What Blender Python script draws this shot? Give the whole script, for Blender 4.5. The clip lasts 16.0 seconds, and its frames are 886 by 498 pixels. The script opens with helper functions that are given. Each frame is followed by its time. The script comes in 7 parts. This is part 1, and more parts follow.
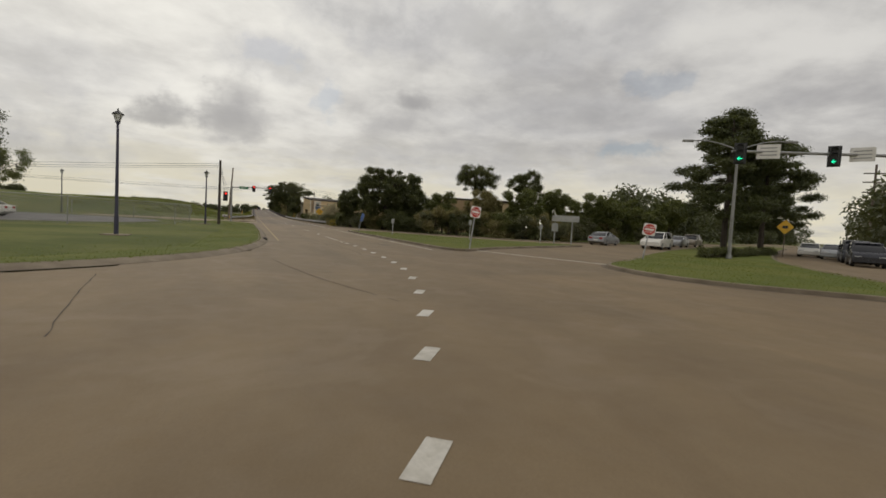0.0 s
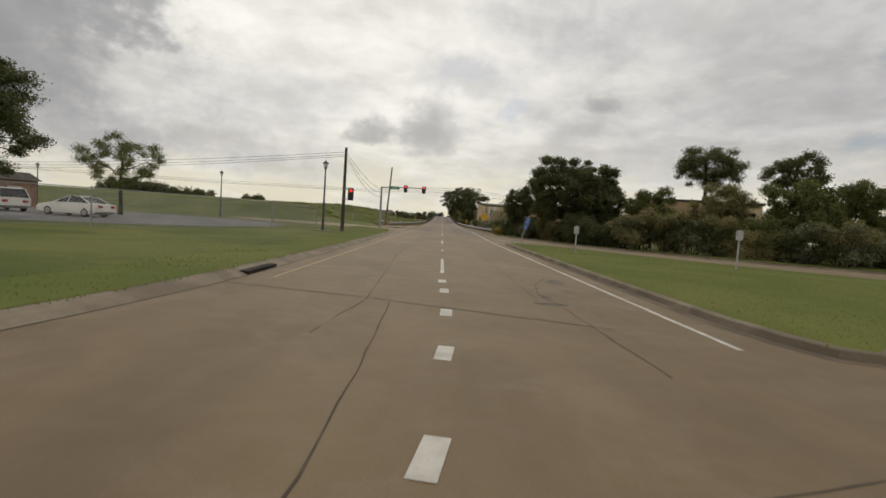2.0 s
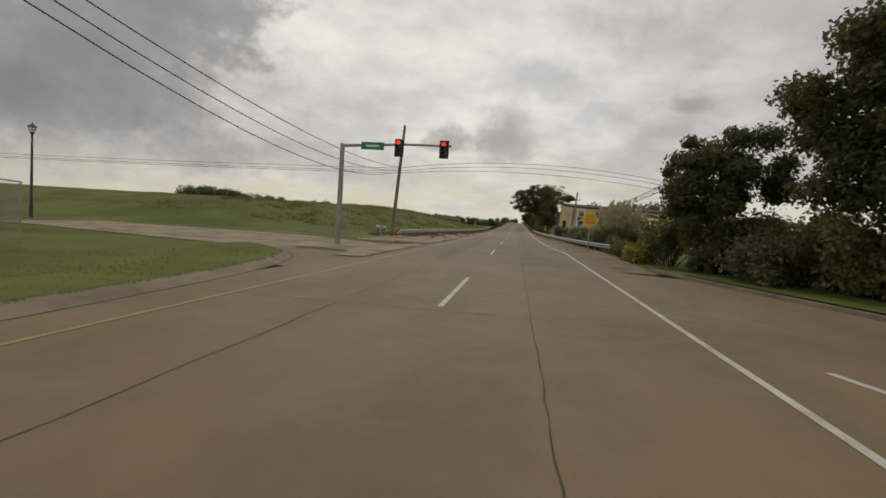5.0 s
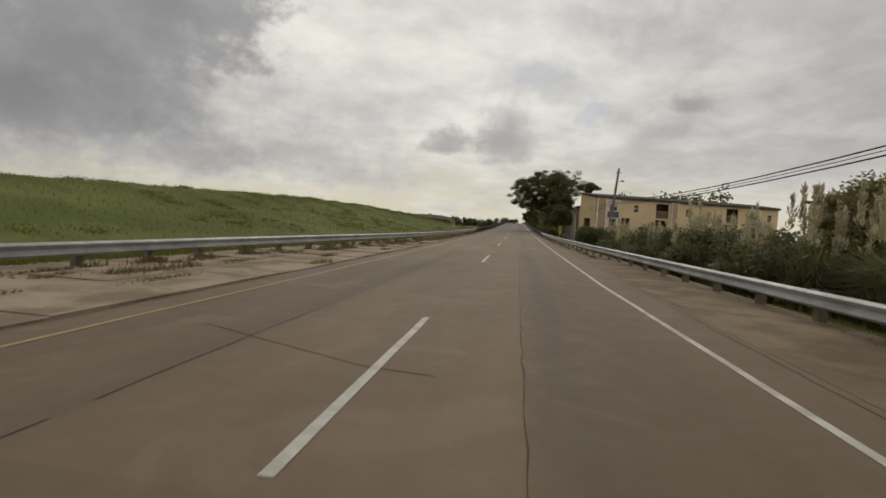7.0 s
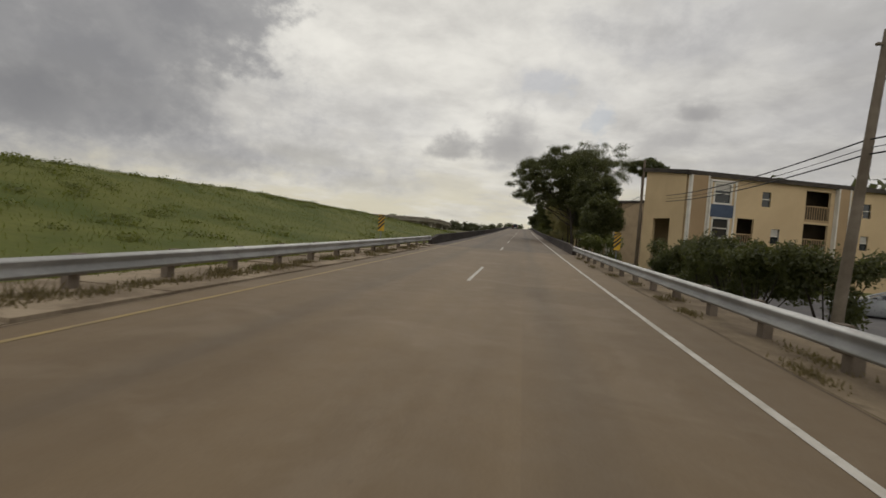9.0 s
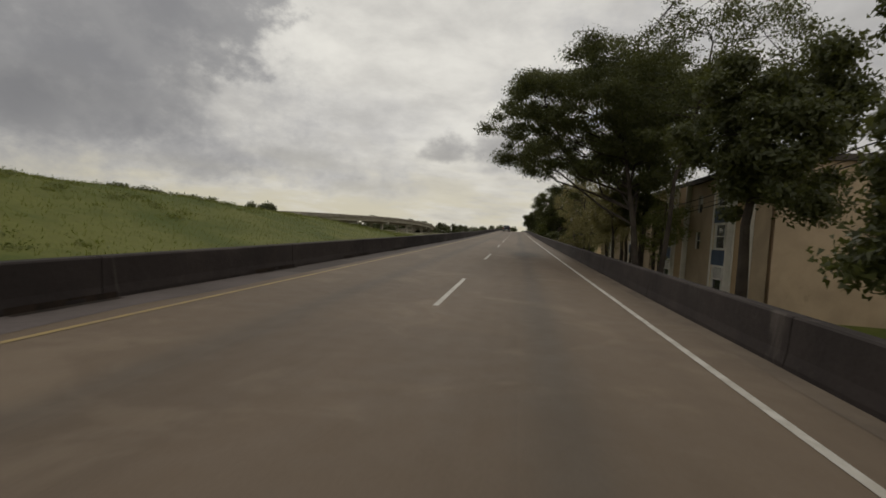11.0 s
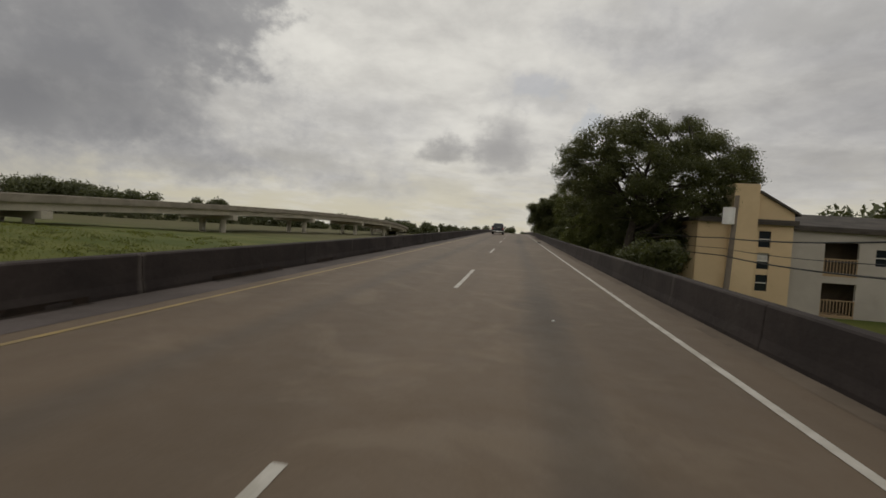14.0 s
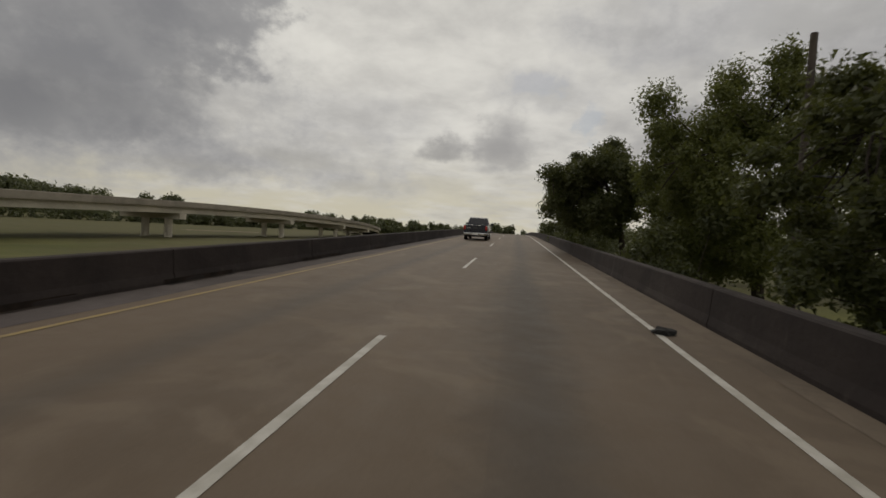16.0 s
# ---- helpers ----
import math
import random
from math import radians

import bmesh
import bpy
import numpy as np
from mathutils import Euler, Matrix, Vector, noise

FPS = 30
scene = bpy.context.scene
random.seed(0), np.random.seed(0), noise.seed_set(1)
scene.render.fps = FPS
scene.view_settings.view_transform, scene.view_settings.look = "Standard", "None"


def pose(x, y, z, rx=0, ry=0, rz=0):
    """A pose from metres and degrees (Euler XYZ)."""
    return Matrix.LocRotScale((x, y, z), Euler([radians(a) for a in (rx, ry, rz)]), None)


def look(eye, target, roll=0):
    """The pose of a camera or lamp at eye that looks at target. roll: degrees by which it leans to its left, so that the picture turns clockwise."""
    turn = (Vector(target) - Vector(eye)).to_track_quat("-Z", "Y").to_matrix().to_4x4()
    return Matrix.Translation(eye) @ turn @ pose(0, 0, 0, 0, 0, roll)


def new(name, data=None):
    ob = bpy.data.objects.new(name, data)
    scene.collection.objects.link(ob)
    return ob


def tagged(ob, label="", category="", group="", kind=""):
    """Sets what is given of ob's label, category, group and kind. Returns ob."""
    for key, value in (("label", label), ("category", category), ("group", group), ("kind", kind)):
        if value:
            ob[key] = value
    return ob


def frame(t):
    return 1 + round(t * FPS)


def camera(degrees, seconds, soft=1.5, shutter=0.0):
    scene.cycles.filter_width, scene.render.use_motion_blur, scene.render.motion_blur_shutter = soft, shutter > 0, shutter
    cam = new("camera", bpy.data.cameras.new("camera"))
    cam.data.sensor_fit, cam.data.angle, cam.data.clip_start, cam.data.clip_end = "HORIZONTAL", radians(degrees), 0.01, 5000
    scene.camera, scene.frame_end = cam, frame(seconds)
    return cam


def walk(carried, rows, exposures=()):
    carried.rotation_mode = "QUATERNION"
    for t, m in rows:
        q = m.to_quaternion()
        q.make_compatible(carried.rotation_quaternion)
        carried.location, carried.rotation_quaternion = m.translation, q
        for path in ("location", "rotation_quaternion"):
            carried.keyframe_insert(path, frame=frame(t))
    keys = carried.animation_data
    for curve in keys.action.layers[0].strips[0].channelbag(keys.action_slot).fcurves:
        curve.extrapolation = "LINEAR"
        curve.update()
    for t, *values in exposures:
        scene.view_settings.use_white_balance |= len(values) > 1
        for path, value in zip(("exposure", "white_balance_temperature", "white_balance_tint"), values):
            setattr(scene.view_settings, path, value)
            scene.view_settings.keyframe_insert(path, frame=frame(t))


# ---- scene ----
from mathutils import Quaternion

cam = camera(86.4, 16.0, soft=1.6, shutter=0.07)
PATH = [
    (0.0, pose(-5.00, -28.44, 1.460, 86.85, -3.12, -21.94)),
    (0.5, pose(-3.19, -24.48, 1.460, 86.76, -3.57, -15.87)),
    (1.0, pose(-1.77, -20.30, 1.460, 86.61, -3.42, -9.96)),
    (1.5, pose(-0.78, -15.89, 1.460, 86.54, -3.57, -4.36)),
    (2.0, pose(-0.10, -11.12, 1.460, 86.49, -3.76, -0.11)),
    (2.5, pose(0.50, -6.01, 1.460, 86.55, -3.87, 3.26)),
    (3.0, pose(0.86, -0.45, 1.460, 87.21, -3.92, 6.02)),
    (3.5, pose(1.12, 5.31, 1.460, 86.92, -4.16, 8.08)),
    (4.0, pose(1.25, 11.21, 1.460, 86.84, -3.87, 8.98)),
    (4.5, pose(1.24, 17.74, 1.460, 86.81, -3.82, 8.98)),
    (5.0, pose(1.22, 25.48, 1.460, 86.75, -3.68, 8.97)),
    (5.5, pose(1.20, 34.08, 1.460, 86.67, -3.52, 8.97)),
    (6.0, pose(1.19, 43.22, 1.461, 86.60, -3.38, 8.97)),
    (6.5, pose(1.18, 52.56, 1.461, 86.58, -3.32, 8.97)),
    (7.0, pose(1.29, 61.83, 1.462, 86.91, -3.30, 9.02)),
    (7.5, pose(1.37, 71.22, 1.473, 86.99, -4.00, 9.09)),
    (8.0, pose(1.38, 80.66, 1.497, 87.21, -3.88, 9.24)),
    (8.5, pose(1.33, 90.12, 1.535, 86.93, -4.05, 9.41)),
    (9.0, pose(1.35, 99.55, 1.587, 87.48, -4.13, 9.61)),
    (9.5, pose(1.35, 108.97, 1.655, 87.53, -4.10, 9.52)),
    (10.0, pose(1.35, 118.38, 1.742, 87.64, -4.05, 9.32)),
    (10.5, pose(1.34, 127.86, 1.849, 87.78, -3.98, 9.07)),
    (11.0, pose(1.34, 137.48, 1.978, 87.89, -3.92, 8.86)),
    (11.5, pose(1.34, 147.31, 2.126, 87.94, -3.89, 8.78)),
    (12.0, pose(1.33, 157.24, 2.281, 87.88, -3.85, 8.61)),
    (12.5, pose(1.33, 167.22, 2.443, 87.99, -4.21, 8.63)),
    (13.0, pose(1.33, 177.28, 2.611, 87.92, -3.80, 8.72)),
    (13.5, pose(1.27, 187.45, 2.788, 88.06, -4.23, 8.58)),
    (14.0, pose(1.26, 197.75, 2.976, 87.97, -3.78, 8.67)),
    (14.5, pose(1.43, 208.08, 3.174, 87.96, -3.67, 8.75)),
    (15.0, pose(1.47, 218.46, 3.382, 88.02, -3.64, 8.60)),
    (15.5, pose(1.52, 228.91, 3.601, 88.01, -3.75, 8.60)),
    (16.0, pose(1.53, 239.40, 3.812, 87.82, -3.46, 8.68)),
]
walk(cam, PATH, exposures=[(0.0, -0.28), (0.8, -0.24), (1.5, -0.12), (2.5, -0.16), (3.2, -0.26), (4.0, -0.36), (7.0, -0.34), (8.0, -0.4), (9.0, -0.38), (11.5, -0.49), (14.0, -0.55), (15.0, -0.63), (16.0, -0.6)])

# ---------------------------------------------------------------- world and sun
SUN_AZ, SUN_EL = radians(-6), radians(38)
world = bpy.data.worlds.new("overcast_sky")
scene.world = world
world.use_nodes = True


class Net:
    """Short ways to build a node tree."""

    def __init__(self, tree, fresh=True):
        self.t = tree
        if fresh:
            self.t.nodes.clear()

    def n(self, kind, ins=(), **props):
        node = self.t.nodes.new(kind)
        if "operation" in props:
            node.operation = props["operation"]
        if "use_clamp" in props:
            node.use_clamp = props["use_clamp"]
        if "data_type" in props:
            node.data_type = props["data_type"]
        if "blend_type" in props:
            node.blend_type = props["blend_type"]
        if "interpolation_type" in props:
            node.interpolation_type = props["interpolation_type"]
        if "sky_type" in props:
            node.sky_type, node.sun_disc = props["sky_type"], False
            node.sun_elevation, node.sun_rotation = props["sun_elevation"], props["sun_rotation"]
        for k, v in dict(ins).items():
            if isinstance(v, bpy.types.NodeSocket):
                self.t.links.new(v, node.inputs[k])
            else:
                node.inputs[k].default_value = v
        return node

    def math(self, op, a, b=0.0, c=0.0, clamp=False):
        return self.n("ShaderNodeMath", {0: a, 1: b, 2: c}, operation=op, use_clamp=clamp).outputs[0]

    def vmath(self, op, a, b=(0, 0, 0), out=0):
        return self.n("ShaderNodeVectorMath", {0: a, 1: b}, operation=op).outputs[out]

    def noise(self, vec, scale, detail=4.0, rough=0.55, distort=0.0):
        return self.n("ShaderNodeTexNoise", {"Vector": vec, "Scale": scale, "Detail": detail, "Roughness": rough, "Distortion": distort}).outputs[0]

    def step(self, x, lo, hi):
        return self.n("ShaderNodeMapRange", {0: x, 1: lo, 2: hi, 3: 0.0, 4: 1.0}, interpolation_type="SMOOTHSTEP", clamp=True).outputs[0]

    def mix(self, f, a, b, blend="MIX"):
        return self.n("ShaderNodeMix", {0: f, 6: a, 7: b}, data_type="RGBA", blend_type=blend).outputs[2]


def heading(az, el):
    a, e = radians(az), radians(el)
    return (math.sin(a) * math.cos(e), math.cos(a) * math.cos(e), math.sin(e))


def build_sky():
    w = Net(world.node_tree)
    d = w.n("ShaderNodeTexCoord").outputs["Generated"]
    sep = w.n("ShaderNodeSeparateXYZ", {0: d})
    up = w.math("MAXIMUM", sep.outputs[2], 0.0)
    flat = w.math("ADD", up, 0.22)
    px, py = w.math("DIVIDE", sep.outputs[0], flat), w.math("DIVIDE", sep.outputs[1], flat)
    plane = w.n("ShaderNodeCombineXYZ", {0: px, 1: py, 2: 0.0}).outputs[0]
    big = w.noise(plane, 0.75, 6, 0.5, 0.2)
    mid = w.noise(plane, 2.3, 8, 0.56, 0.25)
    fine = w.noise(plane, 6.0, 7, 0.6, 0.2)
    mixv = w.math("ADD", w.math("MULTIPLY", big, 0.46), w.math("ADD", w.math("MULTIPLY", mid, 0.36), w.math("MULTIPLY", fine, 0.18)))
    lit = w.step(mixv, 0.37, 0.60)
    # bearing and height in degrees, and the raggedness of the cloud edges
    deg = 180.0 / math.pi
    az = w.math("MULTIPLY", w.math("ARCTAN2", sep.outputs[0], sep.outputs[1]), deg)
    el = w.math("MULTIPLY", w.math("ARCSINE", sep.outputs[2]), deg)
    puff = w.math("SUBTRACT", w.noise(w.vmath("MULTIPLY", d, (1.0, 1.0, 1.35)), 9.0, 9, 0.58, 0.15), 0.5)
    curl = w.math("SUBTRACT", w.noise(w.vmath("MULTIPLY", d, (1.0, 1.0, 1.3)), 24.0, 7, 0.6, 0.1), 0.5)

    def cloud(under, az0, el0, wide, high, strength, dark, soft=0.35, rag=2.2, foot=0.6, pale=None):
        """Lays one cloud over the sky: flat-footed, with billowed edges, darkest low in its middle."""
        u = w.math("MULTIPLY", w.math("SUBTRACT", az, az0), 1.0 / wide)
        v = w.math("SUBTRACT", el, el0)
        v = w.math("MAXIMUM", w.math("MULTIPLY", v, 1.0 / high), w.math("MULTIPLY", v, -1.0 / (high * foot)))
        r = w.math("SQRT", w.math("ADD", w.math("MULTIPLY", u, u), w.math("MULTIPLY", v, v)))
        r = w.math("ADD", r, w.math("ADD", w.math("MULTIPLY", puff, rag), w.math("MULTIPLY", curl, rag * 0.6)))
        f = w.math("MULTIPLY", w.step(r, 1.0 + soft, 1.0 - soft), strength)
        tone = w.mix(w.step(r, 0.05, 1.0), (*dark, 1), (*(pale or [c * 1.45 for c in dark]), 1))
        return w.mix(f, under, tone)

    # broad glow where the sun stands behind the cloud
    glow = w.math("POWER", w.math("MAXIMUM", w.vmath("DOT_PRODUCT", d, heading(-21, 21), 1), 0.0), 5.0)
    grey = w.mix(lit, (0.45, 0.445, 0.455, 1), (0.76, 0.75, 0.735, 1))
    grey = w.mix(w.math("MULTIPLY", glow, 0.92), grey, w.mix(lit, (0.78, 0.765, 0.74, 1), (1.14, 1.12, 1.06, 1)))
    # pale, slightly yellow band low down, broken by grey streaks
    low = w.step(el, 11.5, 0.5)
    streak = w.step(w.noise(w.vmath("MULTIPLY", d, (3.0, 3.0, 16.0)), 1.9, 7, 0.6), 0.38, 0.58)
    grey = w.mix(w.math("MULTIPLY", low, w.math("ADD", 0.40, w.math("MULTIPLY", streak, 0.58))), grey, (0.83, 0.78, 0.62, 1))
    # grey layers between the bright middle and the rim of the view
    for a, e, wd, hi, f, c in ((27.0, 21.5, 17.0, 4.0, 0.5, 0.42), (37.0, 12.5, 13.0, 2.2, 0.32, 0.44), (13.0, 22.0, 9.0, 3.0, 0.4, 0.46), (3.0, 16.5, 5.5, 2.6, 0.42, 0.44), (24.0, 7.0, 12.0, 2.0, 0.38, 0.48), (-27.0, 7.2, 11.0, 3.2, 0.55, 0.43), (-38.0, 5.4, 9.0, 2.2, 0.62, 0.36), (-19.0, 4.6, 8.0, 1.5, 0.4, 0.47), (-20.0, 12.5, 8.0, 2.6, 0.3, 0.5), (48.0, 6.0, 13.0, 1.8, 0.4, 0.47), (-50.0, 8.0, 8.0, 2.5, 0.6, 0.36)):
        grey = cloud(grey, a, e, wd, hi, f, (c * 0.98, c * 0.98, c * 1.02), 0.6, 2.0, 0.8)
    # heavy cloud bank to one side, built of several dark masses
    for a, e, wd, hi, f, c, soft in ((-62.0, 15.0, 27.0, 13.0, 0.9, 0.385, 0.5), (-45.0, 24.0, 15.0, 11.0, 0.9, 0.35, 0.2), (-47.0, 14.0, 11.0, 7.0, 0.8, 0.32, 0.35), (-39.5, 19.5, 6.4, 6.0, 0.7, 0.33, 0.18), (-52.0, 9.5, 10.0, 3.4, 0.6, 0.27, 0.5), (-37.5, 13.6, 3.0, 1.8, 0.5, 0.30, 0.4), (-43.0, 8.0, 5.0, 2.0, 0.45, 0.34, 0.6)):
        grey = cloud(grey, a, e, wd, hi, f, (c * 0.97, c * 0.98, c * 1.05), soft, 1.25, 0.9, (c * 1.3, c * 1.3, c * 1.34))
    # small cumulus in the middle distance
    for a, e, wd, hi, f, c in ((-8.7, 9.0, 3.0, 1.9, 0.7, 0.35), (-7.8, 10.0, 1.6, 1.3, 0.45, 0.4), (-2.2, 9.2, 3.6, 3.0, 0.7, 0.41), (-1.4, 12.4, 2.4, 2.2, 0.5, 0.45), (-4.0, 7.6, 1.6, 1.1, 0.4, 0.44), (17.9, 13.6, 1.9, 1.2, 0.8, 0.40), (15.3, 11.0, 3.6, 1.8, 0.6, 0.43), (21.0, 9.0, 3.4, 1.2, 0.45, 0.46), (6.5, 7.0, 4.0, 1.0, 0.3, 0.5)):
        grey = cloud(grey, a, e, wd, hi, f, (c, c * 0.985, c * 1.01), 0.42, 2.1, 0.5, (c * 1.3, c * 1.28, c * 1.28))
    # thin gaps that show the blue sky
    sky = w.n("ShaderNodeTexSky", sky_type="NISHITA", sun_elevation=SUN_EL, sun_rotation=SUN_AZ).outputs[0]
    blue = w.vmath("MULTIPLY", sky, (0.07, 0.07, 0.07))

    def gap(a, e, wd, hi, f):
        u, v = w.math("MULTIPLY", w.math("SUBTRACT", az, a), 1.0 / wd), w.math("MULTIPLY", w.math("SUBTRACT", el, e), 1.0 / hi)
        r = w.math("ADD", w.math("SQRT", w.math("ADD", w.math("MULTIPLY", u, u), w.math("MULTIPLY", v, v))), w.math("MULTIPLY", w.math("ADD", puff, curl), 2.6))
        return w.math("MULTIPLY", w.step(r, 1.2, 0.4), f)
    holes = w.math("MULTIPLY", w.math("MULTIPLY", w.step(w.noise(plane, 1.15, 6, 0.6, 0.5), 0.62, 0.74), 0.3), w.step(sep.outputs[2], 0.2, 0.45))
    for g in ((7.6, 13.4, 1.8, 2.0, 0.5), (1.8, 17.4, 3.4, 1.3, 0.4), (43.0, 9.4, 3.6, 0.9, 0.45), (46.0, 16.0, 5.0, 1.4, 0.3)):
        holes = w.math("MAXIMUM", holes, gap(*g))
    out = w.mix(holes, grey, blue)
    # added fill: the unseen sky behind the camera is raised to brighten faces towards it
    rear_fill = w.step(w.vmath("DOT_PRODUCT", d, (0.0, -1.0, 0.0), 1), -0.15, 0.75)
    gain = w.math("ADD", w.math("ADD", 1.0, w.math("MULTIPLY", sep.outputs[0], 0.08)), w.math("MULTIPLY", rear_fill, 0.5))
    out = w.vmath("MULTIPLY", out, w.n("ShaderNodeCombineXYZ", {0: w.math("MULTIPLY", gain, 1.012), 1: gain, 2: w.math("MULTIPLY", gain, 0.972)}).outputs[0])
    bg = w.n("ShaderNodeBackground", {"Color": out, "Strength": 1.0})
    w.n("ShaderNodeOutputWorld", {0: bg.outputs[0]})


build_sky()
sun = new("sun", bpy.data.lights.new("sun", "SUN"))
sun.data.energy, sun.data.angle, sun.data.color = 0.8, radians(18), (1.0, 0.94, 0.84)
sun.matrix_world = look(Vector(heading(-6, 38)) * 50, (0, 0, 0))


# ---------------------------------------------------------------- materials
def mat(name, a, b, rough=0.85, big=0.35, fine=14.0, bump=0.15, metal=0.0, spots=0.0, spot_colour=(0.05, 0.045, 0.04), bump_scale=None, fleck=0.25, contrast=(0.35, 0.65)):
    m = bpy.data.materials.new(name)
    m.use_nodes = True
    w = Net(m.node_tree)
    p = w.n("ShaderNodeNewGeometry").outputs["Position"]
    col = w.mix(w.step(w.noise(p, big, 5, 0.6, 0.4), *contrast), (*a, 1), (*b, 1))
    grain = w.noise(p, fine, 4, 0.7)
    col = w.mix(fleck, col, w.mix(grain, (0.35, 0.35, 0.35, 1), (1.65, 1.65, 1.65, 1)), "MULTIPLY") if fleck else col
    if spots:
        col = w.mix(w.math("MULTIPLY", w.step(w.noise(p, 1.3, 6, 0.7, 1.0), 0.58, 0.75), spots), col, (*spot_colour, 1))
    bs = w.n("ShaderNodeBsdfPrincipled", {"Base Color": col, "Metallic": metal, "Specular IOR Level": 0.5 if rough < 0.6 else 0.2})
    r = w.n("ShaderNodeMapRange", {0: w.noise(p, fine * 0.3, 3), 3: max(rough - 0.1, 0.05), 4: min(rough + 0.1, 1.0)}).outputs[0]
    w.t.links.new(r, bs.inputs["Roughness"])
    if bump:
        bn = w.n("ShaderNodeBump", {"Strength": bump, "Distance": 0.02, "Height": w.noise(p, bump_scale or fine, 5, 0.65)})
        w.t.links.new(bn.outputs[0], bs.inputs["Normal"])
    w.n("ShaderNodeOutputMaterial", {0: bs.outputs[0]})
    return m


def leaf_mat(name, dark, light, trans=0.35):
    m = bpy.data.materials.new(name)
    m.use_nodes = True
    w = Net(m.node_tree)
    g = w.n("ShaderNodeNewGeometry")
    f = w.math("ADD", w.math("MULTIPLY", g.outputs["Random Per Island"], 0.6), w.math("MULTIPLY", w.noise(g.outputs["Position"], 0.5, 3), 0.5))
    col = w.mix(w.math("MINIMUM", f, 1.0), (*dark, 1), (*light, 1))
    bs = w.n("ShaderNodeBsdfPrincipled", {"Base Color": col, "Roughness": 0.55})
    tr = w.n("ShaderNodeBsdfTranslucent", {"Color": w.mix(0.5, col, (0.16, 0.17, 0.03, 1))})
    w.n("ShaderNodeOutputMaterial", {0: w.n("ShaderNodeMixShader", {0: trans, 1: bs.outputs[0], 2: tr.outputs[0]}).outputs[0]})
    return m


def glass_mat(name, tint=(0.02, 0.024, 0.028)):
    m = bpy.data.materials.new(name)
    m.use_nodes = True
    w = Net(m.node_tree)
    p = w.n("ShaderNodeNewGeometry").outputs["Position"]
    bs = w.n("ShaderNodeBsdfPrincipled", {"Base Color": (*tint, 1), "Roughness": 0.06, "IOR": 1.5})
    bn = w.n("ShaderNodeBump", {"Strength": 0.03, "Distance": 0.05, "Height": w.noise(p, 0.8, 2)})
    w.t.links.new(bn.outputs[0], bs.inputs["Normal"])
    w.n("ShaderNodeOutputMaterial", {0: bs.outputs[0]})
    return m


def glow_mat(name, colour, strength):
    m = bpy.data.materials.new(name)
    m.use_nodes = True
    w = Net(m.node_tree)
    e = w.n("ShaderNodeEmission", {"Color": (*colour, 1), "Strength": strength})
    w.n("ShaderNodeOutputMaterial", {0: e.outputs[0]})
    return m


def road_mat(name, a, b, tread, stretch=0.09):
    """Worn paving: stains along the travel direction, polished wheel tracks, aggregate."""
    m = bpy.data.materials.new(name)
    m.use_nodes = True
    w = Net(m.node_tree)
    p = w.n("ShaderNodeNewGeometry").outputs["Position"]
    along = w.vmath("MULTIPLY", p, (1.0, stretch, 1.0))
    col = w.mix(w.step(w.noise(along, 0.55, 5, 0.6, 0.3), 0.3, 0.7), (*a, 1), (*b, 1))
    col = w.mix(0.35, col, w.mix(w.noise(p, 0.23, 4, 0.5, 0.5), (0.55, 0.55, 0.55, 1), (1.45, 1.45, 1.45, 1)), "MULTIPLY")
    sp = w.n("ShaderNodeSeparateXYZ", {0: p})
    x = sp.outputs[0]
    cell = w.n("ShaderNodeCombineXYZ", {0: w.math("FLOOR", w.math("DIVIDE", w.math("ADD", x, 1.7), 3.15)), 1: w.math("FLOOR", w.math("DIVIDE", sp.outputs[1], 16.0)), 2: 0.0}).outputs[0]
    tone = w.n("ShaderNodeTexWhiteNoise", {"Vector": cell}).outputs[0]
    col = w.mix(1.0, col, w.mix(tone, (0.93, 0.93, 0.94, 1), (1.07, 1.06, 1.04, 1)), "MULTIPLY")
    col = w.mix(w.math("MULTIPLY", w.step(w.noise(p, 0.6, 5, 0.6, 0.8), 0.52, 0.66), 0.22), col, (0.26, 0.205, 0.145, 1))
    lane = w.math("ABSOLUTE", w.math("SUBTRACT", w.math("ABSOLUTE", x), 1.85))
    oil = w.math("MULTIPLY", w.step(w.math("ADD", lane, w.math("MULTIPLY", w.noise(along, 1.5, 4), 0.5)), 0.75, 0.25), tread)
    col = w.mix(oil, col, (0.07, 0.062, 0.052, 1))
    spots = w.math("MULTIPLY", w.step(w.noise(p, 1.9, 6, 0.75, 1.2), 0.66, 0.78), 0.35)
    col = w.mix(spots, col, (0.09, 0.075, 0.055, 1))
    col = w.mix(0.4, col, w.mix(w.noise(p, 42.0, 3, 0.8), (0.45, 0.45, 0.45, 1), (1.55, 1.55, 1.55, 1)), "MULTIPLY")
    bs = w.n("ShaderNodeBsdfPrincipled", {"Base Color": col, "Specular IOR Level": 0.3})
    w.t.links.new(w.n("ShaderNodeMapRange", {0: w.noise(p, 3.0, 4), 3: 0.62, 4: 0.92}).outputs[0], bs.inputs["Roughness"])
    bn = w.n("ShaderNodeBump", {"Strength": 0.25, "Distance": 0.01, "Height": w.noise(p, 60.0, 3, 0.8)})
    w.t.links.new(bn.outputs[0], bs.inputs["Normal"])
    w.n("ShaderNodeOutputMaterial", {0: bs.outputs[0]})
    return m


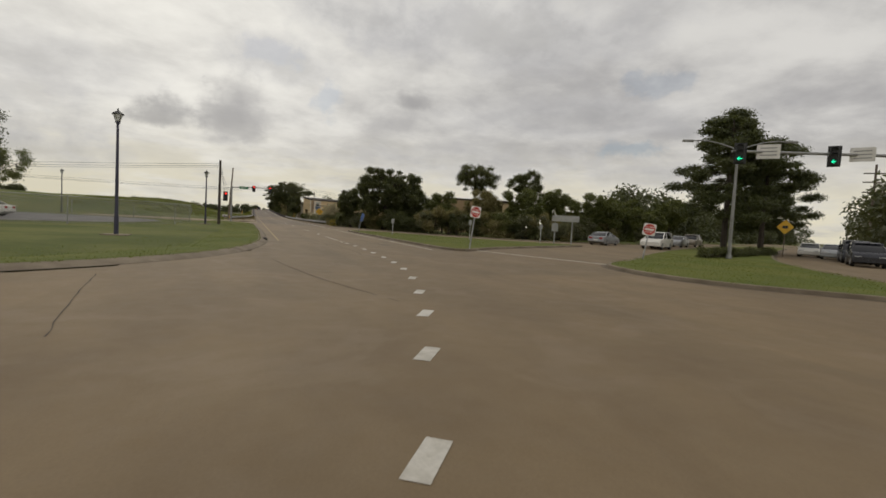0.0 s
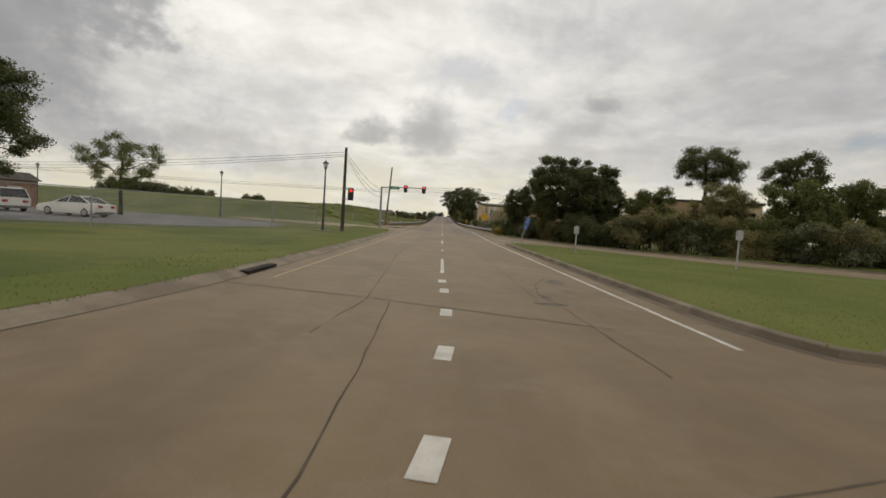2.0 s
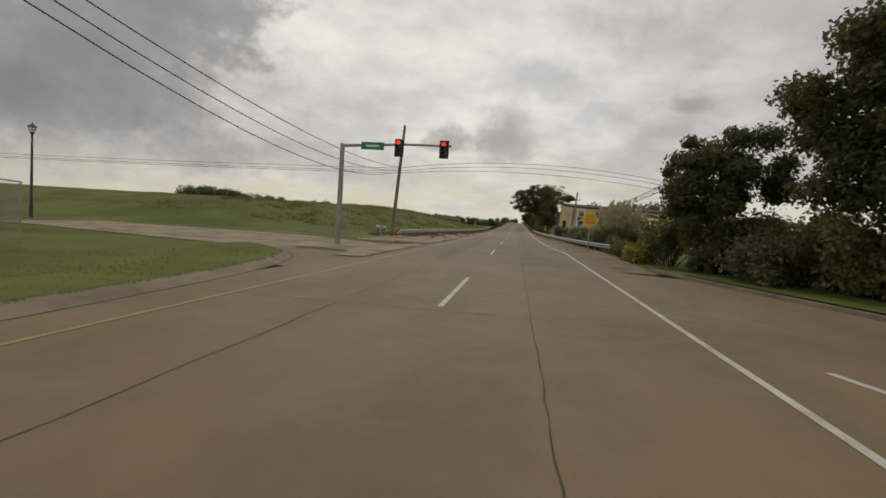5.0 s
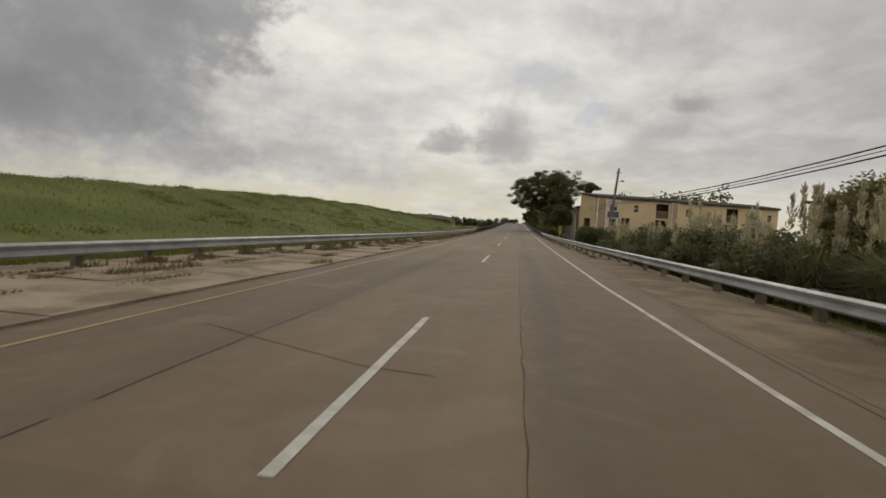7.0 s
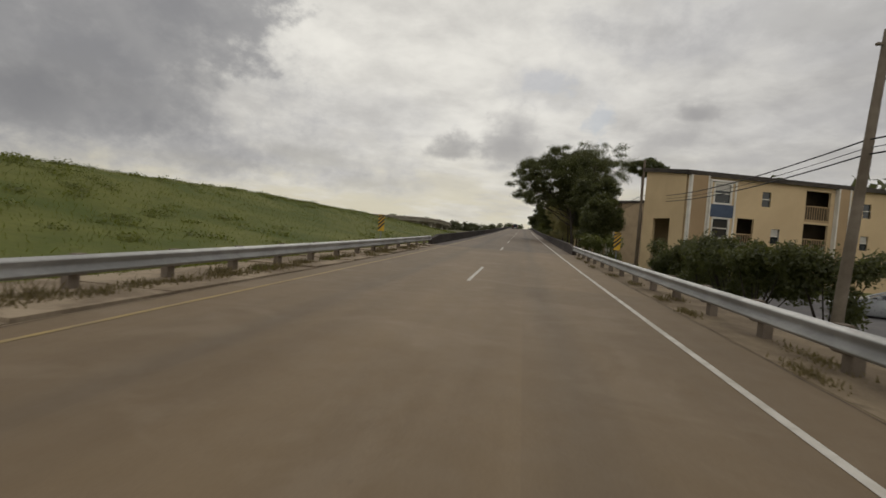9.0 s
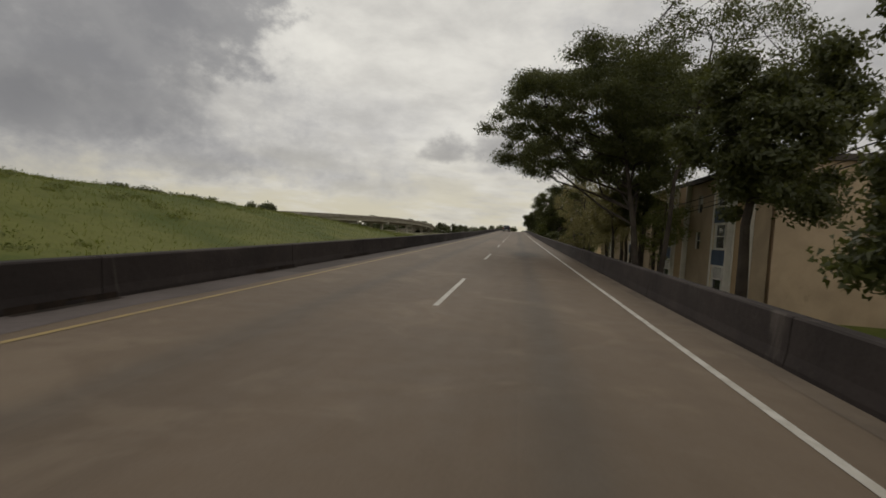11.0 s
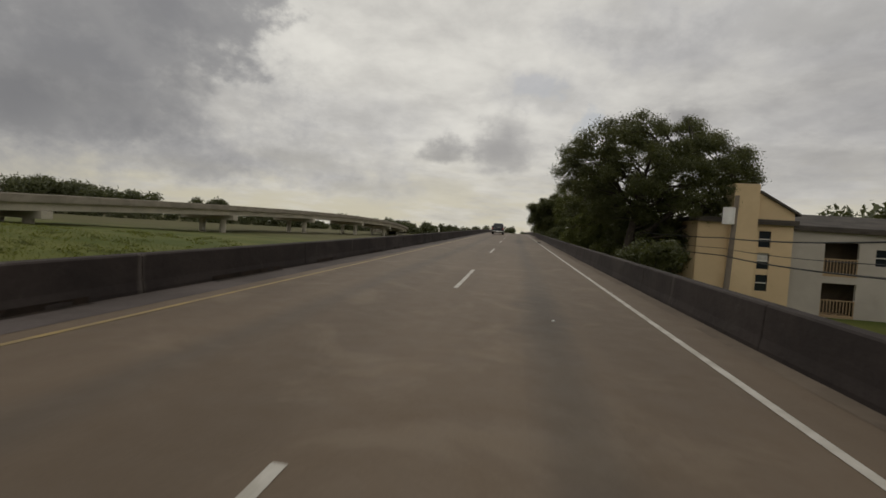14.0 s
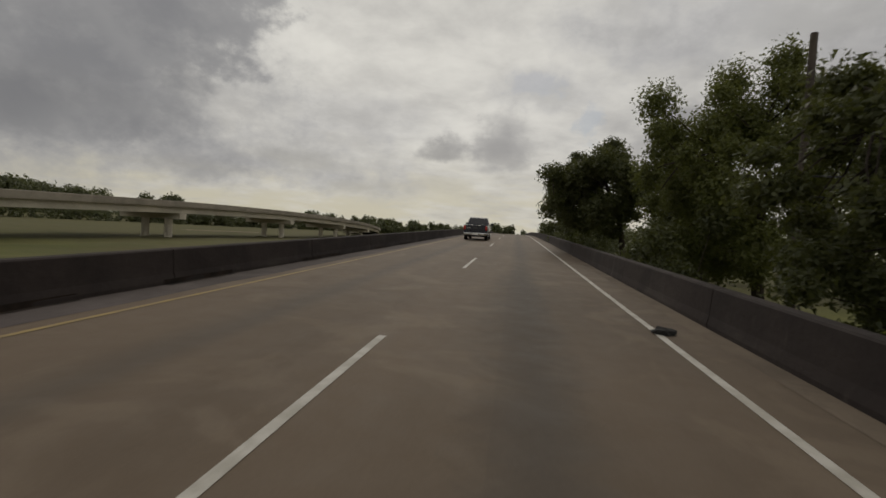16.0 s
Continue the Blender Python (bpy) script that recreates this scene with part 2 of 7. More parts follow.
M_ROAD = road_mat("worn_concrete_paving", (0.183, 0.133, 0.079), (0.147, 0.106, 0.063), 0.2)
M_GREYROAD = road_mat("greyer_worn_concrete_paving", (0.166, 0.122, 0.078), (0.134, 0.098, 0.062), 0.3)
M_CROSS = road_mat("worn_crossing_paving", (0.196, 0.143, 0.081), (0.158, 0.114, 0.065), 0.05, 0.5)
M_DECK = road_mat("dark_worn_paving", (0.148, 0.110, 0.075), (0.117, 0.087, 0.059), 0.42)


def dark_blotch(m, x, y, rx, ry, f, colour=(0.035, 0.03, 0.026)):
    """A darker patch blended into the paving colour, ragged at its edge."""
    w = Net(m.node_tree, False)
    bs = next(n for n in w.t.nodes if n.type == "BSDF_PRINCIPLED")
    old = bs.inputs["Base Color"].links[0].from_socket
    p = w.n("ShaderNodeNewGeometry").outputs["Position"]
    sp = w.n("ShaderNodeSeparateXYZ", {0: p})
    u = w.math("DIVIDE", w.math("SUBTRACT", sp.outputs[0], x), rx)
    v = w.math("DIVIDE", w.math("SUBTRACT", sp.outputs[1], y), ry)
    r = w.math("SQRT", w.math("ADD", w.math("MULTIPLY", u, u), w.math("MULTIPLY", v, v)))
    r = w.math("ADD", r, w.math("MULTIPLY", w.math("SUBTRACT", w.noise(p, 1.5, 6, 0.68, 0.4), 0.5), 2.2))
    k = w.math("MULTIPLY", w.step(r, 1.25, 0.3), f)
    w.t.links.new(w.mix(k, old, (*colour, 1)), bs.inputs["Base Color"])


dark_blotch(M_DECK, 1.95, 165.6, 0.95, 4.6, 0.62)
dark_blotch(M_DECK, 1.8, 206.0, 0.5, 3.0, 0.3)
dark_blotch(M_DECK, 1.6, 184.0, 0.45, 5.0, 0.25)
dark_blotch(M_DECK, 1.7, 248.0, 0.6, 9.0, 0.3)
dark_blotch(M_GREYROAD, -1.2, 77.0, 1.6, 3.0, 0.16)
M_SHOULDER = mat("stained_shoulder_concrete", (0.235, 0.183, 0.120), (0.135, 0.101, 0.066), 0.92, 0.6, 12, 0.5, spots=0.9, spot_colour=(0.085, 0.064, 0.042), fleck=0.4)
M_LOT = mat("lot_asphalt", (0.13, 0.125, 0.125), (0.18, 0.17, 0.165), 0.9, 0.3, 22, 0.3, spots=0.4)
M_GUTTER = mat("kerb_concrete", (0.235, 0.195, 0.142), (0.155, 0.125, 0.09), 0.9, 0.7, 18, 0.35, spots=0.5, spot_colour=(0.10, 0.085, 0.06))
M_APRON = mat("old_paving_slabs", (0.335, 0.268, 0.188), (0.19, 0.146, 0.100), 0.92, 0.75, 12, 0.6, spots=0.85, spot_colour=(0.10, 0.075, 0.048), fleck=0.4)
M_DUST = mat("road_edge_dust", (0.17, 0.135, 0.10), (0.12, 0.095, 0.072), 0.95, 0.8, 14, 0.3, spots=0.5, spot_colour=(0.24, 0.19, 0.145))
M_JOINT = mat("joint_sealant", (0.062, 0.050, 0.040), (0.105, 0.085, 0.065), 0.9, 2.0, 30, 0.3)
M_WHITE_LINE = mat("white_road_paint", (0.54, 0.515, 0.46), (0.40, 0.375, 0.32), 0.7, 2.5, 30, 0.2, spots=0.6, spot_colour=(0.28, 0.24, 0.185))
M_YELLOW_LINE = mat("yellow_road_paint", (0.34, 0.25, 0.105), (0.27, 0.205, 0.11), 0.7, 2.5, 30, 0.2, spots=0.75, spot_colour=(0.26, 0.21, 0.13))
M_GRASS = mat("mown_grass", (0.084, 0.106, 0.014), (0.122, 0.130, 0.024), 0.95, 0.25, 9.0, 0.15, spots=0.65, spot_colour=(0.125, 0.10, 0.05), fleck=0.35)
M_FIELD = mat("rough_grass_bank", (0.066, 0.086, 0.013), (0.124, 0.130, 0.030), 0.95, 0.16, 3.0, 0.4, spots=0.45, spot_colour=(0.075, 0.08, 0.02), fleck=0.5)


def dry_out(m, y0, y1, colour):
    """Lets the turf turn to dry stubble over the far stretch of the field."""
    w = Net(m.node_tree, False)
    bs = next(n for n in w.t.nodes if n.type == "BSDF_PRINCIPLED")
    old = bs.inputs["Base Color"].links[0].from_socket
    p = w.n("ShaderNodeNewGeometry").outputs["Position"]
    y = w.math("ADD", w.n("ShaderNodeSeparateXYZ", {0: p}).outputs[1], w.math("MULTIPLY", w.math("SUBTRACT", w.noise(p, 0.05, 4), 0.5), 60.0))
    f = w.math("MULTIPLY", w.step(y, y0, y1), w.math("ADD", 0.45, w.math("MULTIPLY", w.noise(p, 0.4, 5, 0.65), 0.8)), clamp=True)
    w.t.links.new(w.mix(f, old, (*colour, 1)), bs.inputs["Base Color"])


dry_out(M_FIELD, 246.0, 292.0, (0.099, 0.088, 0.038))
M_BLADES = leaf_mat("grass_blades", (0.120, 0.158, 0.022), (0.180, 0.205, 0.042), 0.55)
M_TALL = leaf_mat("tall_grass_blades", (0.106, 0.128, 0.015), (0.165, 0.170, 0.036), 0.5)
M_OAK = leaf_mat("dark_oak_leaves", (0.036, 0.043, 0.016), (0.092, 0.100, 0.032), 0.42)
M_WEED = leaf_mat("bank_weed_leaves", (0.112, 0.138, 0.019), (0.175, 0.185, 0.042), 0.5)
M_RANK = leaf_mat("rank_weed_leaves", (0.074, 0.096, 0.016), (0.125, 0.140, 0.032), 0.5)
M_OAK2 = leaf_mat("mid_green_leaves", (0.058, 0.070, 0.018), (0.15, 0.162, 0.040), 0.45)
M_SPARSE = leaf_mat("sparse_olive_leaves", (0.155, 0.130, 0.052), (0.30, 0.25, 0.108), 0.5)
M_PINE = leaf_mat("pine_needles", (0.030, 0.038, 0.014), (0.085, 0.098, 0.028), 0.35)
M_FAR = leaf_mat("distant_foliage", (0.052, 0.060, 0.028), (0.11, 0.12, 0.048), 0.3)
M_PLUME = leaf_mat("pampas_plumes", (0.50, 0.43, 0.29), (0.76, 0.67, 0.49), 0.55)
M_DRYWEED = leaf_mat("dry_brown_weeds", (0.085, 0.06, 0.028), (0.20, 0.15, 0.07), 0.3)
M_REED = leaf_mat("pampas_blades", (0.11, 0.115, 0.06), (0.25, 0.235, 0.135), 0.45)
M_SCRUB = leaf_mat("grey_green_scrub_leaves", (0.085, 0.088, 0.042), (0.185, 0.178, 0.096), 0.4)
M_SHRUB_Y = leaf_mat("yellow_flowering_leaves", (0.20, 0.16, 0.015), (0.42, 0.30, 0.03), 0.35)
M_BARK = mat("bark", (0.035, 0.028, 0.022), (0.062, 0.05, 0.04), 0.95, 1.5, 18, 0.8, bump_scale=9)
M_TIMBER = mat("weathered_pole_timber", (0.135, 0.108, 0.082), (0.205, 0.170, 0.135), 0.9, 0.8, 25, 0.5)
M_TIMBER_DARK = mat("creosoted_timber", (0.05, 0.042, 0.035), (0.09, 0.075, 0.06), 0.9, 0.8, 25, 0.5)
M_STEEL = mat("galvanised_steel", (0.40, 0.40, 0.39), (0.27, 0.27, 0.262), 0.55, 0.8, 12, 0.1, metal=0.35, spots=0.25, spot_colour=(0.16, 0.11, 0.07))
M_STEEL_POST = mat("dull_steel", (0.30, 0.30, 0.29), (0.22, 0.22, 0.21), 0.55, 1.0, 14, 0.1, metal=0.4)
M_LAMPBLUE = mat("dark_blue_painted_steel", (0.028, 0.028, 0.055), (0.045, 0.042, 0.07), 0.5, 1.5, 20, 0.1)
M_LAMPGLASS = mat("milky_lamp_glass", (0.62, 0.63, 0.62), (0.5, 0.5, 0.5), 0.3, 2, 20, 0)
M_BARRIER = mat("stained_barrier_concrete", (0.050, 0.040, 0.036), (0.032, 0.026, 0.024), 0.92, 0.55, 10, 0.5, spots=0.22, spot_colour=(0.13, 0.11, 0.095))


def streak_down(m, colour, f):
    """Pale scrapes and runs on an upright concrete face."""
    w = Net(m.node_tree, False)
    bs = next(n for n in w.t.nodes if n.type == "BSDF_PRINCIPLED")
    old = bs.inputs["Base Color"].links[0].from_socket
    p = w.n("ShaderNodeNewGeometry").outputs["Position"]
    runs = w.step(w.noise(w.vmath("MULTIPLY", p, (0.8, 1.1, 0.22)), 1.6, 6, 0.62, 0.5), 0.60, 0.74)
    dust = w.step(w.noise(w.vmath("MULTIPLY", p, (0.5, 0.5, 1.5)), 0.5, 5, 0.6, 0.3), 0.5, 0.72)
    k = w.math("MULTIPLY", w.math("MAXIMUM", runs, w.math("MULTIPLY", dust, 0.35)), f)
    w.t.links.new(w.mix(k, old, (*colour, 1)), bs.inputs["Base Color"])


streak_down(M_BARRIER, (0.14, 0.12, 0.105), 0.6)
M_CHANNEL = mat("grey_gutter_concrete", (0.125, 0.105, 0.098), (0.088, 0.074, 0.068), 0.92, 0.6, 14, 0.3, spots=0.4, spot_colour=(0.05, 0.042, 0.038))
M_OVERPASS = mat("overpass_concrete", (0.50, 0.455, 0.365), (0.40, 0.365, 0.295), 0.9, 0.3, 6, 0.3, spots=0.3, spot_colour=(0.14, 0.12, 0.10))
M_PARAPET = mat("parapet_concrete", (0.30, 0.265, 0.215), (0.22, 0.195, 0.155), 0.9, 0.4, 6, 0.3, spots=0.4)
M_STUCCO = mat("tan_stucco", (0.62, 0.475, 0.285), (0.55, 0.415, 0.25), 0.9, 0.25, 40, 0.3, spots=0.15, spot_colour=(0.25, 0.18, 0.11), fleck=0.12)
M_STUCCO2 = mat("brown_stucco_siding", (0.40, 0.285, 0.165), (0.34, 0.24, 0.14), 0.9, 0.3, 40, 0.3, fleck=0.15)
# weathered stucco, its base darkened and browned to carry the shade of the trees
M_STUCCO_B = mat("weathered_tree_shaded_stucco", (0.46, 0.355, 0.24), (0.37, 0.285, 0.195), 0.9, 0.4, 30, 0.3, spots=0.3, spot_colour=(0.15, 0.115, 0.08), fleck=0.2)
M_STUCCO_G = mat("pale_grey_stucco", (0.44, 0.40, 0.34), (0.38, 0.345, 0.29), 0.9, 0.3, 30, 0.3, fleck=0.15)
M_TRIM = mat("white_trim_paint", (0.70, 0.67, 0.60), (0.60, 0.57, 0.50), 0.6, 1, 30, 0.05, fleck=0.1)
M_BLUEPANEL = mat("slate_blue_panel", (0.075, 0.10, 0.15), (0.06, 0.08, 0.12), 0.7, 1, 30, 0.05)
M_ROOF = mat("dark_roof_shingle", (0.05, 0.044, 0.038), (0.085, 0.073, 0.062), 0.95, 0.6, 14, 0.5)
M_BRICK = mat("brown_brick", (0.20, 0.12, 0.075), (0.27, 0.17, 0.11), 0.9, 3, 12, 0.5)
M_DARKIN = mat("recess_shade_wall", (0.09, 0.07, 0.05), (0.12, 0.095, 0.068), 0.9, 1, 20, 0)
M_GLASS = glass_mat("window_glass")
M_CARGLASS = glass_mat("tinted_car_glass", (0.012, 0.013, 0.015))
M_BLIND = mat("pale_window_blind", (0.5, 0.48, 0.43), (0.42, 0.40, 0.36), 0.8, 3, 30, 0.05)
M_NAVY = mat("black_blue_car_paint", (0.010, 0.011, 0.017), (0.016, 0.017, 0.024), 0.25, 2, 40, 0, fleck=0.1)
M_CARWHITE = mat("pearl_white_car_paint", (0.68, 0.66, 0.60), (0.62, 0.60, 0.55), 0.25, 2, 40, 0, fleck=0.08)
M_CARGREY = mat("charcoal_car_paint", (0.045, 0.047, 0.052), (0.06, 0.062, 0.068), 0.25, 2, 40, 0, fleck=0.1)
M_CARSILVER = mat("silver_car_paint", (0.34, 0.35, 0.36), (0.28, 0.29, 0.30), 0.3, 2, 40, 0, metal=0.4, fleck=0.1)
M_CARTAN = mat("beige_car_paint", (0.30, 0.26, 0.20), (0.26, 0.225, 0.17), 0.3, 2, 40, 0, fleck=0.1)
M_CHROME = mat("chrome_bumper", (0.62, 0.62, 0.62), (0.5, 0.5, 0.5), 0.18, 2, 20, 0, metal=0.95, fleck=0.05)
M_TYRE = mat("tyre_rubber", (0.018, 0.018, 0.018), (0.03, 0.029, 0.027), 0.9, 3, 40, 0.2)
M_RED_LENS = mat("red_lamp_lens", (0.35, 0.02, 0.015), (0.28, 0.015, 0.012), 0.2, 4, 40, 0, fleck=0)
M_CLEAR_LENS = mat("clear_lamp_lens", (0.6, 0.6, 0.58), (0.5, 0.5, 0.48), 0.15, 4, 40, 0, fleck=0)
M_BLACKMETAL = mat("black_housing", (0.018, 0.019, 0.018), (0.03, 0.03, 0.029), 0.5, 2, 20, 0.05)
M_SIGN_WHITE = mat("white_sign_sheet", (0.72, 0.70, 0.66), (0.64, 0.62, 0.58), 0.5, 2, 30, 0, spots=0.12, fleck=0.08)
M_SIGN_GREY = mat("bare_sign_aluminium", (0.34, 0.34, 0.32), (0.27, 0.27, 0.255), 0.5, 2, 30, 0, metal=0.3)
M_SIGN_RED = mat("red_sign_sheet", (0.52, 0.045, 0.03), (0.46, 0.04, 0.028), 0.5, 2, 30, 0, fleck=0.08)
M_SIGN_BLUE = mat("blue_sign_sheet", (0.055, 0.11, 0.30), (0.07, 0.13, 0.33), 0.5, 2, 30, 0, fleck=0.1)
M_SLOT = mat("rusted_dark_slot", (0.018, 0.014, 0.011), (0.04, 0.028, 0.02), 0.95, 3, 20, 0.2)
M_PURPLE = mat("faded_purple_print", (0.30, 0.16, 0.30), (0.26, 0.14, 0.26), 0.6, 2, 30, 0, fleck=0.1)
M_SIGN_GREEN = mat("green_sign_sheet", (0.02, 0.17, 0.075), (0.02, 0.15, 0.065), 0.5, 2, 30, 0, fleck=0.1)
M_SIGN_YELLOW = mat("yellow_sign_sheet", (0.65, 0.38, 0.02), (0.58, 0.33, 0.02), 0.5, 2, 30, 0, fleck=0.1)
M_WIRE = mat("black_cable", (0.02, 0.02, 0.02), (0.03, 0.03, 0.03), 0.7, 2, 20, 0)
M_RED_GLOW = glow_mat("lit_red_signal", (1.0, 0.03, 0.02), 2.2)
M_GREEN_GLOW = glow_mat("lit_green_arrow", (0.02, 1.0, 0.45), 2.0)
M_DIRT = mat("bare_soil", (0.16, 0.115, 0.07), (0.22, 0.17, 0.11), 0.95, 1.0, 12, 0.5)


# ---------------------------------------------------------------- mesh helpers
def mesh_ob(name, verts, faces, material, parent=None, smooth=False):
    me = bpy.data.meshes.new(name)
    me.from_pydata([tuple(v) for v in verts], [], [tuple(f) for f in faces])
    if smooth:
        me.polygons.foreach_set("use_smooth", [True] * len(me.polygons))
    me.materials.append(material)
    me.update()
    ob = new(name, me)
    ob.parent = parent
    return ob


def soup(name, verts, k, material, parent=None):
    """A mesh of loose faces with k corners each, from an array of corners."""
    n = len(verts) // k
    me = bpy.data.meshes.new(name)
    me.vertices.add(n * k)
    me.vertices.foreach_set("co", np.asarray(verts, np.float32).ravel())
    me.loops.add(n * k)
    me.loops.foreach_set("vertex_index", np.arange(n * k, dtype=np.int32))
    me.polygons.add(n)
    me.polygons.foreach_set("loop_start", np.arange(0, n * k, k, dtype=np.int32))
    me.materials.append(material)
    me.update(calc_edges=True)
    ob = new(name, me)
    ob.parent = parent
    return ob


def part(name, bm, material, parent=None, label="", smooth=False):
    bmesh.ops.recalc_face_normals(bm, faces=bm.faces)
    me = bpy.data.meshes.new(name)
    bm.to_mesh(me)
    bm.free()
    if smooth:
        me.polygons.foreach_set("use_smooth", [True] * len(me.polygons))
        me.set_sharp_from_angle(angle=radians(40))
    me.materials.append(material)
    ob = new(name, me)
    ob.parent = parent
    return tagged(ob, label) if label else ob


def thing(name, m, label, category, group="", kind=""):
    e = new(name)
    e.matrix_world = m
    e.empty_display_size = 0.2
    return tagged(e, label, category, group, kind)


def box(bm, x0, x1, y0, y1, z0, z1, bevel=0.0, m=None):
    r = bmesh.ops.create_cube(bm, size=1.0)
    vs = r["verts"]
    for v in vs:
        v.co = Vector(((x0 + x1) / 2 + v.co.x * (x1 - x0), (y0 + y1) / 2 + v.co.y * (y1 - y0), (z0 + z1) / 2 + v.co.z * (z1 - z0)))
    if m:
        bmesh.ops.transform(bm, matrix=m, verts=vs)
    if bevel:
        es = {e for v in vs for e in v.link_edges}
        bmesh.ops.bevel(bm, geom=list(es), offset=bevel, segments=2, profile=0.6, affect="EDGES")
    return bm


def tube(bm, p, q, r0, r1=None, n=10, caps=True):
    p, q = Vector(p), Vector(q)
    r1 = r0 if r1 is None else r1
    d = q - p
    mtx = Matrix.Translation((p + q) / 2) @ d.to_track_quat("Z", "Y").to_matrix().to_4x4()
    bmesh.ops.create_cone(bm, cap_ends=caps, segments=n, radius1=r0, radius2=r1, depth=d.length, matrix=mtx)
    return bm


def tube_path(bm, pts, radii, n=8):
    """One continuous tube along points, closed at both ends."""
    pts = [Vector(p) for p in pts]
    rings = []
    for i, p in enumerate(pts):
        d = (pts[min(i + 1, len(pts) - 1)] - pts[max(i - 1, 0)]).normalized()
        q = d.to_track_quat("Z", "Y")
        r = radii[i] if isinstance(radii, (list, tuple)) else radii
        rings.append([bm.verts.new(p + q @ Vector((r * math.cos(2 * math.pi * k / n), r * math.sin(2 * math.pi * k / n), 0))) for k in range(n)])
    for a, b in zip(rings, rings[1:]):
        for k in range(n):
            bm.faces.new((a[k], a[(k + 1) % n], b[(k + 1) % n], b[k]))
    bm.faces.new(rings[0][::-1])
    bm.faces.new(rings[-1])
    return bm


def B():
    return bmesh.new()


def sweep(name, path, profile, material, parent=None, closed=False, smooth=False, cap=False):
    """Sweeps a profile of (out, up) along a path of points; out is to the right of the travel direction."""
    n = len(path)
    verts, faces = [], []
    k = len(profile)
    for i, p in enumerate(path):
        a = Vector(path[i - 1]) if (i or closed) else Vector(p)
        b = Vector(path[(i + 1) % n]) if (i < n - 1 or closed) else Vector(p)
        d = Vector((b.x - a.x, b.y - a.y, 0)).normalized()
        right = Vector((d.y, -d.x, 0))
        for o, u in profile:
            verts.append(Vector(p) + right * o + Vector((0, 0, u)))
    m = n if closed else n - 1
    for i in range(m):
        for j in range(k - 1):
            a, b = i * k + j, ((i + 1) % n) * k + j
            faces.append((a, b, b + 1, a + 1))
    if cap and not closed:
        faces += [tuple(range(k)), tuple(range(len(verts) - 1, len(verts) - 1 - k, -1))]
    return mesh_ob(name, verts, faces, material, parent, smooth)


def smooth_path(pts, step=1.0):
    """A Catmull-Rom curve through plan points."""
    pts = [Vector(p) for p in pts]
    pts = [pts[0] * 2 - pts[1]] + pts + [pts[-1] * 2 - pts[-2]]
    out = []
    for i in range(1, len(pts) - 2):
        a, b, c, d = pts[i - 1:i + 3]
        n = max(1, int((c - b).length / step))
        for j in range(n):
            t = j / n
            out.append(0.5 * (2 * b + (c - a) * t + (2 * a - 5 * b + 4 * c - d) * t * t + (3 * b - a - 3 * c + d) * t ** 3))
    out.append(pts[-2])
    return out


def sag(p, q, drop, n=14):
    p, q = Vector(p), Vector(q)
    return [p.lerp(q, i / n) - Vector((0, 0, drop * 4 * (i / n) * (1 - i / n))) for i in range(n + 1)]


def cable(bm, pts, r):
    tube_path(bm, pts, r, 5)


# ---------------------------------------------------------------- lie of the land
KNOT_Y = (-200, 20, 60, 100, 140, 180, 230, 275, 320, 350, 400, 460)
KNOT_S = (0.0, 0.0, 0.0001, 0.0063, 0.0149, 0.0172, 0.0213, 0.0220, 0.010, 0.0, -0.02, -0.02)
_yy = np.linspace(-200, 700, 3601)
_ss = np.interp(_yy, KNOT_Y, KNOT_S)
_zz = np.concatenate([[0], np.cumsum((_ss[1:] + _ss[:-1]) / 2 * np.diff(_yy))])
_zz -= np.interp(0, _yy, _zz)


def RZ(y):
    """Height of the carriageway."""
    return float(np.interp(y, _yy, _zz))


def ramp(x, a, b):
    t = min(max((x - a) / (b - a), 0.0), 1.0)
    return t * t * (3 - 2 * t)


LEFT_KERB = smooth_path([(-30, -27, 0), (-20, -22.6, 0), (-13.0, -18.6, 0), (-9.2, -15.9, 0), (-7.1, -13.4, 0), (-5.9, -11.2, 0), (-5.1, -8.6, 0), (-4.55, -5.5, 0), (-4.25, -2, 0), (-4.2, 3, 0), (-4.2, 10, 0), (-4.35, 20, 0), (-4.5, 28, 0), (-5.0, 36, 0), (-6.5, 41, 0), (-9.5, 44, 0)])
SLIP_EDGE = smooth_path([(5.6, 60, 0), (6.0, 50, 0), (7.4, 42, 0), (9.6, 34, 0), (12.2, 28, 0), (15.5, 22.5, 0), (20.5, 18, 0), (28, 15.5, 0), (38, 18, 0), (55, 27, 0), (90, 46, 0)])


def side_of(path, x, y):
    """Signed distance to a plan path: positive to its right."""
    best, s = 1e9, 0
    for a, b in zip(path[::2], path[2::2]):
        d = b - a
        t = max(0, min(1, ((x - a.x) * d.x + (y - a.y) * d.y) / (d.x * d.x + d.y * d.y + 1e-9)))
        q = math.hypot(x - a.x - d.x * t, y - a.y - d.y * t)
        if q < best:
            best, s = q, d.y * (x - a.x) - d.x * (y - a.y)
    return best if s > 0 else -best


CREST = ((20, 2.4), (70, 2.25), (87, 2.55), (105, 3.0), (124, 3.4), (140, 3.65), (155, 3.6), (168, 3.3), (180, 2.95), (195, 2.6), (208, 2.25), (218, 1.6), (235, 0.7), (255, 0.3), (800, 0.0))


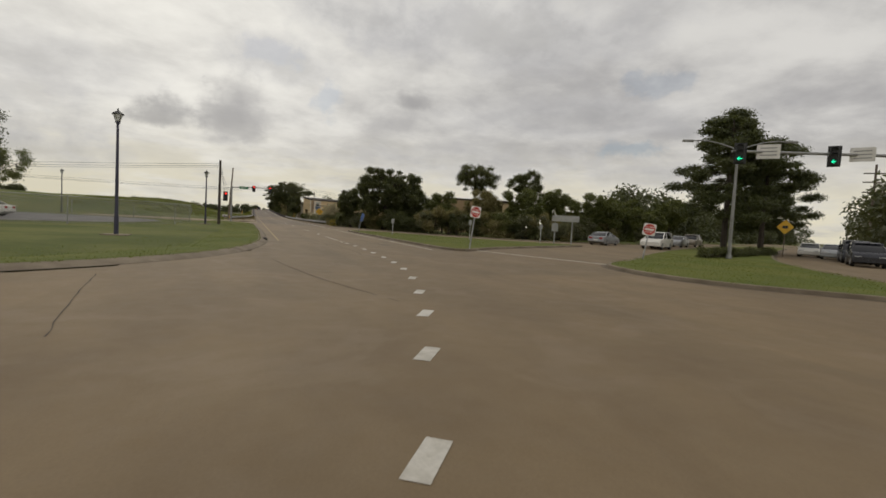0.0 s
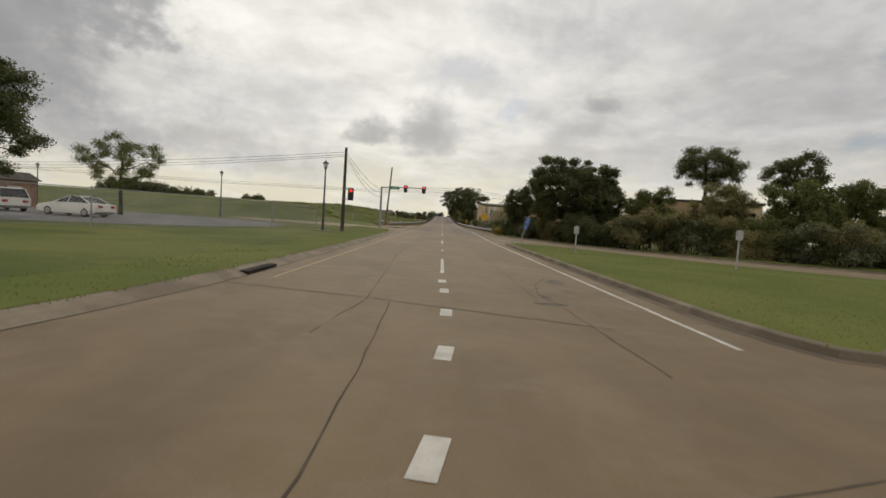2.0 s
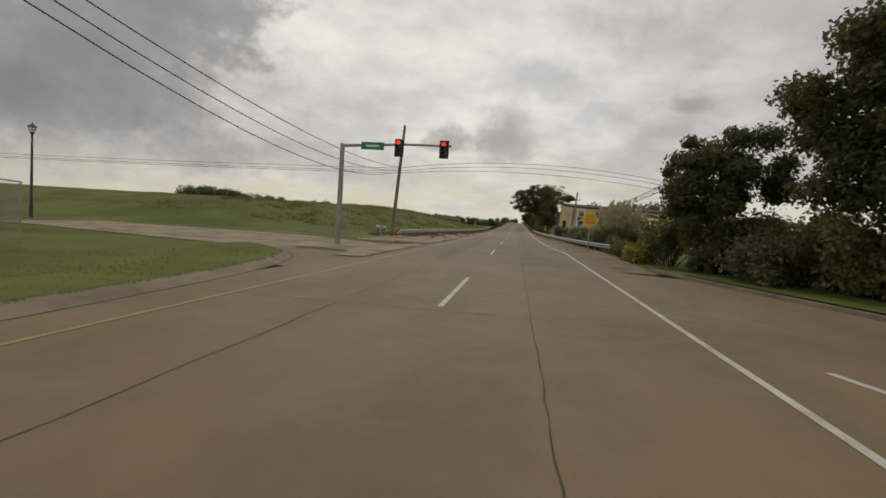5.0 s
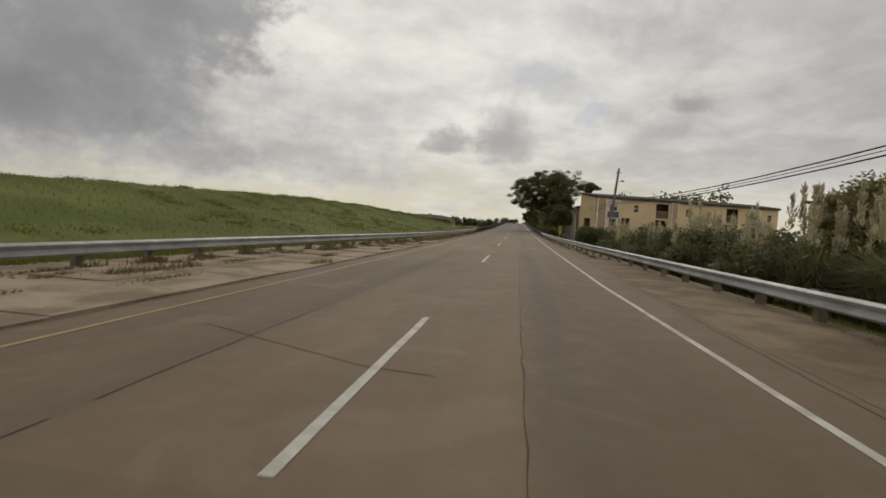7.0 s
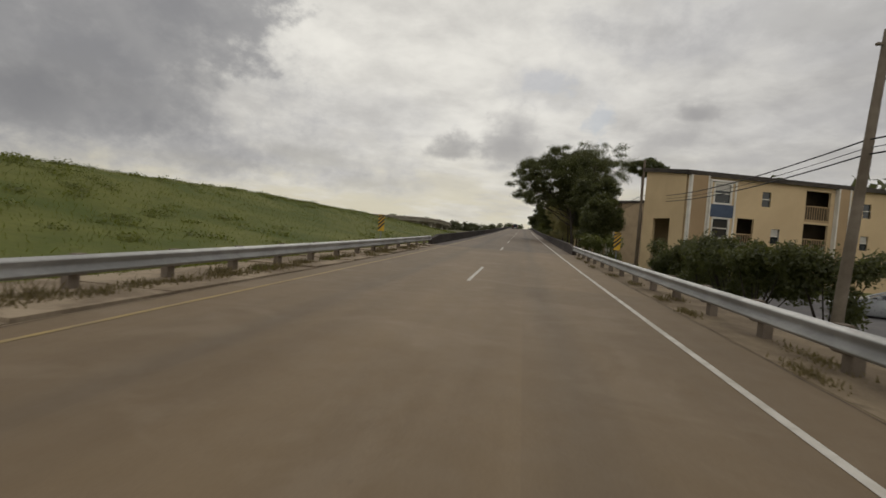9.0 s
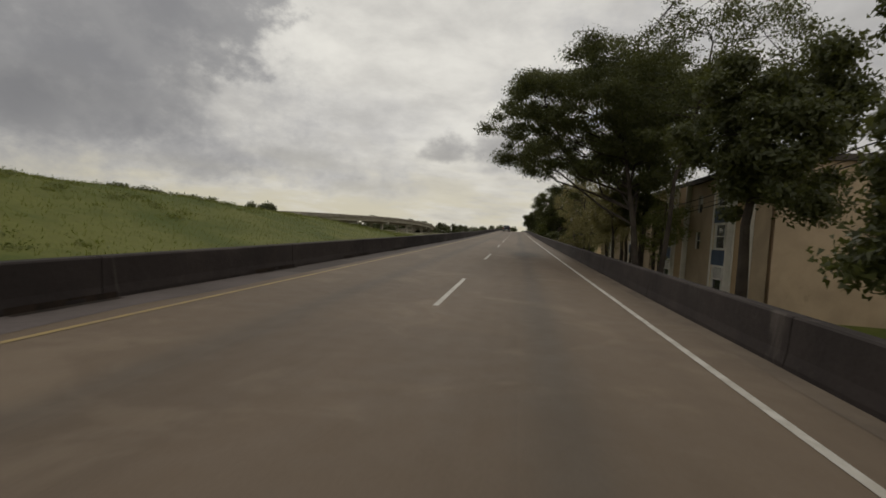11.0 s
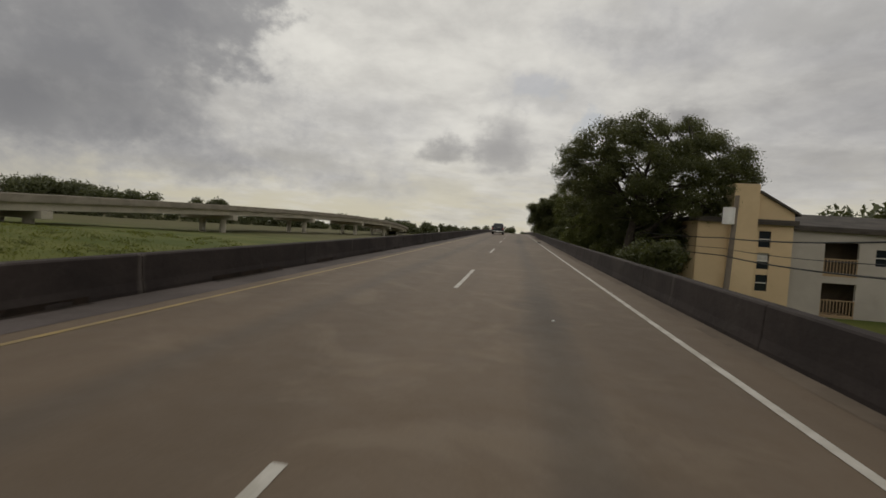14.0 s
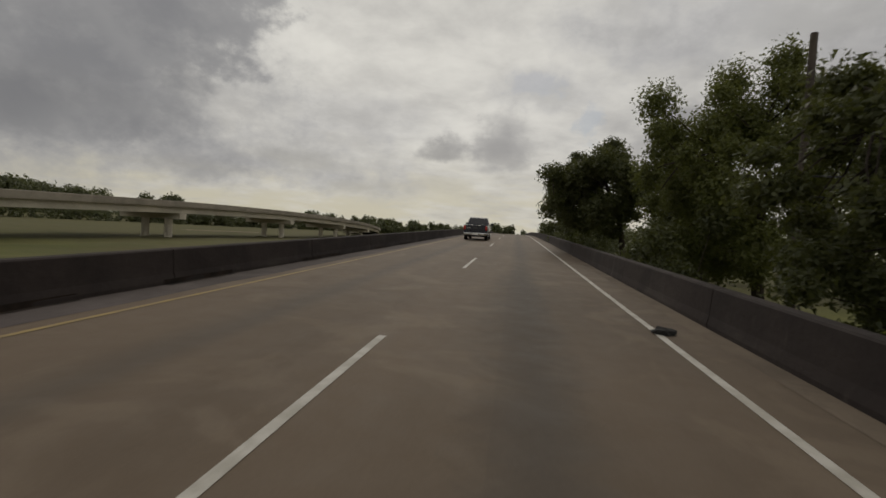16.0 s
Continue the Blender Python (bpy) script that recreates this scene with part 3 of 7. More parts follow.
def land(x, y):
    """Height of the natural ground."""
    z = 0.0
    wob = noise.noise((x * 0.05, y * 0.05, 0.3)) * 0.35 + noise.noise((x * 0.21, y * 0.21, 4.0)) * 0.22 + noise.noise((x * 0.55, y * 0.55, 9.0)) * 0.10
    if x < 0:
        h = float(np.interp(y, [c[0] for c in CREST], [c[1] for c in CREST]))
        a = ramp(-x, 10.5, 29)
        b = ramp(y + 0.35 * max(-x - 20, 0) * 0.2, 53, 78)
        z = (h * a * b + 0.35 * ramp(y, 45, 70) * ramp(-x, 8, 14)) + wob * ramp(-x, 12, 30) * 0.8 * b
        k = ramp(-x, 5.2, 11.0)
        if y > 45:
            z = (RZ(y) - 0.12) * (1 - k) + z * k
    else:
        drop = -1.1 * ramp(y, 55, 95)
        z = drop + wob * 0.5 * ramp(x, 12, 30)
        k = ramp(x, 6.2, 11.0 if y < 128 else 8.0)
        if y > 40:
            z = (RZ(y) - 0.12) * (1 - k) + z * k
    return z


def paved(x, y):
    if y < 44.5:
        if side_of(LEFT_KERB, x, y) <= 0.3:
            return False
        return side_of(SLIP_EDGE, x, y) > 0.3
    return False


def G(x, y):
    z = land(x, y)
    far = math.hypot(x - 5, y - 60)
    if far < 160 and paved(x, y):
        return -0.3
    if abs(x) < 6.0 and y > 44 and y < 470:
        return RZ(y) - 0.3
    return z


def ground_sheet():
    def axis(lo, hi, c0, c1, fine, grow):
        a = list(np.arange(c0, c1 + 1e-6, fine))
        s, v = fine, c1
        while v < hi:
            s *= grow
            v += s
            a.append(v)
        s, v = fine, c0
        while v > lo:
            s *= grow
            v -= s
            a.insert(0, v)
        return a
    xs = axis(-2600, 2600, -62, 60, 1.5, 1.22)
    ys = axis(-900, 3600, -36, 330, 1.5, 1.22)
    nx = len(xs)
    verts = [(x, y, G(x, y)) for y in ys for x in xs]
    faces = [(j * nx + i, j * nx + i + 1, (j + 1) * nx + i + 1, (j + 1) * nx + i) for j in range(len(ys) - 1) for i in range(nx - 1)]
    ob = mesh_ob("ground", verts, faces, M_FIELD, smooth=True)
    tagged(ob, "green grass field rising to a long grassy bank", "ground", kind="structure")


ground_sheet()


# ---------------------------------------------------------------- paving
def plan_face(name, pts, z, material):
    bm = B()
    bm.faces.new([bm.verts.new((p[0], p[1], z)) for p in pts])
    bmesh.ops.triangulate(bm, faces=bm.faces)
    for f in bm.faces:
        if f.normal.z < 0:
            f.normal_flip()
    return part(name, bm, material)


crossing = plan_face("road_crossing", [(p.x, p.y) for p in LEFT_KERB] + [(-4.6, 44), (5.0, 44)] + [(p.x, p.y) for p in SLIP_EDGE if p.y < 43 or p.x > 30] + [(200, 105), (200, 30), (120, -20), (60, -62), (20, -85), (-40, -85), (-70, -60), (-70, -45)], 0.0, M_CROSS)
tagged(crossing, "wide worn concrete road crossing with sealed joints", "road", kind="structure")


def ribbon(name, y0, y1, left, right, lift, material, step=2.0):
    verts, faces = [], []
    n = int((y1 - y0) / step) + 1
    for i in range(n):
        y = y0 + (y1 - y0) * i / (n - 1)
        verts += [(left(y), y, RZ(y) + lift), (right(y), y, RZ(y) + lift)]
    faces = [(2 * i, 2 * i + 1, 2 * i + 3, 2 * i + 2) for i in range(n - 1)]
    return mesh_ob(name, verts, faces, material)


def interp(*knots):
    ks = [k[0] for k in knots]
    vs = [k[1] for k in knots]
    return lambda y: float(np.interp(y, ks, vs))


lane_left = interp((44, -4.6), (56, -4.3), (131, -4.25), (500, -4.9))
lane_right = interp((44, 5.3), (60, 4.65), (131, 4.65), (500, 4.65))
R_LINE = interp((-6, 3.95), (25, 3.75), (56, 4.3), (62, 3.95), (75, 3.66), (500, 3.66))
tagged(ribbon("road_approach", 44, 87.4, lane_left, lane_right, 0.0, M_GREYROAD), "worn grey-tan concrete two-lane road", "road", kind="structure")
tagged(ribbon("road_approach", 87.4, 131, lane_left, lane_right, 0.0, M_ROAD), "worn tan concrete two-lane road going uphill", "road", kind="structure")
tagged(ribbon("road_bridge", 131, 470, lambda y: -5.4, lambda y: 5.4, 0.0, M_DECK), "darker worn two-lane bridge road between barriers", "road", kind="structure")
shoulder = ribbon("shoulder", 44, 131, lane_right, interp((44, 6.6), (60, 7.6), (80, 7.0), (100, 6.3), (131, 5.6)), 0.004, M_SHOULDER)
tagged(shoulder, "stained concrete road shoulder beside the guardrail", "shoulder", kind="structure")


def line_mark(name, pts, width, material, lift=0.005):
    return sweep(name, [(x, y, RZ(y) + lift) for x, y in pts], [(-width / 2, 0), (width / 2, 0)], material)


def rag(y, a=0.012):
    return a * noise.noise((y * 0.8, 3.1, 0.0))


edge = line_mark("edge_line", [(R_LINE(y) + rag(y), y) for y in np.arange(-5, 430, 1.0)], 0.105, M_WHITE_LINE)
tagged(edge, "worn white painted edge line on the road", "road marking", kind="structure")
edge = line_mark("edge_line", [(-3.63 + rag(y + 50), y) for y in np.arange(-1.0, 430, 1.0)], 0.09, M_YELLOW_LINE)
tagged(edge, "worn yellow painted edge line on the road", "road marking", kind="structure")
st = line_mark("stop_line", [(6.6, -3.6), (7.3, -5.6), (8.3, -8.2), (9.9, -12.0)], 0.26, M_WHITE_LINE)
tagged(st, "thin worn white line across the side street mouth", "road marking", kind="structure")
for pts in ([(3.75, 25.6), (4.65, 24.2), (5.3, 23.5)], [(6.1, 23.5), (7.35, 24.8), (5.6, 29.2), (4.9, 31.5)], [(7.35, 24.8), (8.5, 24.0), (10.2, 22.4)]):
    g1 = line_mark("gore_line", pts, 0.12, M_WHITE_LINE)
    tagged(g1, "worn white painted line off the island tip", "road marking", kind="structure")

for y in (1.8, 17.9, 33.5, 49.0, 64.2, 80.3, 95.3, 112.2, 130.5, 145.8, 159.0, 173.5, 186.0, 195.6, 208.5, 223.6, 240.3, 254.3, 270.0, 286.0, 301.5):
    d = line_mark("lane_dash", [(rag(y + k), y + k) for k in np.linspace(0, 4.7, 6)], 0.1, M_WHITE_LINE)
    tagged(d, "worn white dash of the lane line", "road marking", "lane dashes", "structure")
for x, y in ((-3.95, -25.8), (-3.15, -23.6), (-2.38, -21.4), (-1.72, -19.2), (-1.12, -16.9), (-0.68, -14.7), (-0.38, -12.6), (-0.2, -10.5), (-0.08, -8.3), (0.02, -6.0), (0.06, -3.7), (0.04, -1.4), (0.0, 0.1)):
    h = math.atan2(0.9 * max(0, -y - 3) / 28, 1)
    d = line_mark("guide_dash", [(x - math.sin(-h) * k, y + math.cos(h) * k) for k in (-0.28, 0, 0.28)], 0.19, M_WHITE_LINE)
    tagged(d, "short white dash of the dotted turning line", "road marking", "turning guide dashes", "structure")


def crack(pts, width, seed):
    rr = random.Random(seed)
    pts = [Vector((*p, 0)) for p in pts]
    line = []
    for a, b in zip(pts, pts[1:]):
        n = max(2, int((b - a).length / 0.35))
        line += [a.lerp(b, i / n) + Vector((rr.uniform(-1, 1), rr.uniform(-1, 1), 0)) * 0.018 for i in range(n)]
    line.append(pts[-1])
    verts, faces = [], []
    for i, p in enumerate(line):
        d = (line[min(i + 1, len(line) - 1)] - line[max(i - 1, 0)]).normalized()
        w = width * rr.uniform(0.35, 1.0) / 2
        for s in (-w, w):
            q = p + Vector((d.y, -d.x, 0)) * s
            verts.append((q.x, q.y, RZ(q.y) + 0.004))
    for i in range(len(line) - 1):
        if rr.random() > 0.015:
            faces.append((2 * i, 2 * i + 1, 2 * i + 3, 2 * i + 2))
    ob = mesh_ob("joint", verts, faces, M_JOINT)
    tagged(ob, "dark sealed joint in the concrete paving", "joint", "paving joints", "structure")


for i, pts in enumerate([
        [(1.45, 60), (1.42, 74), (1.45, 80), (1.5, 87.4)], [(1.9, -2), (1.6, 20), (1.5, 44), (1.45, 60)],
        [(-4.2, -2.1), (-1.5, -2.75), (-0.4, -3.15), (2.6, -4.2)], [(-1.6, -5.5), (-1.34, -2.9), (-1.8, 8), (-1.7, 20), (-1.7, 44)],
        [(-0.82, -9.7), (-0.8, -7.2), (-0.9, -3.2)], [(-5.3, -11.2), (-3.9, -10.7), (-0.8, -9.65), (1.6, -8.6), (4, -7.9)], [(-0.8, -9.7), (-0.45, -11.3)],
        [(-1.8, 44), (-1.7, 80), (-1.75, 87.4)], [(-4.2, 87.4), (3.5, 87.4), (4.6, 87.6)], [(-2.6, 67.3), (-0.2, 66.3), (0.6, 66.2)],
        [(-4.2, 58.5), (4.6, 58.3)], [(-4.2, 33), (4.3, 33.2)], [(-4.2, 15.8), (4.2, 15.6)],
        [(4.62, 46), (4.5, 68), (4.6, 88), (4.62, 130)], [(-8.0, -16.6), (-7.6, -19.2), (-7.04, -22.2)], [(-4.43, -12.1), (-3.95, -15.0), (-3.4, -17.5), (-2.5, -20.3)], [(-4.2, 75.2), (-2.0, 74.5), (-0.1, 73.9), (2.4, 73.2), (4.6, 72.6)],
        [(2.35, -6.4), (2.2, -2.2), (2.05, -1.24), (2.31, 0.5), (2.02, 1.04), (2.24, 1.6)], [(2.31, 0.5), (2.9, 2.2), (3.6, 3.5)], [(2.0, 5.28), (2.7, 5.75)], [(-0.9, 4.3), (0.4, 3.9), (1.2, 4.0)],
        [(-4.25, 56), (-4.22, 75), (-4.2, 100), (-4.2, 130)], [(5.4, -9.5), (8, -12.3), (14, -18)], [(-5.3, 131.3), (5.3, 131.3)], [(-5.3, 190.2), (5.3, 190.4)], [(-5.3, 220.2), (5.3, 220.3)], [(-5.3, 160.2), (5.3, 160.1)]]):
    crack(pts, 0.045 if abs(pts[0][1] - 75.2) < 0.1 or abs(pts[0][1] + 2.1) < 0.05 or abs(pts[0][1] + 12.1) < 0.05 else 0.018 if abs(pts[0][0] - 1.6) < 0.35 and len(pts) == 4 else 0.024, i)


def oil_patch(x, y, rx, ry, seed):
    rr = random.Random(seed)
    n = 26
    vs = [(x + rx * math.cos(a) * (k := 0.7 + 0.35 * rr.random()), y + ry * math.sin(a) * k, RZ(y + ry * math.sin(a) * k) + 0.0035) for a in [2 * math.pi * i / n for i in range(n)]]
    ob = mesh_ob("patch", vs, [tuple(range(n))], M_PATCH)
    tagged(ob, "dark tar patch repair on the worn road", "patch", "road patches", "structure")


M_PATCH = mat("tar_patch", (0.10, 0.085, 0.07), (0.16, 0.135, 0.105), 0.9, 2.0, 25, 0.3)
oil_patch(2.1, -2.25, 0.42, 0.16, 3)
oil_patch(2.15, -1.5, 0.12, 0.35, 4)
oil_patch(3.02, 1.35, 0.27, 0.62, 7)
oil_patch(-0.16, 74.34, 0.06, 0.09, 5)
oil_patch(0.12, 74.87, 0.1, 0.12, 6)

# ---------------------------------------------------------------- kerbs, verges and islands
KERB = [(0.0, 0.0), (-0.06, 0.02), (-0.2, 0.075), (-0.34, 0.11), (-0.46, 0.12), (-0.5, 0.1)]


def kerb(path, label, profile=KERB, closed=False):
    ob = sweep("kerb", [(p[0], p[1], RZ(p[1])) for p in path], profile, M_GUTTER, closed=closed)
    tagged(ob, label, "kerb", kind="structure")


def verge_strip(path, width, material, label, start=0.17, rise=0.145):
    """Turf behind a kerb that runs out into the ground."""
    verts, faces = [], []
    path = [Vector(p) for p in path]
    cols = 5
    for i, p in enumerate(path):
        d = (path[min(i + 1, len(path) - 1)] - path[max(i - 1, 0)]).normalized()
        out = Vector((-d.y, d.x, 0))
        for c in range(cols):
            q = p + out * (start + width * c / (cols - 1))
            t = c / (cols - 1)
            z = (RZ(p.y) + rise) * (1 - t) + (G(q.x, q.y) - 0.03) * t + noise.noise((q.x * 0.7, q.y * 0.7, 0)) * 0.04 * math.sin(math.pi * t)
            verts.append((q.x, q.y, z))
    for i in range(len(path) - 1):
        for c in range(cols - 1):
            a = i * cols + c
            faces.append((a, a + cols, a + cols + 1, a + 1))
    ob = mesh_ob("verge", verts, faces, material, smooth=True)
    tagged(ob, label, "grass verge", kind="structure")


kerb(LEFT_KERB, "pale concrete kerb along the grass verge")
verge_strip(LEFT_KERB, 3.2, M_GRASS, "mown green grass verge behind the kerb", 0.44, 0.125)
seam = sweep("kerb_seam", [(p.x + rag(p.y * 3 + p.x), p.y, 0.0045) for p in LEFT_KERB], [(-0.005, 0), (0.03, 0)], M_JOINT)
tagged(seam, "dark open seam along the kerb", "joint", kind="structure")
slip = [p for p in SLIP_EDGE if p.y < 46 or p.x > 20][::-1]
kerb(slip[::-1], "low concrete kerb before the shrubs", [(0.0, 0.0), (-0.02, 0.1), (-0.15, 0.11)])
verge_strip(slip[::-1], 3.0, M_GRASS, "strip of grass under the shrubs")

ISLAND = [(5.15, -5.1), (4.75, -3.4), (4.62, 2), (4.58, 10), (4.5, 18), (4.6, 22.6), (5.2, 23.6), (6.6, 22.9), (8.6, 21.4), (10.2, 19.0), (12.8, 15.4), (16.0, 12.0), (19.5, 9.3), (22.6, 7.5), (23.0, 6.7), (20.0, 4.8), (13.8, 0.8), (9.3, -2.2), (6.6, -4.6), (5.7, -5.35)]
ISLAND2 = [(10.4, -11.3), (8.9, -12.6), (8.05, -14.4), (7.85, -16.6), (8.5, -18.7), (10.2, -20.6), (13, -24), (17, -30), (19.6, -33), (20.4, -31), (17.0, -24), (16.6, -19.5), (22, -12.8), (33, -4), (60, 13), (95, 34), (94, 38), (60, 22), (34, 6), (20, -4), (13, -9.7)]


def island(pts, name, label):
    path = smooth_path([(*p, 0) for p in pts] + [(*pts[0], 0)], 0.6)[:-1]
    if sum(a.x * b.y - b.x * a.y for a, b in zip(path, path[1:] + path[:1])) > 0:
        path = path[::-1]
    ob = sweep("kerb", [(p.x, p.y, 0) for p in path], [(-0.0, 0.0), (0.02, 0.11), (0.05, 0.13), (0.2, 0.13)], M_GUTTER, closed=True)
    tagged(ob, "worn concrete kerb round a grass island", "kerb", kind="structure")
    dust = sweep("kerb_dust", [(p.x, p.y, 0.0045) for p in path], [(-0.22, 0), (-0.01, 0)], M_DUST, closed=True)
    tagged(dust, "dusty strip along the island kerb", "grime", kind="structure")
    bm = B()
    n = len(path)
    inner = []
    for i, p in enumerate(path):
        d = (path[(i + 1) % n] - path[i - 1]).normalized()
        q = p + Vector((d.y, -d.x, 0)) * 0.19
        inner.append(bm.verts.new((q.x, q.y, 0.125)))
    bm.faces.new(inner)
    bmesh.ops.triangulate(bm, faces=bm.faces)
    for f in bm.faces:
        if f.normal.z < 0:
            f.normal_flip()
    ob = part(name, bm, M_GRASS)
    tagged(ob, label, "grass island", kind="structure")
    return path


island_a = island(ISLAND, "traffic_island", "mown grass traffic island between two roads")
island_b = island(ISLAND2, "traffic_island", "mown grass traffic island with a hedge and pines")
# parking lot on the other side of the fence
lot = plan_face("parking_lot", [(-18, 17), (-15.2, 22), (-14.2, 30), (-15.5, 36), (-20, 41), (-30, 44), (-52, 45), (-75, 42), (-75, 8), (-40, 10), (-24, 12)], 0.02, M_LOT)
tagged(lot, "grey asphalt parking lot behind a chain-link fence", "parking lot", kind="structure")
vs, fs = [], []
for i in range(23):
    x = -4.3 - i
    for y in (41.8 + 0.22 * i, 46.5 + 0.1 * i, 53.6 - 0.04 * i):
        vs.append((x, y, max(G(x, y), 0.0 if x > -6 else G(x, y)) + 0.03))
    if i:
        k = 3 * i
        fs += [(k - 3, k - 2, k + 1, k), (k - 2, k - 1, k + 2, k + 1)]
drive = mesh_ob("side_road", vs, fs, M_APRON, smooth=True)
tagged(drive, "pale concrete side road joining the main road", "side road", kind="structure")


# broken slabs beside the carriageway
def apron():
    root = tagged(new("paved_apron"), "cracked old concrete slabs between road and guardrail", "paving", kind="structure")
    wide = interp((55, -9.3), (66, -9.9), (75, -8.95), (92, -7.4), (110, -6.5), (131, -5.9))
    rr = random.Random(5)
    y = 55.4
    while y < 130:
        ln = rr.uniform(2.4, 3.4)
        x0 = -4.32
        edge = wide(y)
        cols = max(1, round((x0 - edge) / 1.9))
        for c in range(cols):
            a, b = x0 + (edge - x0) * c / cols, x0 + (edge - x0) * (c + 1) / cols
            bm = B()
            box(bm, b + 0.006, a - 0.006, y + 0.006, y + ln - 0.006, -0.2, 0.0)
            zt = RZ(y) + 0.02 + rr.uniform(-0.006, 0.008)
            ob = part("slab", bm, M_APRON, root)
            ob.matrix_local = Matrix.Translation((0, 0, zt)) @ Matrix.Rotation(rr.uniform(-0.003, 0.003), 4, "Y")
            ob.location.z += 0.012
        y += ln


apron()


# ---------------------------------------------------------------- foliage
def leaves(rng, centres, radii, count, size, flat=0.75, shell=0.55):
    """Corners of loose pointed leaves spread over clumps."""
    centres, radii = np.asarray(centres, float), np.asarray(radii, float)
    w = radii ** 2
    pick = rng.choice(len(centres), count, p=w / w.sum())
    d = rng.normal(size=(count, 3))
    d /= np.linalg.norm(d, axis=1)[:, None]
    r = radii[pick] * (shell + (1 - shell) * rng.random(count)) * (0.75 + 0.5 * rng.random(count))
    c = centres[pick] + d * r[:, None] * np.array([1, 1, flat])
    n = d * 0.5 + rng.normal(size=(count, 3)) * 0.6 + np.array([0, 0, 0.35])
    n /= np.linalg.norm(n, axis=1)[:, None]
    a = np.cross(n, rng.normal(size=(count, 3)))
    a /= np.linalg.norm(a, axis=1)[:, None] + 1e-9
    b = np.cross(n, a)
    s = size * (0.6 + 0.8 * rng.random(count))[:, None]
    return np.stack([c + a * s, c - a * s * 0.62 + b * s * 0.52, c - a * s * 0.62 - b * s * 0.52], 1).reshape(-1, 3)


def limbs(bm, rng, base, top, r, ends, bend=0.25):
    """A bent tapering trunk, a few main limbs, and branches from the nearest limb to each clump."""
    base, top = Vector(base), Vector(top)
    n = 6
    pts = [base + Vector(((top.x - base.x) * (i / n) ** 1.9, (top.y - base.y) * (i / n) ** 1.9, (top.z - base.z) * i / n)) + Vector((rng.uniform(-1, 1), rng.uniform(-1, 1), 0)) * bend * (i / n) for i in range(n + 1)]
    pts[0] = base
    for i in range(n):
        tube(bm, pts[i], pts[i + 1], r * (1 - 0.75 * i / n), r * (1 - 0.75 * (i + 1) / n), n=8, caps=False)
    tube(bm, base - Vector((0, 0, 0.3)), base + Vector((0, 0, 0.35)), r * 1.5, r, n=8)
    ends = [Vector(e) for e in ends]
    order = sorted(ends, key=lambda e: -(e - pts[3]).length)

    def stem(k):
        i = min(int(k), n - 1)
        return pts[i].lerp(pts[i + 1], k - i)

    levels = [2 + 0.2 * i for i in range(5 * (n - 2) + 1)]
    main, nodes = order[:max(4, len(ends) // 7)], [stem(k) for k in levels if k > 3.1]
    for e in main:
        k = min(levels, key=lambda k: abs(stem(k).z - (e.z - rng.uniform(0.3, 0.8) * math.hypot(e.x - stem(k).x, e.y - stem(k).y))))
        a, rr = stem(k), r * (1 - 0.75 * k / n) * 0.55
        prev = a
        bow = 0.22 * math.hypot(e.x - a.x, e.y - a.y) * rng.uniform(-0.3, 1.0)
        for i in range(1, 5):
            q = a.lerp(e, i / 4) + Vector((rng.uniform(-1, 1), rng.uniform(-1, 1), rng.uniform(-1, 0.5))) * (0.08 * (e - a).length * (i < 4)) + Vector((0, 0, bow * (i / 4) * (1 - i / 4)))
            tube(bm, prev, q, rr * (1 - 0.23 * (i - 1)), rr * (1 - 0.23 * i), n=6, caps=False)
            nodes.append(q)
            prev = q
    for e in order[len(main):]:
        a = min(nodes, key=lambda q: (q - e).length)
        m = a.lerp(e, 0.5) + Vector((rng.uniform(-1, 1), rng.uniform(-1, 1), rng.uniform(-0.5, 1))) * 0.1 * (e - a).length
        tube(bm, a, m, r * 0.13, r * 0.09, n=5, caps=False)
        tube(bm, m, e, r * 0.09, r * 0.02, n=5, caps=False)


def crowned(x, y, centre, radii, material, label, seed, n=70, count=40000, leaf=0.12, trunk=0.3, clump=0.24, flat=0.7, shell=0.25, z=None, name="tree", hollow=0.3, group="", many=1.9):
    """A tree whose uneven crown fills an egg shape round a centre in the world."""
    rng = np.random.default_rng(seed)
    z = (G(x, y) if z is None else z) - 0.05
    t = thing(name, pose(x, y, z), label, "tree", group)
    c = np.array(centre) - np.array([x, y, z])
    rad = np.array(radii, float)
    cs, rs = [], []
    golden = math.pi * (3 - math.sqrt(5))
    for i in range(n):
        f = 1 - 2 * (i + 0.5) / n
        a = i * golden + rng.uniform(-0.4, 0.4)
        d = np.array([math.cos(a) * math.sqrt(1 - f * f), math.sin(a) * math.sqrt(1 - f * f), f])
        k = (hollow + (1 - hollow) * rng.random() ** 0.45) * rng.uniform(0.82, 1.06)
        q = c + rad * d * k * (1 - clump * 0.6)
        if q[2] < 0.3:
            q[2] = 0.3 + rng.uniform(0, 0.5)
        cs.append(tuple(q))
        rs.append(float(rad.mean()) * clump * rng.uniform(0.5, 1.15))
    bm = B()
    limbs(bm, rng, (0, 0, 0), (c[0] * 0.85, c[1] * 0.85, c[2] + rad[2] * 0.35), trunk, cs)
    part("trunk", bm, M_BARK, t, smooth=True)
    soup("crown", leaves(rng, cs, rs, int(count * many), leaf * 1.13 / math.sqrt(many), flat, shell), 3, material, t)
    return t


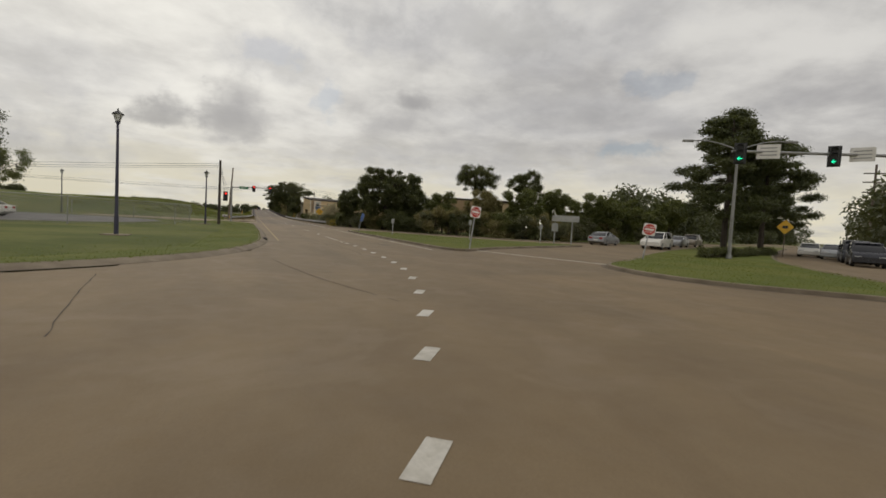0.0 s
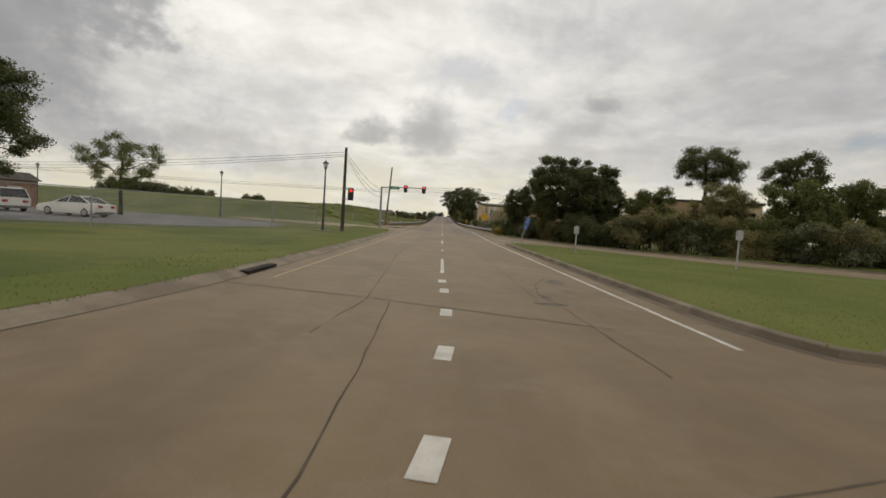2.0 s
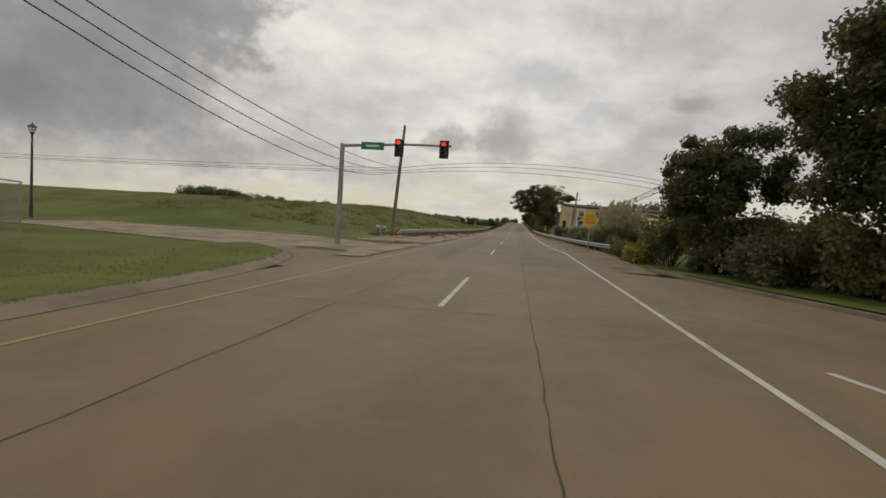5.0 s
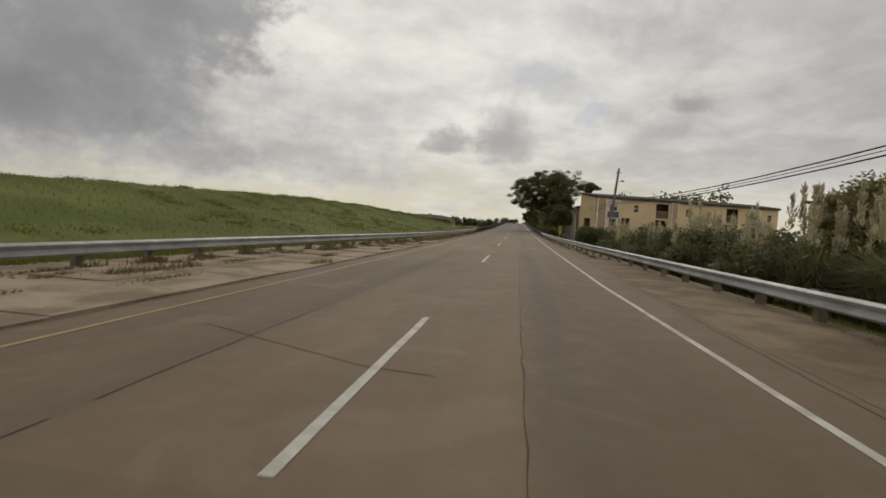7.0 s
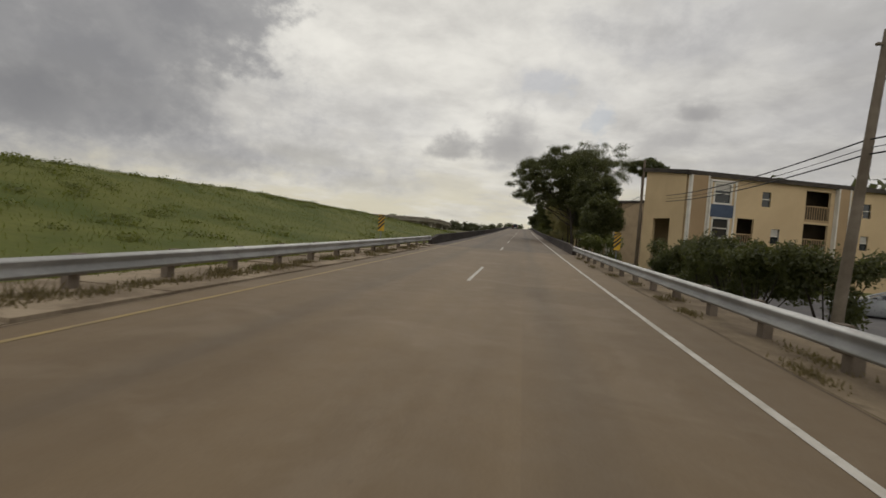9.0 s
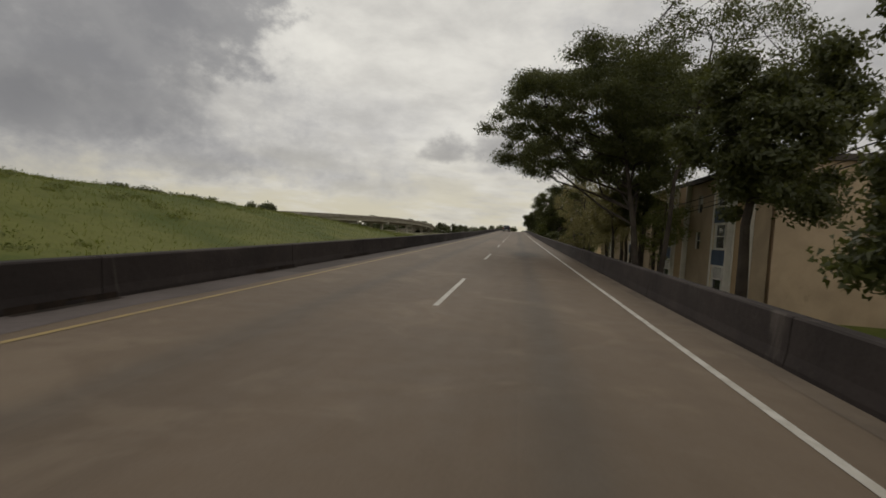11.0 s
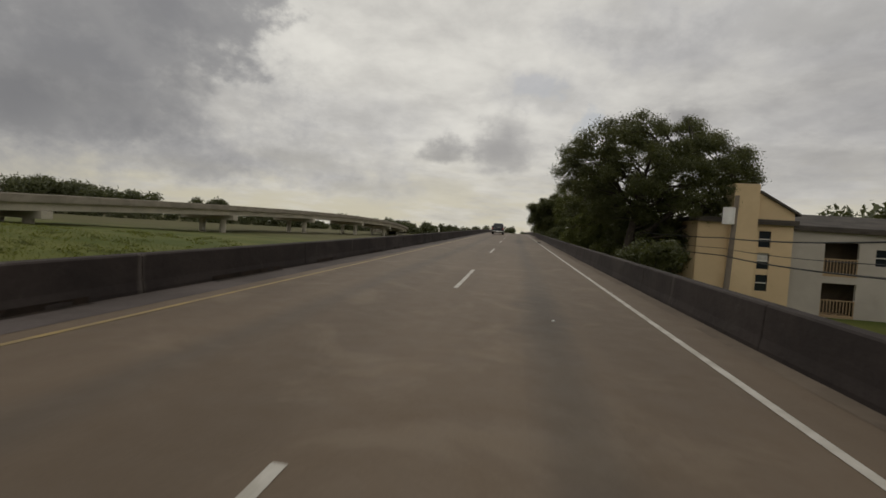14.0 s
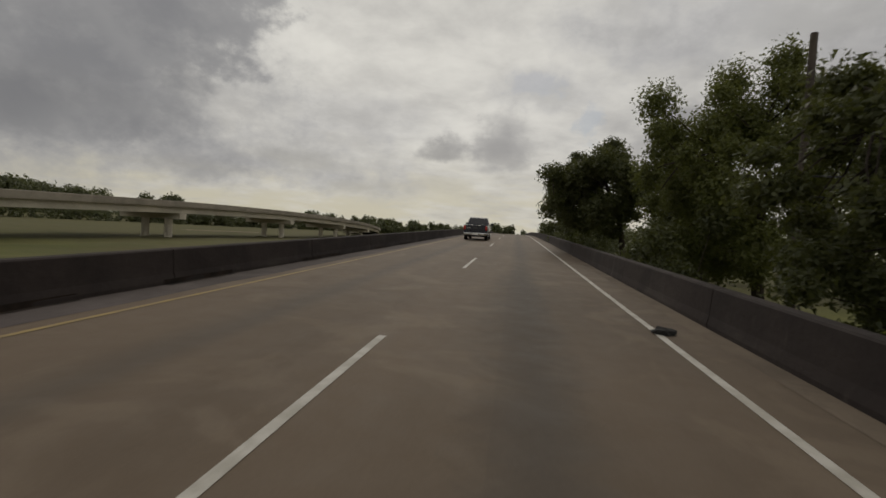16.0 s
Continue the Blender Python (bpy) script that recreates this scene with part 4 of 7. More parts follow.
def tree(x, y, h, spread, material, label, seed, low=0.3, n_clumps=22, count=6000, leaf=0.2, trunk=0.2, clump=0.3, flat=0.75, group="", z=None, shell=0.3, name="tree"):
    zb = G(x, y) if z is None else z
    return crowned(x, y, (x, y, zb + h * (low + 1) / 2), (spread, spread, h * (1 - low) / 2), material, label, seed, n_clumps, count, leaf, trunk, clump, flat, shell, z, name, 0.2, group, 1.35)


def pine(x, y, h, spread, seed, count=5000, leaf=0.3, low=0.45, label="tall dark pine with layered boughs"):
    rng = np.random.default_rng(seed)
    z = max(G(x, y), -0.1)
    t = thing("pine_tree", pose(x, y, z), label, "tree")
    cs, rs = [], []
    for i in range(46):
        zz = h * (low + (0.97 - low) * (i + 0.5) / 46)
        k = (zz / h - low) / (1 - low)
        q = spread * (1.0 - 0.75 * k ** 1.6) * rng.uniform(0.3, 1.0)
        a = rng.uniform(0, 2 * math.pi)
        cs.append((math.cos(a) * q, math.sin(a) * q, zz))
        rs.append(spread * rng.uniform(0.14, 0.27))
    bm = B()
    limbs(bm, rng, (0, 0, 0), (0, 0, h * 0.95), 0.28, cs, 0.15)
    part("trunk", bm, M_BARK, t, smooth=True)
    soup("crown", leaves(rng, cs, rs, int(count * 3.2), leaf * 0.56, 0.45, 0.15), 3, M_PINE, t)
    return t


def bush(x, y, h, w, material, label, seed, count=1200, leaf=0.14, name="bush", group="", z=None):
    rng = np.random.default_rng(seed)
    z = (G(x, y) if z is None else z) - 0.05
    t = thing(name, pose(x, y, z), label, "bush", group)
    cs, rs = [], []
    for i in range(9):
        a, q = rng.uniform(0, 2 * math.pi), w * math.sqrt(rng.random()) * 0.75
        cs.append((math.cos(a) * q, math.sin(a) * q, h * rng.uniform(0.14, 0.78)))
        rs.append(min(w, h) * rng.uniform(0.28, 0.45))
    bm = B()
    for c in cs:
        tube(bm, (c[0] * 0.15, c[1] * 0.15, -0.1), c, 0.035, 0.01, n=5, caps=False)
    part("stem", bm, M_BARK, t)
    soup("foliage", leaves(rng, cs, rs, int(count * 1.3), leaf, 0.9, 0.35), 3, material, t)
    return t


# oaks and shrubs behind the slip road
tree(13.2, 40.5, 10.1, 5.1, M_OAK, "big dense dark green oak beside the slip road", 11, 0.1, 120, 46000, 0.11, 0.34, 0.18)
tree(9.6, 47.5, 7.0, 2.8, M_OAK, "smaller rounded dark oak beside the road", 12, 0.08, 40, 17000, 0.11, 0.2, 0.27)
tree(17.6, 43.5, 9.4, 3.6, M_OAK, "dense dark oak behind the shrubs", 13, 0.1, 60, 26000, 0.13, 0.26, 0.26)
tree(20.8, 36.0, 6.6, 3.4, M_OAK2, "leafy green tree filling the gap beside the oak", 54, 0.06, 40, 14000, 0.11, 0.16, 0.26)
tree(25.5, 32.5, 7.0, 3.8, M_SPARSE, "pale olive green tree behind the roadside shrubs", 45, 0.06, 50, 20000, 0.11, 0.2, 0.25)
crowned(26.6, 37.4, (26.6, 37.4, 8.6), (4.7, 4.0, 2.4), M_OAK, "tall open-crowned oak rising above the shrubs", 14, 54, 14000, 0.1, 0.3, 0.26)
tree(30.5, 29.5, 7.6, 3.8, M_OAK2, "leafy green tree among shrubs", 16, 0.06, 50, 20000, 0.11, 0.16, 0.25)
tree(36.5, 31.0, 8.2, 4.2, M_OAK2, "leafy green tree behind the roadside shrubs", 17, 0.06, 50, 20000, 0.12, 0.2, 0.25)
crowned(34.4, 35.5, (34.4, 35.5, 8.1), (3.2, 3.2, 2.4), M_OAK, "tall narrow tree rising above the shrubs", 15, 40, 10000, 0.11, 0.24, 0.29)
tree(44.0, 30.5, 8.0, 4.8, M_OAK2, "dark leafy tree at the end of the shrubs", 18, 0.06, 50, 18000, 0.13, 0.2, 0.26)
tree(51.0, 32.0, 7.2, 4.2, M_OAK2, "leafy roadside tree beyond the guide sign", 19, 0.06, 36, 12000, 0.15, 0.2, 0.28)
tree(60.0, 36.0, 6.4, 4.4, M_OAK2, "dark roadside tree beyond the guide sign", 46, 0.06, 30, 9000, 0.17, 0.2, 0.28)
tree(74.0, 44.0, 9.5, 5.0, M_OAK2, "open leafy tree beside the far street", 20, 0.3, 30, 7000, 0.2, 0.22)
shr = random.Random(2)
for i in range(60):
    t = i / 59
    p = Vector((8.6, 46.5, 0)).lerp(Vector((15.2, 29.5, 0)), t / 0.36) if t < 0.36 else Vector((15.2, 29.5, 0)).lerp(Vector((29, 21, 0)), (t - 0.36) / 0.3) if t < 0.66 else Vector((29, 21, 0)).lerp(Vector((52, 31, 0)), (t - 0.66) / 0.34)
    p += Vector((shr.uniform(-0.2, 1.6), shr.uniform(0.6, 2.6), 0))
    bush(p.x, p.y, shr.uniform(2.6, 4.3) * (0.72 if t < 0.3 else 1.0), shr.uniform(1.5, 2.3), shr.choice((M_OAK, M_OAK2, M_SCRUB, M_SPARSE)), shr.choice(("dense dark roadside shrub", "leafy green roadside shrub", "tangled overgrown roadside shrub")), 100 + i, 3000, 0.095, "shrub", "shrubs along the slip road")

# pines on the far island
for i, (x, y, h, s) in enumerate(((39, 5.0, 14.0, 5.2), (43, 8.0, 15.4, 5.8), (48, 12.0, 15.2, 5.6), (43, 4.0, 12.0, 5.4), (52, 10.0, 13.2, 5.8), (55, 12, 11.0, 5.6))):
    pine(x, y, h, s, 40 + i, 10000, 0.22, (0.25, 0.35, 0.3, 0.3, 0.3, 0.25)[i])
for i in range(16):
    p = Vector((21, -5.2, 0)).lerp(Vector((39, 3.0, 0)), i / 15) + Vector((1.6, -1.2, 0))
    bush(p.x, p.y, 0.75, 1.0, M_OAK, "low clipped dark hedge plant on the island", 60 + i, 800, 0.07, "hedge_plant", "island hedge", z=0.12)

# trees of the parking lot
crowned(-24.0, 12.3, (-24.3, 12.3, 5.4), (4.3, 4.0, 4.6), M_PINE, "large dark feathery tree beside the parking lot", 21, 90, 36000, 0.09, 0.3, 0.24, 0.5)
crowned(-29.7, 32.5, (-29.8, 32.5, 4.9), (4.3, 3.4, 2.9), M_OAK2, "young open-crowned tree in the parking lot", 22, 38, 9500, 0.085, 0.2, 0.22, 0.7, hollow=0.5)
tree(-62.0, 40.0, 6.5, 4.5, M_OAK, "dark tree at the end of the parking lot", 23, 0.1, 24, 6000, 0.18, 0.2)

# trees beside the bridge
crowned(7.9, 164.5, (6.0, 168.6, 9.6), (8.3, 7.6, 5.3), M_OAK, "large dark tree overhanging the bridge road", 24, 240, 86000, 0.095, 0.2, 0.16, 0.55)
crowned(9.8, 171.5, (9.9, 171.0, 10.6), (3.6, 3.8, 5.3), M_OAK2, "taller dark tree with feathery top beside the bridge", 25, 60, 17000, 0.1, 0.24, 0.24, 1.3)
crowned(8.5, 162.2, (9.9, 161.2, 9.9), (5.6, 5.0, 4.8), M_OAK, "open-crowned dark tree among others behind the barrier", 47, 84, 11000, 0.09, 0.15, 0.2, 0.55)
crowned(10.2, 168.4, (10.2, 168.4, 3.4), (1.9, 2.6, 2.9), M_OAK2, "leafy tree before the apartment wall", 58, 30, 2600, 0.095, 0.13, 0.27)
crowned(11.2, 173.2, (11.2, 173.4, 4.2), (2.0, 2.8, 3.4), M_SPARSE, "tangled olive tree before the apartment wall", 59, 30, 2600, 0.095, 0.13, 0.27)
crowned(9.2, 171.8, (9.2, 171.6, 4.9), (1.7, 1.9, 2.5), M_OAK, "narrow dark tree under the large one", 65, 36, 9000, 0.09, 0.11, 0.26)
crowned(10.4, 187.0, (10.4, 187.2, 3.8), (2.2, 2.8, 3.2), M_SPARSE, "olive leafy tree before the apartment wall", 61, 36, 2600, 0.08, 0.13, 0.24, 1.0)
crowned(10.6, 199.0, (10.6, 199.0, 3.6), (2.2, 2.6, 3.4), M_OAK2, "green leafy tree at the end of the apartment block", 62, 34, 2800, 0.085, 0.13, 0.25, 1.0)
crowned(11.4, 207.0, (11.2, 207.0, 2.6), (2.6, 3.0, 3.6), M_OAK2, "green tree behind the transformer pole", 63, 46, 7000, 0.095, 0.14, 0.26)
crowned(8.0, 171.0, (7.9, 172.5, 4.2), (1.9, 2.6, 2.3), M_SPARSE, "olive undergrowth tree beneath the large oak", 55, 30, 3600, 0.1, 0.14, 0.27)
crowned(8.4, 176.0, (8.4, 176.0, 3.6), (2.3, 3.6, 3.2), M_SPARSE, "olive green small tree under the large one", 52, 34, 3000, 0.075, 0.14, 0.27)
crowned(10.4, 178.5, (10.4, 178.5, 4.6), (2.6, 3.2, 3.4), M_SPARSE, "leafy tree crowded behind the barrier", 53, 34, 2800, 0.075, 0.16, 0.27)
crowned(8.4, 153.5, (8.7, 153.5, 5.6), (2.9, 3.0, 3.4), M_OAK, "dark leafy tree behind the bridge barrier", 26, 50, 22000, 0.11, 0.22, 0.26)
crowned(8.0, 144.8, (8.3, 144.8, 3.5), (2.4, 2.6, 2.9), M_OAK, "dark round tree where the barrier begins", 27, 44, 17000, 0.11, 0.2, 0.27)
crowned(13.6, 153.0, (13.6, 153.0, 9.7), (2.9, 2.6, 1.1), M_PINE, "small flat-topped pine behind the pole", 49, 22, 6000, 0.12, 0.16, 0.3, 0.5)
crowned(11.0, 183.0, (10.9, 183.0, 10.0), (4.6, 4.2, 3.9), M_SPARSE, "thin-leaved tree with bare twigs behind the barrier", 28, 130, 8000, 0.05, 0.17, 0.13, 1.0, 0.15)
crowned(8.8, 191.5, (8.4, 191.5, 6.1), (3.9, 3.4, 3.9), M_SPARSE, "olive-leaved tree behind the barrier", 29, 90, 11000, 0.075, 0.16, 0.19, 1.0, 0.15)
crowned(11.8, 194.0, (11.4, 194.0, 5.2), (3.0, 3.2, 3.0), M_SPARSE, "leafy tree before the apartment wall", 30, 50, 4000, 0.08, 0.15, 0.2, 1.0, 0.15)
crowned(8.2, 183.8, (8.4, 184.2, 3.6), (2.2, 2.8, 2.4), M_SPARSE, "thin leafy small tree behind the barrier", 31, 36, 3000, 0.075, 0.12, 0.22, 1.0, 0.15)
crowned(9.8, 201.5, (9.6, 202.0, 7.0), (4.0, 3.8, 4.0), M_SPARSE, "thin-crowned tree beside the transformer pole", 50, 130, 9500, 0.05, 0.15, 0.13, 1.0, 0.15)
crowned(8.6, 197.5, (8.9, 198.0, 2.4), (2.2, 3.2, 2.6), M_SPARSE, "thin small tree under the thin-crowned one", 51, 34, 3000, 0.09, 0.12, 0.28)
crowned(9.2, 234.0, (11.3, 236.0, 8.3), (8.0, 7.2, 5.0), M_OAK, "large dense round oak behind the bridge barrier", 32, 280, 96000, 0.09, 0.42, 0.15, 0.65, hollow=0.38)
crowned(12.0, 236.5, (11.6, 237.0, 3.0), (4.6, 4.4, 3.6), M_OAK, "dark understorey tree beneath the round oak", 56, 50, 14000, 0.11, 0.2, 0.26)
crowned(16.8, 238.5, (16.4, 238.0, 4.0), (3.0, 3.4, 3.6), M_OAK, "dark leafy tree beside the round oak", 57, 40, 9000, 0.11, 0.2, 0.26)
crowned(7.8, 241.0, (7.8, 241.0, 3.4), (2.6, 2.8, 2.8), M_OAK2, "dark dense tree behind the barrier", 33, 44, 11000, 0.11, 0.22, 0.27)
crowned(9.0, 248.4, (9.1, 248.4, 4.7), (3.7, 3.4, 4.2), M_OAK, "dark leafy tree before the tall pole", 48, 120, 36000, 0.085, 0.24, 0.17)
crowned(11.0, 259.0, (10.4, 259.0, 6.6), (5.3, 4.4, 4.5), M_OAK2, "tall leafy tree with feathery top", 34, 100, 56000, 0.095, 0.3, 0.19, 1.0)
crowned(8.2, 268.0, (6.2, 268.0, 6.7), (4.0, 4.2, 3.2), M_OAK, "dark round tree leaning over the road edge", 35, 70, 30000, 0.12, 0.28, 0.24)
tree(13.5, 272.0, 12.0, 5.4, M_OAK, "dark tree behind the others near the crest", 36, 0.08, 46, 15000, 0.15, 0.26, 0.27)
tree(8.2, 286.0, 9.6, 3.8, M_OAK, "dark small tree before the crest", 37, 0.1, 36, 12000, 0.14, 0.22)
tree(8.4, 304.0, 9.0, 4.0, M_OAK, "dark small tree past the crest", 38, 0.1, 30, 9000, 0.16, 0.22)
tree(8.8, 325.0, 9.0, 4.0, M_OAK, "dark small tree far past the crest", 39, 0.1, 24, 7000, 0.18, 0.22)
for i, (x, y, h, w, m) in enumerate(((7.4, 205.5, 3.4, 1.6, M_SPARSE), (7.0, 245.0, 3.4, 1.5, M_OAK2), (7.2, 221.0, 4.4, 1.7, M_OAK), (7.0, 256.0, 4.8, 1.9, M_OAK), (7.2, 279.0, 4.8, 2.0, M_OAK), (7.3, 136.5, 3.0, 1.6, M_OAK2), (7.2, 235.5, 3.0, 1.4, M_OAK2), (7.6, 263.5, 4.5, 1.8, M_OAK), (7.6, 295.0, 5.0, 2.0, M_OAK))):
    bush(x, y, h, w, m, "rank shrub growing up behind the barrier", 140 + i, 4500, 0.09)


# far woods
def far_woods(name, pts, h0, h1, seed, label, density=0.32, deep=14, leaf=0.8, each=100, most=60000):
    rng = np.random.default_rng(seed)
    cs, rs = [], []
    path = smooth_path([(*p, 0) for p in pts], 4.0)
    for p in path:
        for _ in range(int(4 * density * 2)):
            q = p + Vector((rng.uniform(-deep, deep), rng.uniform(-deep, deep), 0))
            top = rng.uniform(h0, h1) * (0.75 + 0.5 * noise.noise((q.x * 0.02, q.y * 0.02, seed)))
            for k in range(3):
                cs.append((q.x + rng.uniform(-2, 2), q.y + rng.uniform(-2, 2), max(0.6, top * (0.25 + 0.3 * k))))
                rs.append(top * rng.uniform(0.22, 0.36))
    ob = soup(name, leaves(rng, cs, rs, min(most, each * len(cs)), leaf, 0.9, 0.4), 3, M_FAR)
    tagged(ob, label, "woods", kind="stuff")


far_woods("far_woods", [(-335, 470), (-300, 490), (-250, 480)], 18, 23, 1, "dark band of distant woods beyond the field", 0.75, 12, 1.0, 240, 50000)
far_woods("far_woods", [(-200, 480), (-190, 484)], 19, 21, 7, "small dark clump of far trees beyond the field", 0.6, 6, 0.9, 400, 9000)
far_woods("far_woods", [(-165, 290), (-140, 350), (-118, 410), (-96, 462), (-62, 520)], 5.0, 6.8, 8, "low dark trees beyond the overpass", 0.5, 5, 0.5, 110, 40000)
far_woods("far_woods", [(-100, 480), (-60, 540), (0, 600), (80, 640), (200, 600)], 8, 11, 2, "distant tree line on the horizon")
far_woods("far_woods", [(70, 48), (100, 66), (150, 90), (230, 120)], 8, 13, 3, "trees and gardens along the far street", 0.4, 7, 0.48, 260, 60000)
far_woods("far_woods", [(60, -6), (90, 8), (130, 30), (200, 60)], 7, 12, 4, "roadside trees past the far island", 0.4, 7, 0.45, 320, 60000)
far_woods("far_woods", [(-420, 150), (-300, 60), (-200, 30), (-120, 40)], 7, 11, 5, "distant trees behind the parking lot", 0.25, 10, 0.9)
far_woods("far_woods", [(30, 160), (42, 190), (48, 220), (40, 260), (30, 320), (28, 400)], 9, 13, 6, "trees behind the apartment blocks", 0.3, 6, 0.5)


# ---------------------------------------------------------------- posts, lamps and signals
def lantern_lamp(x, y, h, label, group="lantern lamp posts"):
    z = G(x, y) - 0.02
    t = thing("lamp_post", pose(x, y, z), label, "lamp post", group)
    bm = B()
    box(bm, -0.55, 0.55, -0.55, 0.55, -0.15, 0.07, 0.02)
    part("footing", bm, M_GUTTER, t, "pale concrete footing")
    bm = B()
    tube(bm, (0, 0, 0.05), (0, 0, 0.95), 0.105, 0.10, 12)
    tube(bm, (0, 0, 0.95), (0, 0, h - 0.55), 0.085, 0.055, 12)
    tube(bm, (0, 0, h - 0.62), (0, 0, h - 0.5), 0.09, 0.12, 12)
    part("pole", bm, M_LAMPBLUE, t, smooth=True)
    bm = B()
    tube(bm, (0, 0, h - 0.5), (0, 0, h - 0.18), 0.11, 0.21, 8)
    part("lantern", bm, M_LAMPGLASS, t, "milky glass lantern")
    bm = B()
    tube(bm, (0, 0, h - 0.18), (0, 0, h - 0.13), 0.27, 0.25, 8)
    tube(bm, (0, 0, h - 0.13), (0, 0, h), 0.25, 0.06, 8)
    tube(bm, (0, 0, h), (0, 0, h + 0.12), 0.05, 0.02, 8)
    for i in range(4):
        a = math.pi / 4 + i * math.pi / 2
        tube(bm, (0.115 * math.cos(a), 0.115 * math.sin(a), h - 0.5), (0.215 * math.cos(a), 0.215 * math.sin(a), h - 0.16), 0.012, n=5)
    part("cap", bm, M_BLACKMETAL, t)
    return t


lantern_lamp(-11.2, -0.9, 6.05, "dark blue lantern lamp post on a concrete footing")
lantern_lamp(-9.55, 26.5, 5.5, "dark lantern lamp post beside the parking lot fence")
lantern_lamp(-29.2, 51.0, 5.9, "dark lantern lamp post at the far end of the lot")
lantern_lamp(-54.0, 52.0, 5.4, "distant dark lantern lamp post before the bank")


def signal_head(parent, m, lit, glow, arrow=False):
    """A three-lamp signal that faces local -y."""
    bm = B()
    box(bm, -0.17, 0.17, -0.1, 0.1, -0.52, 0.52, 0.03)
    for k in (-1, 0, 1):
        z = 0.34 * k
        r = bmesh.ops.create_cone(bm, cap_ends=False, segments=16, radius1=0.15, radius2=0.14, depth=0.24, matrix=Matrix.Translation((0, -0.2, z)) @ Matrix.Rotation(math.pi / 2, 4, "X"))
        bmesh.ops.delete(bm, geom=[v for v in r["verts"] if v.co.z < z - 0.09], context="VERTS")
    box(bm, -0.26, 0.26, 0.1, 0.115, -0.62, 0.62)
    head = part("signal_head", bm, M_BLACKMETAL, parent, "black three-lamp signal head")
    head.matrix_local = m
    for k in (1, 0, -1):
        bm = B()
        if k == lit and arrow:
            box(bm, -0.1, 0.11, -0.135, -0.125, -0.013, 0.013)
            for s in (-1, 1):
                box(bm, 0.0, 0.14, -0.135, -0.125, -0.013, 0.013, m=Matrix.Translation((-0.09, 0, 0)) @ Matrix.Rotation(s * 0.75, 4, "Y"))
            bmesh.ops.translate(bm, verts=bm.verts, vec=(0, 0, 0.34 * k))
        else:
            tube(bm, (0, -0.135, 0.34 * k), (0, -0.1, 0.34 * k), 0.125, n=18)
        part("lens", bm, glow if k == lit else M_BLACKMETAL, head)


def wood_pole(name, x, y, h, label, r=0.15, tilt=(0, 0), material=None, zbase=None):
    z = (G(x, y) if zbase is None else zbase) - 0.03
    t = thing(name, pose(x, y, z), label, "utility pole")
    bm = B()
    n = 8
    tube_path(bm, [(tilt[0] * h * i / n, tilt[1] * h * i / n, h * i / n - (0.4 if i == 0 else 0)) for i in range(n + 1)], [r * (1 - 0.35 * i / n) for i in range(n + 1)], 12)
    part("shaft", bm, material or M_TIMBER, t, smooth=True)
    return t


p = wood_pole("utility_pole", -8.4, 28.4, 6.95, "dark wooden pole carrying a red traffic signal", 0.16, material=M_TIMBER_DARK)
for z in (3.55, 2.72):
    bm = B()
    tube(bm, (0, 0, z), (0.55, -0.25, z), 0.025, n=8)
    tube(bm, (0, 0, z - 0.05), (0, 0, z + 0.05), 0.185, n=14)
    part("bracket", bm, M_STEEL_POST, p)
signal_head(p, Matrix.Translation((0.62, -0.28, 3.12)) @ Matrix.Rotation(radians(12), 4, "Z") @ Matrix.Diagonal((0.9, 0.9, 0.82, 1)), 1, M_RED_GLOW)

# mast arm with two signals over the road
mast = thing("signal_mast", pose(-8.0, 49.0, G(-8.0, 49.0)), "galvanised mast arm with two red traffic signals", "traffic signal")
bm = B()
tube(bm, (0, 0, -0.2), (0, 0, 0.06), 0.3, n=16)
tube(bm, (0, 0, 0), (0, 0, 5.25), 0.15, 0.115, 14)
part("pole", bm, M_STEEL_POST, mast, smooth=True)
bm = B()
for i, (a, b) in enumerate(((0, 1.6), (1.6, 3.4), (3.4, 5.7))):
    za, zb = 5.15 + 0.05 * a, 5.15 + 0.05 * b
    if i == 2:
        zb = za - 0.0
    tube(bm, (a, 0, za), (b, 0, zb), 0.085 - 0.012 * i, 0.073 - 0.012 * i, 12)
part("arm", bm, M_STEEL_POST, mast, smooth=True)
bm = B()
box(bm, 1.05, 2.25, -0.12, -0.1, 4.98, 5.36, 0.0)
sg = part("street_sign", bm, M_SIGN_GREEN, mast, "green street name sign")
bm = B()
box(bm, 1.3, 2.0, -0.126, -0.122, 5.13, 5.21)
part("lettering", bm, M_SIGN_WHITE, sg, "unreadable white lettering")
for x in (3.05, 5.35):
    signal_head(mast, Matrix.Translation((x, -0.22, 5.12)) @ Matrix.Diagonal((0.9, 0.9, 0.72, 1)), 1, M_RED_GLOW)

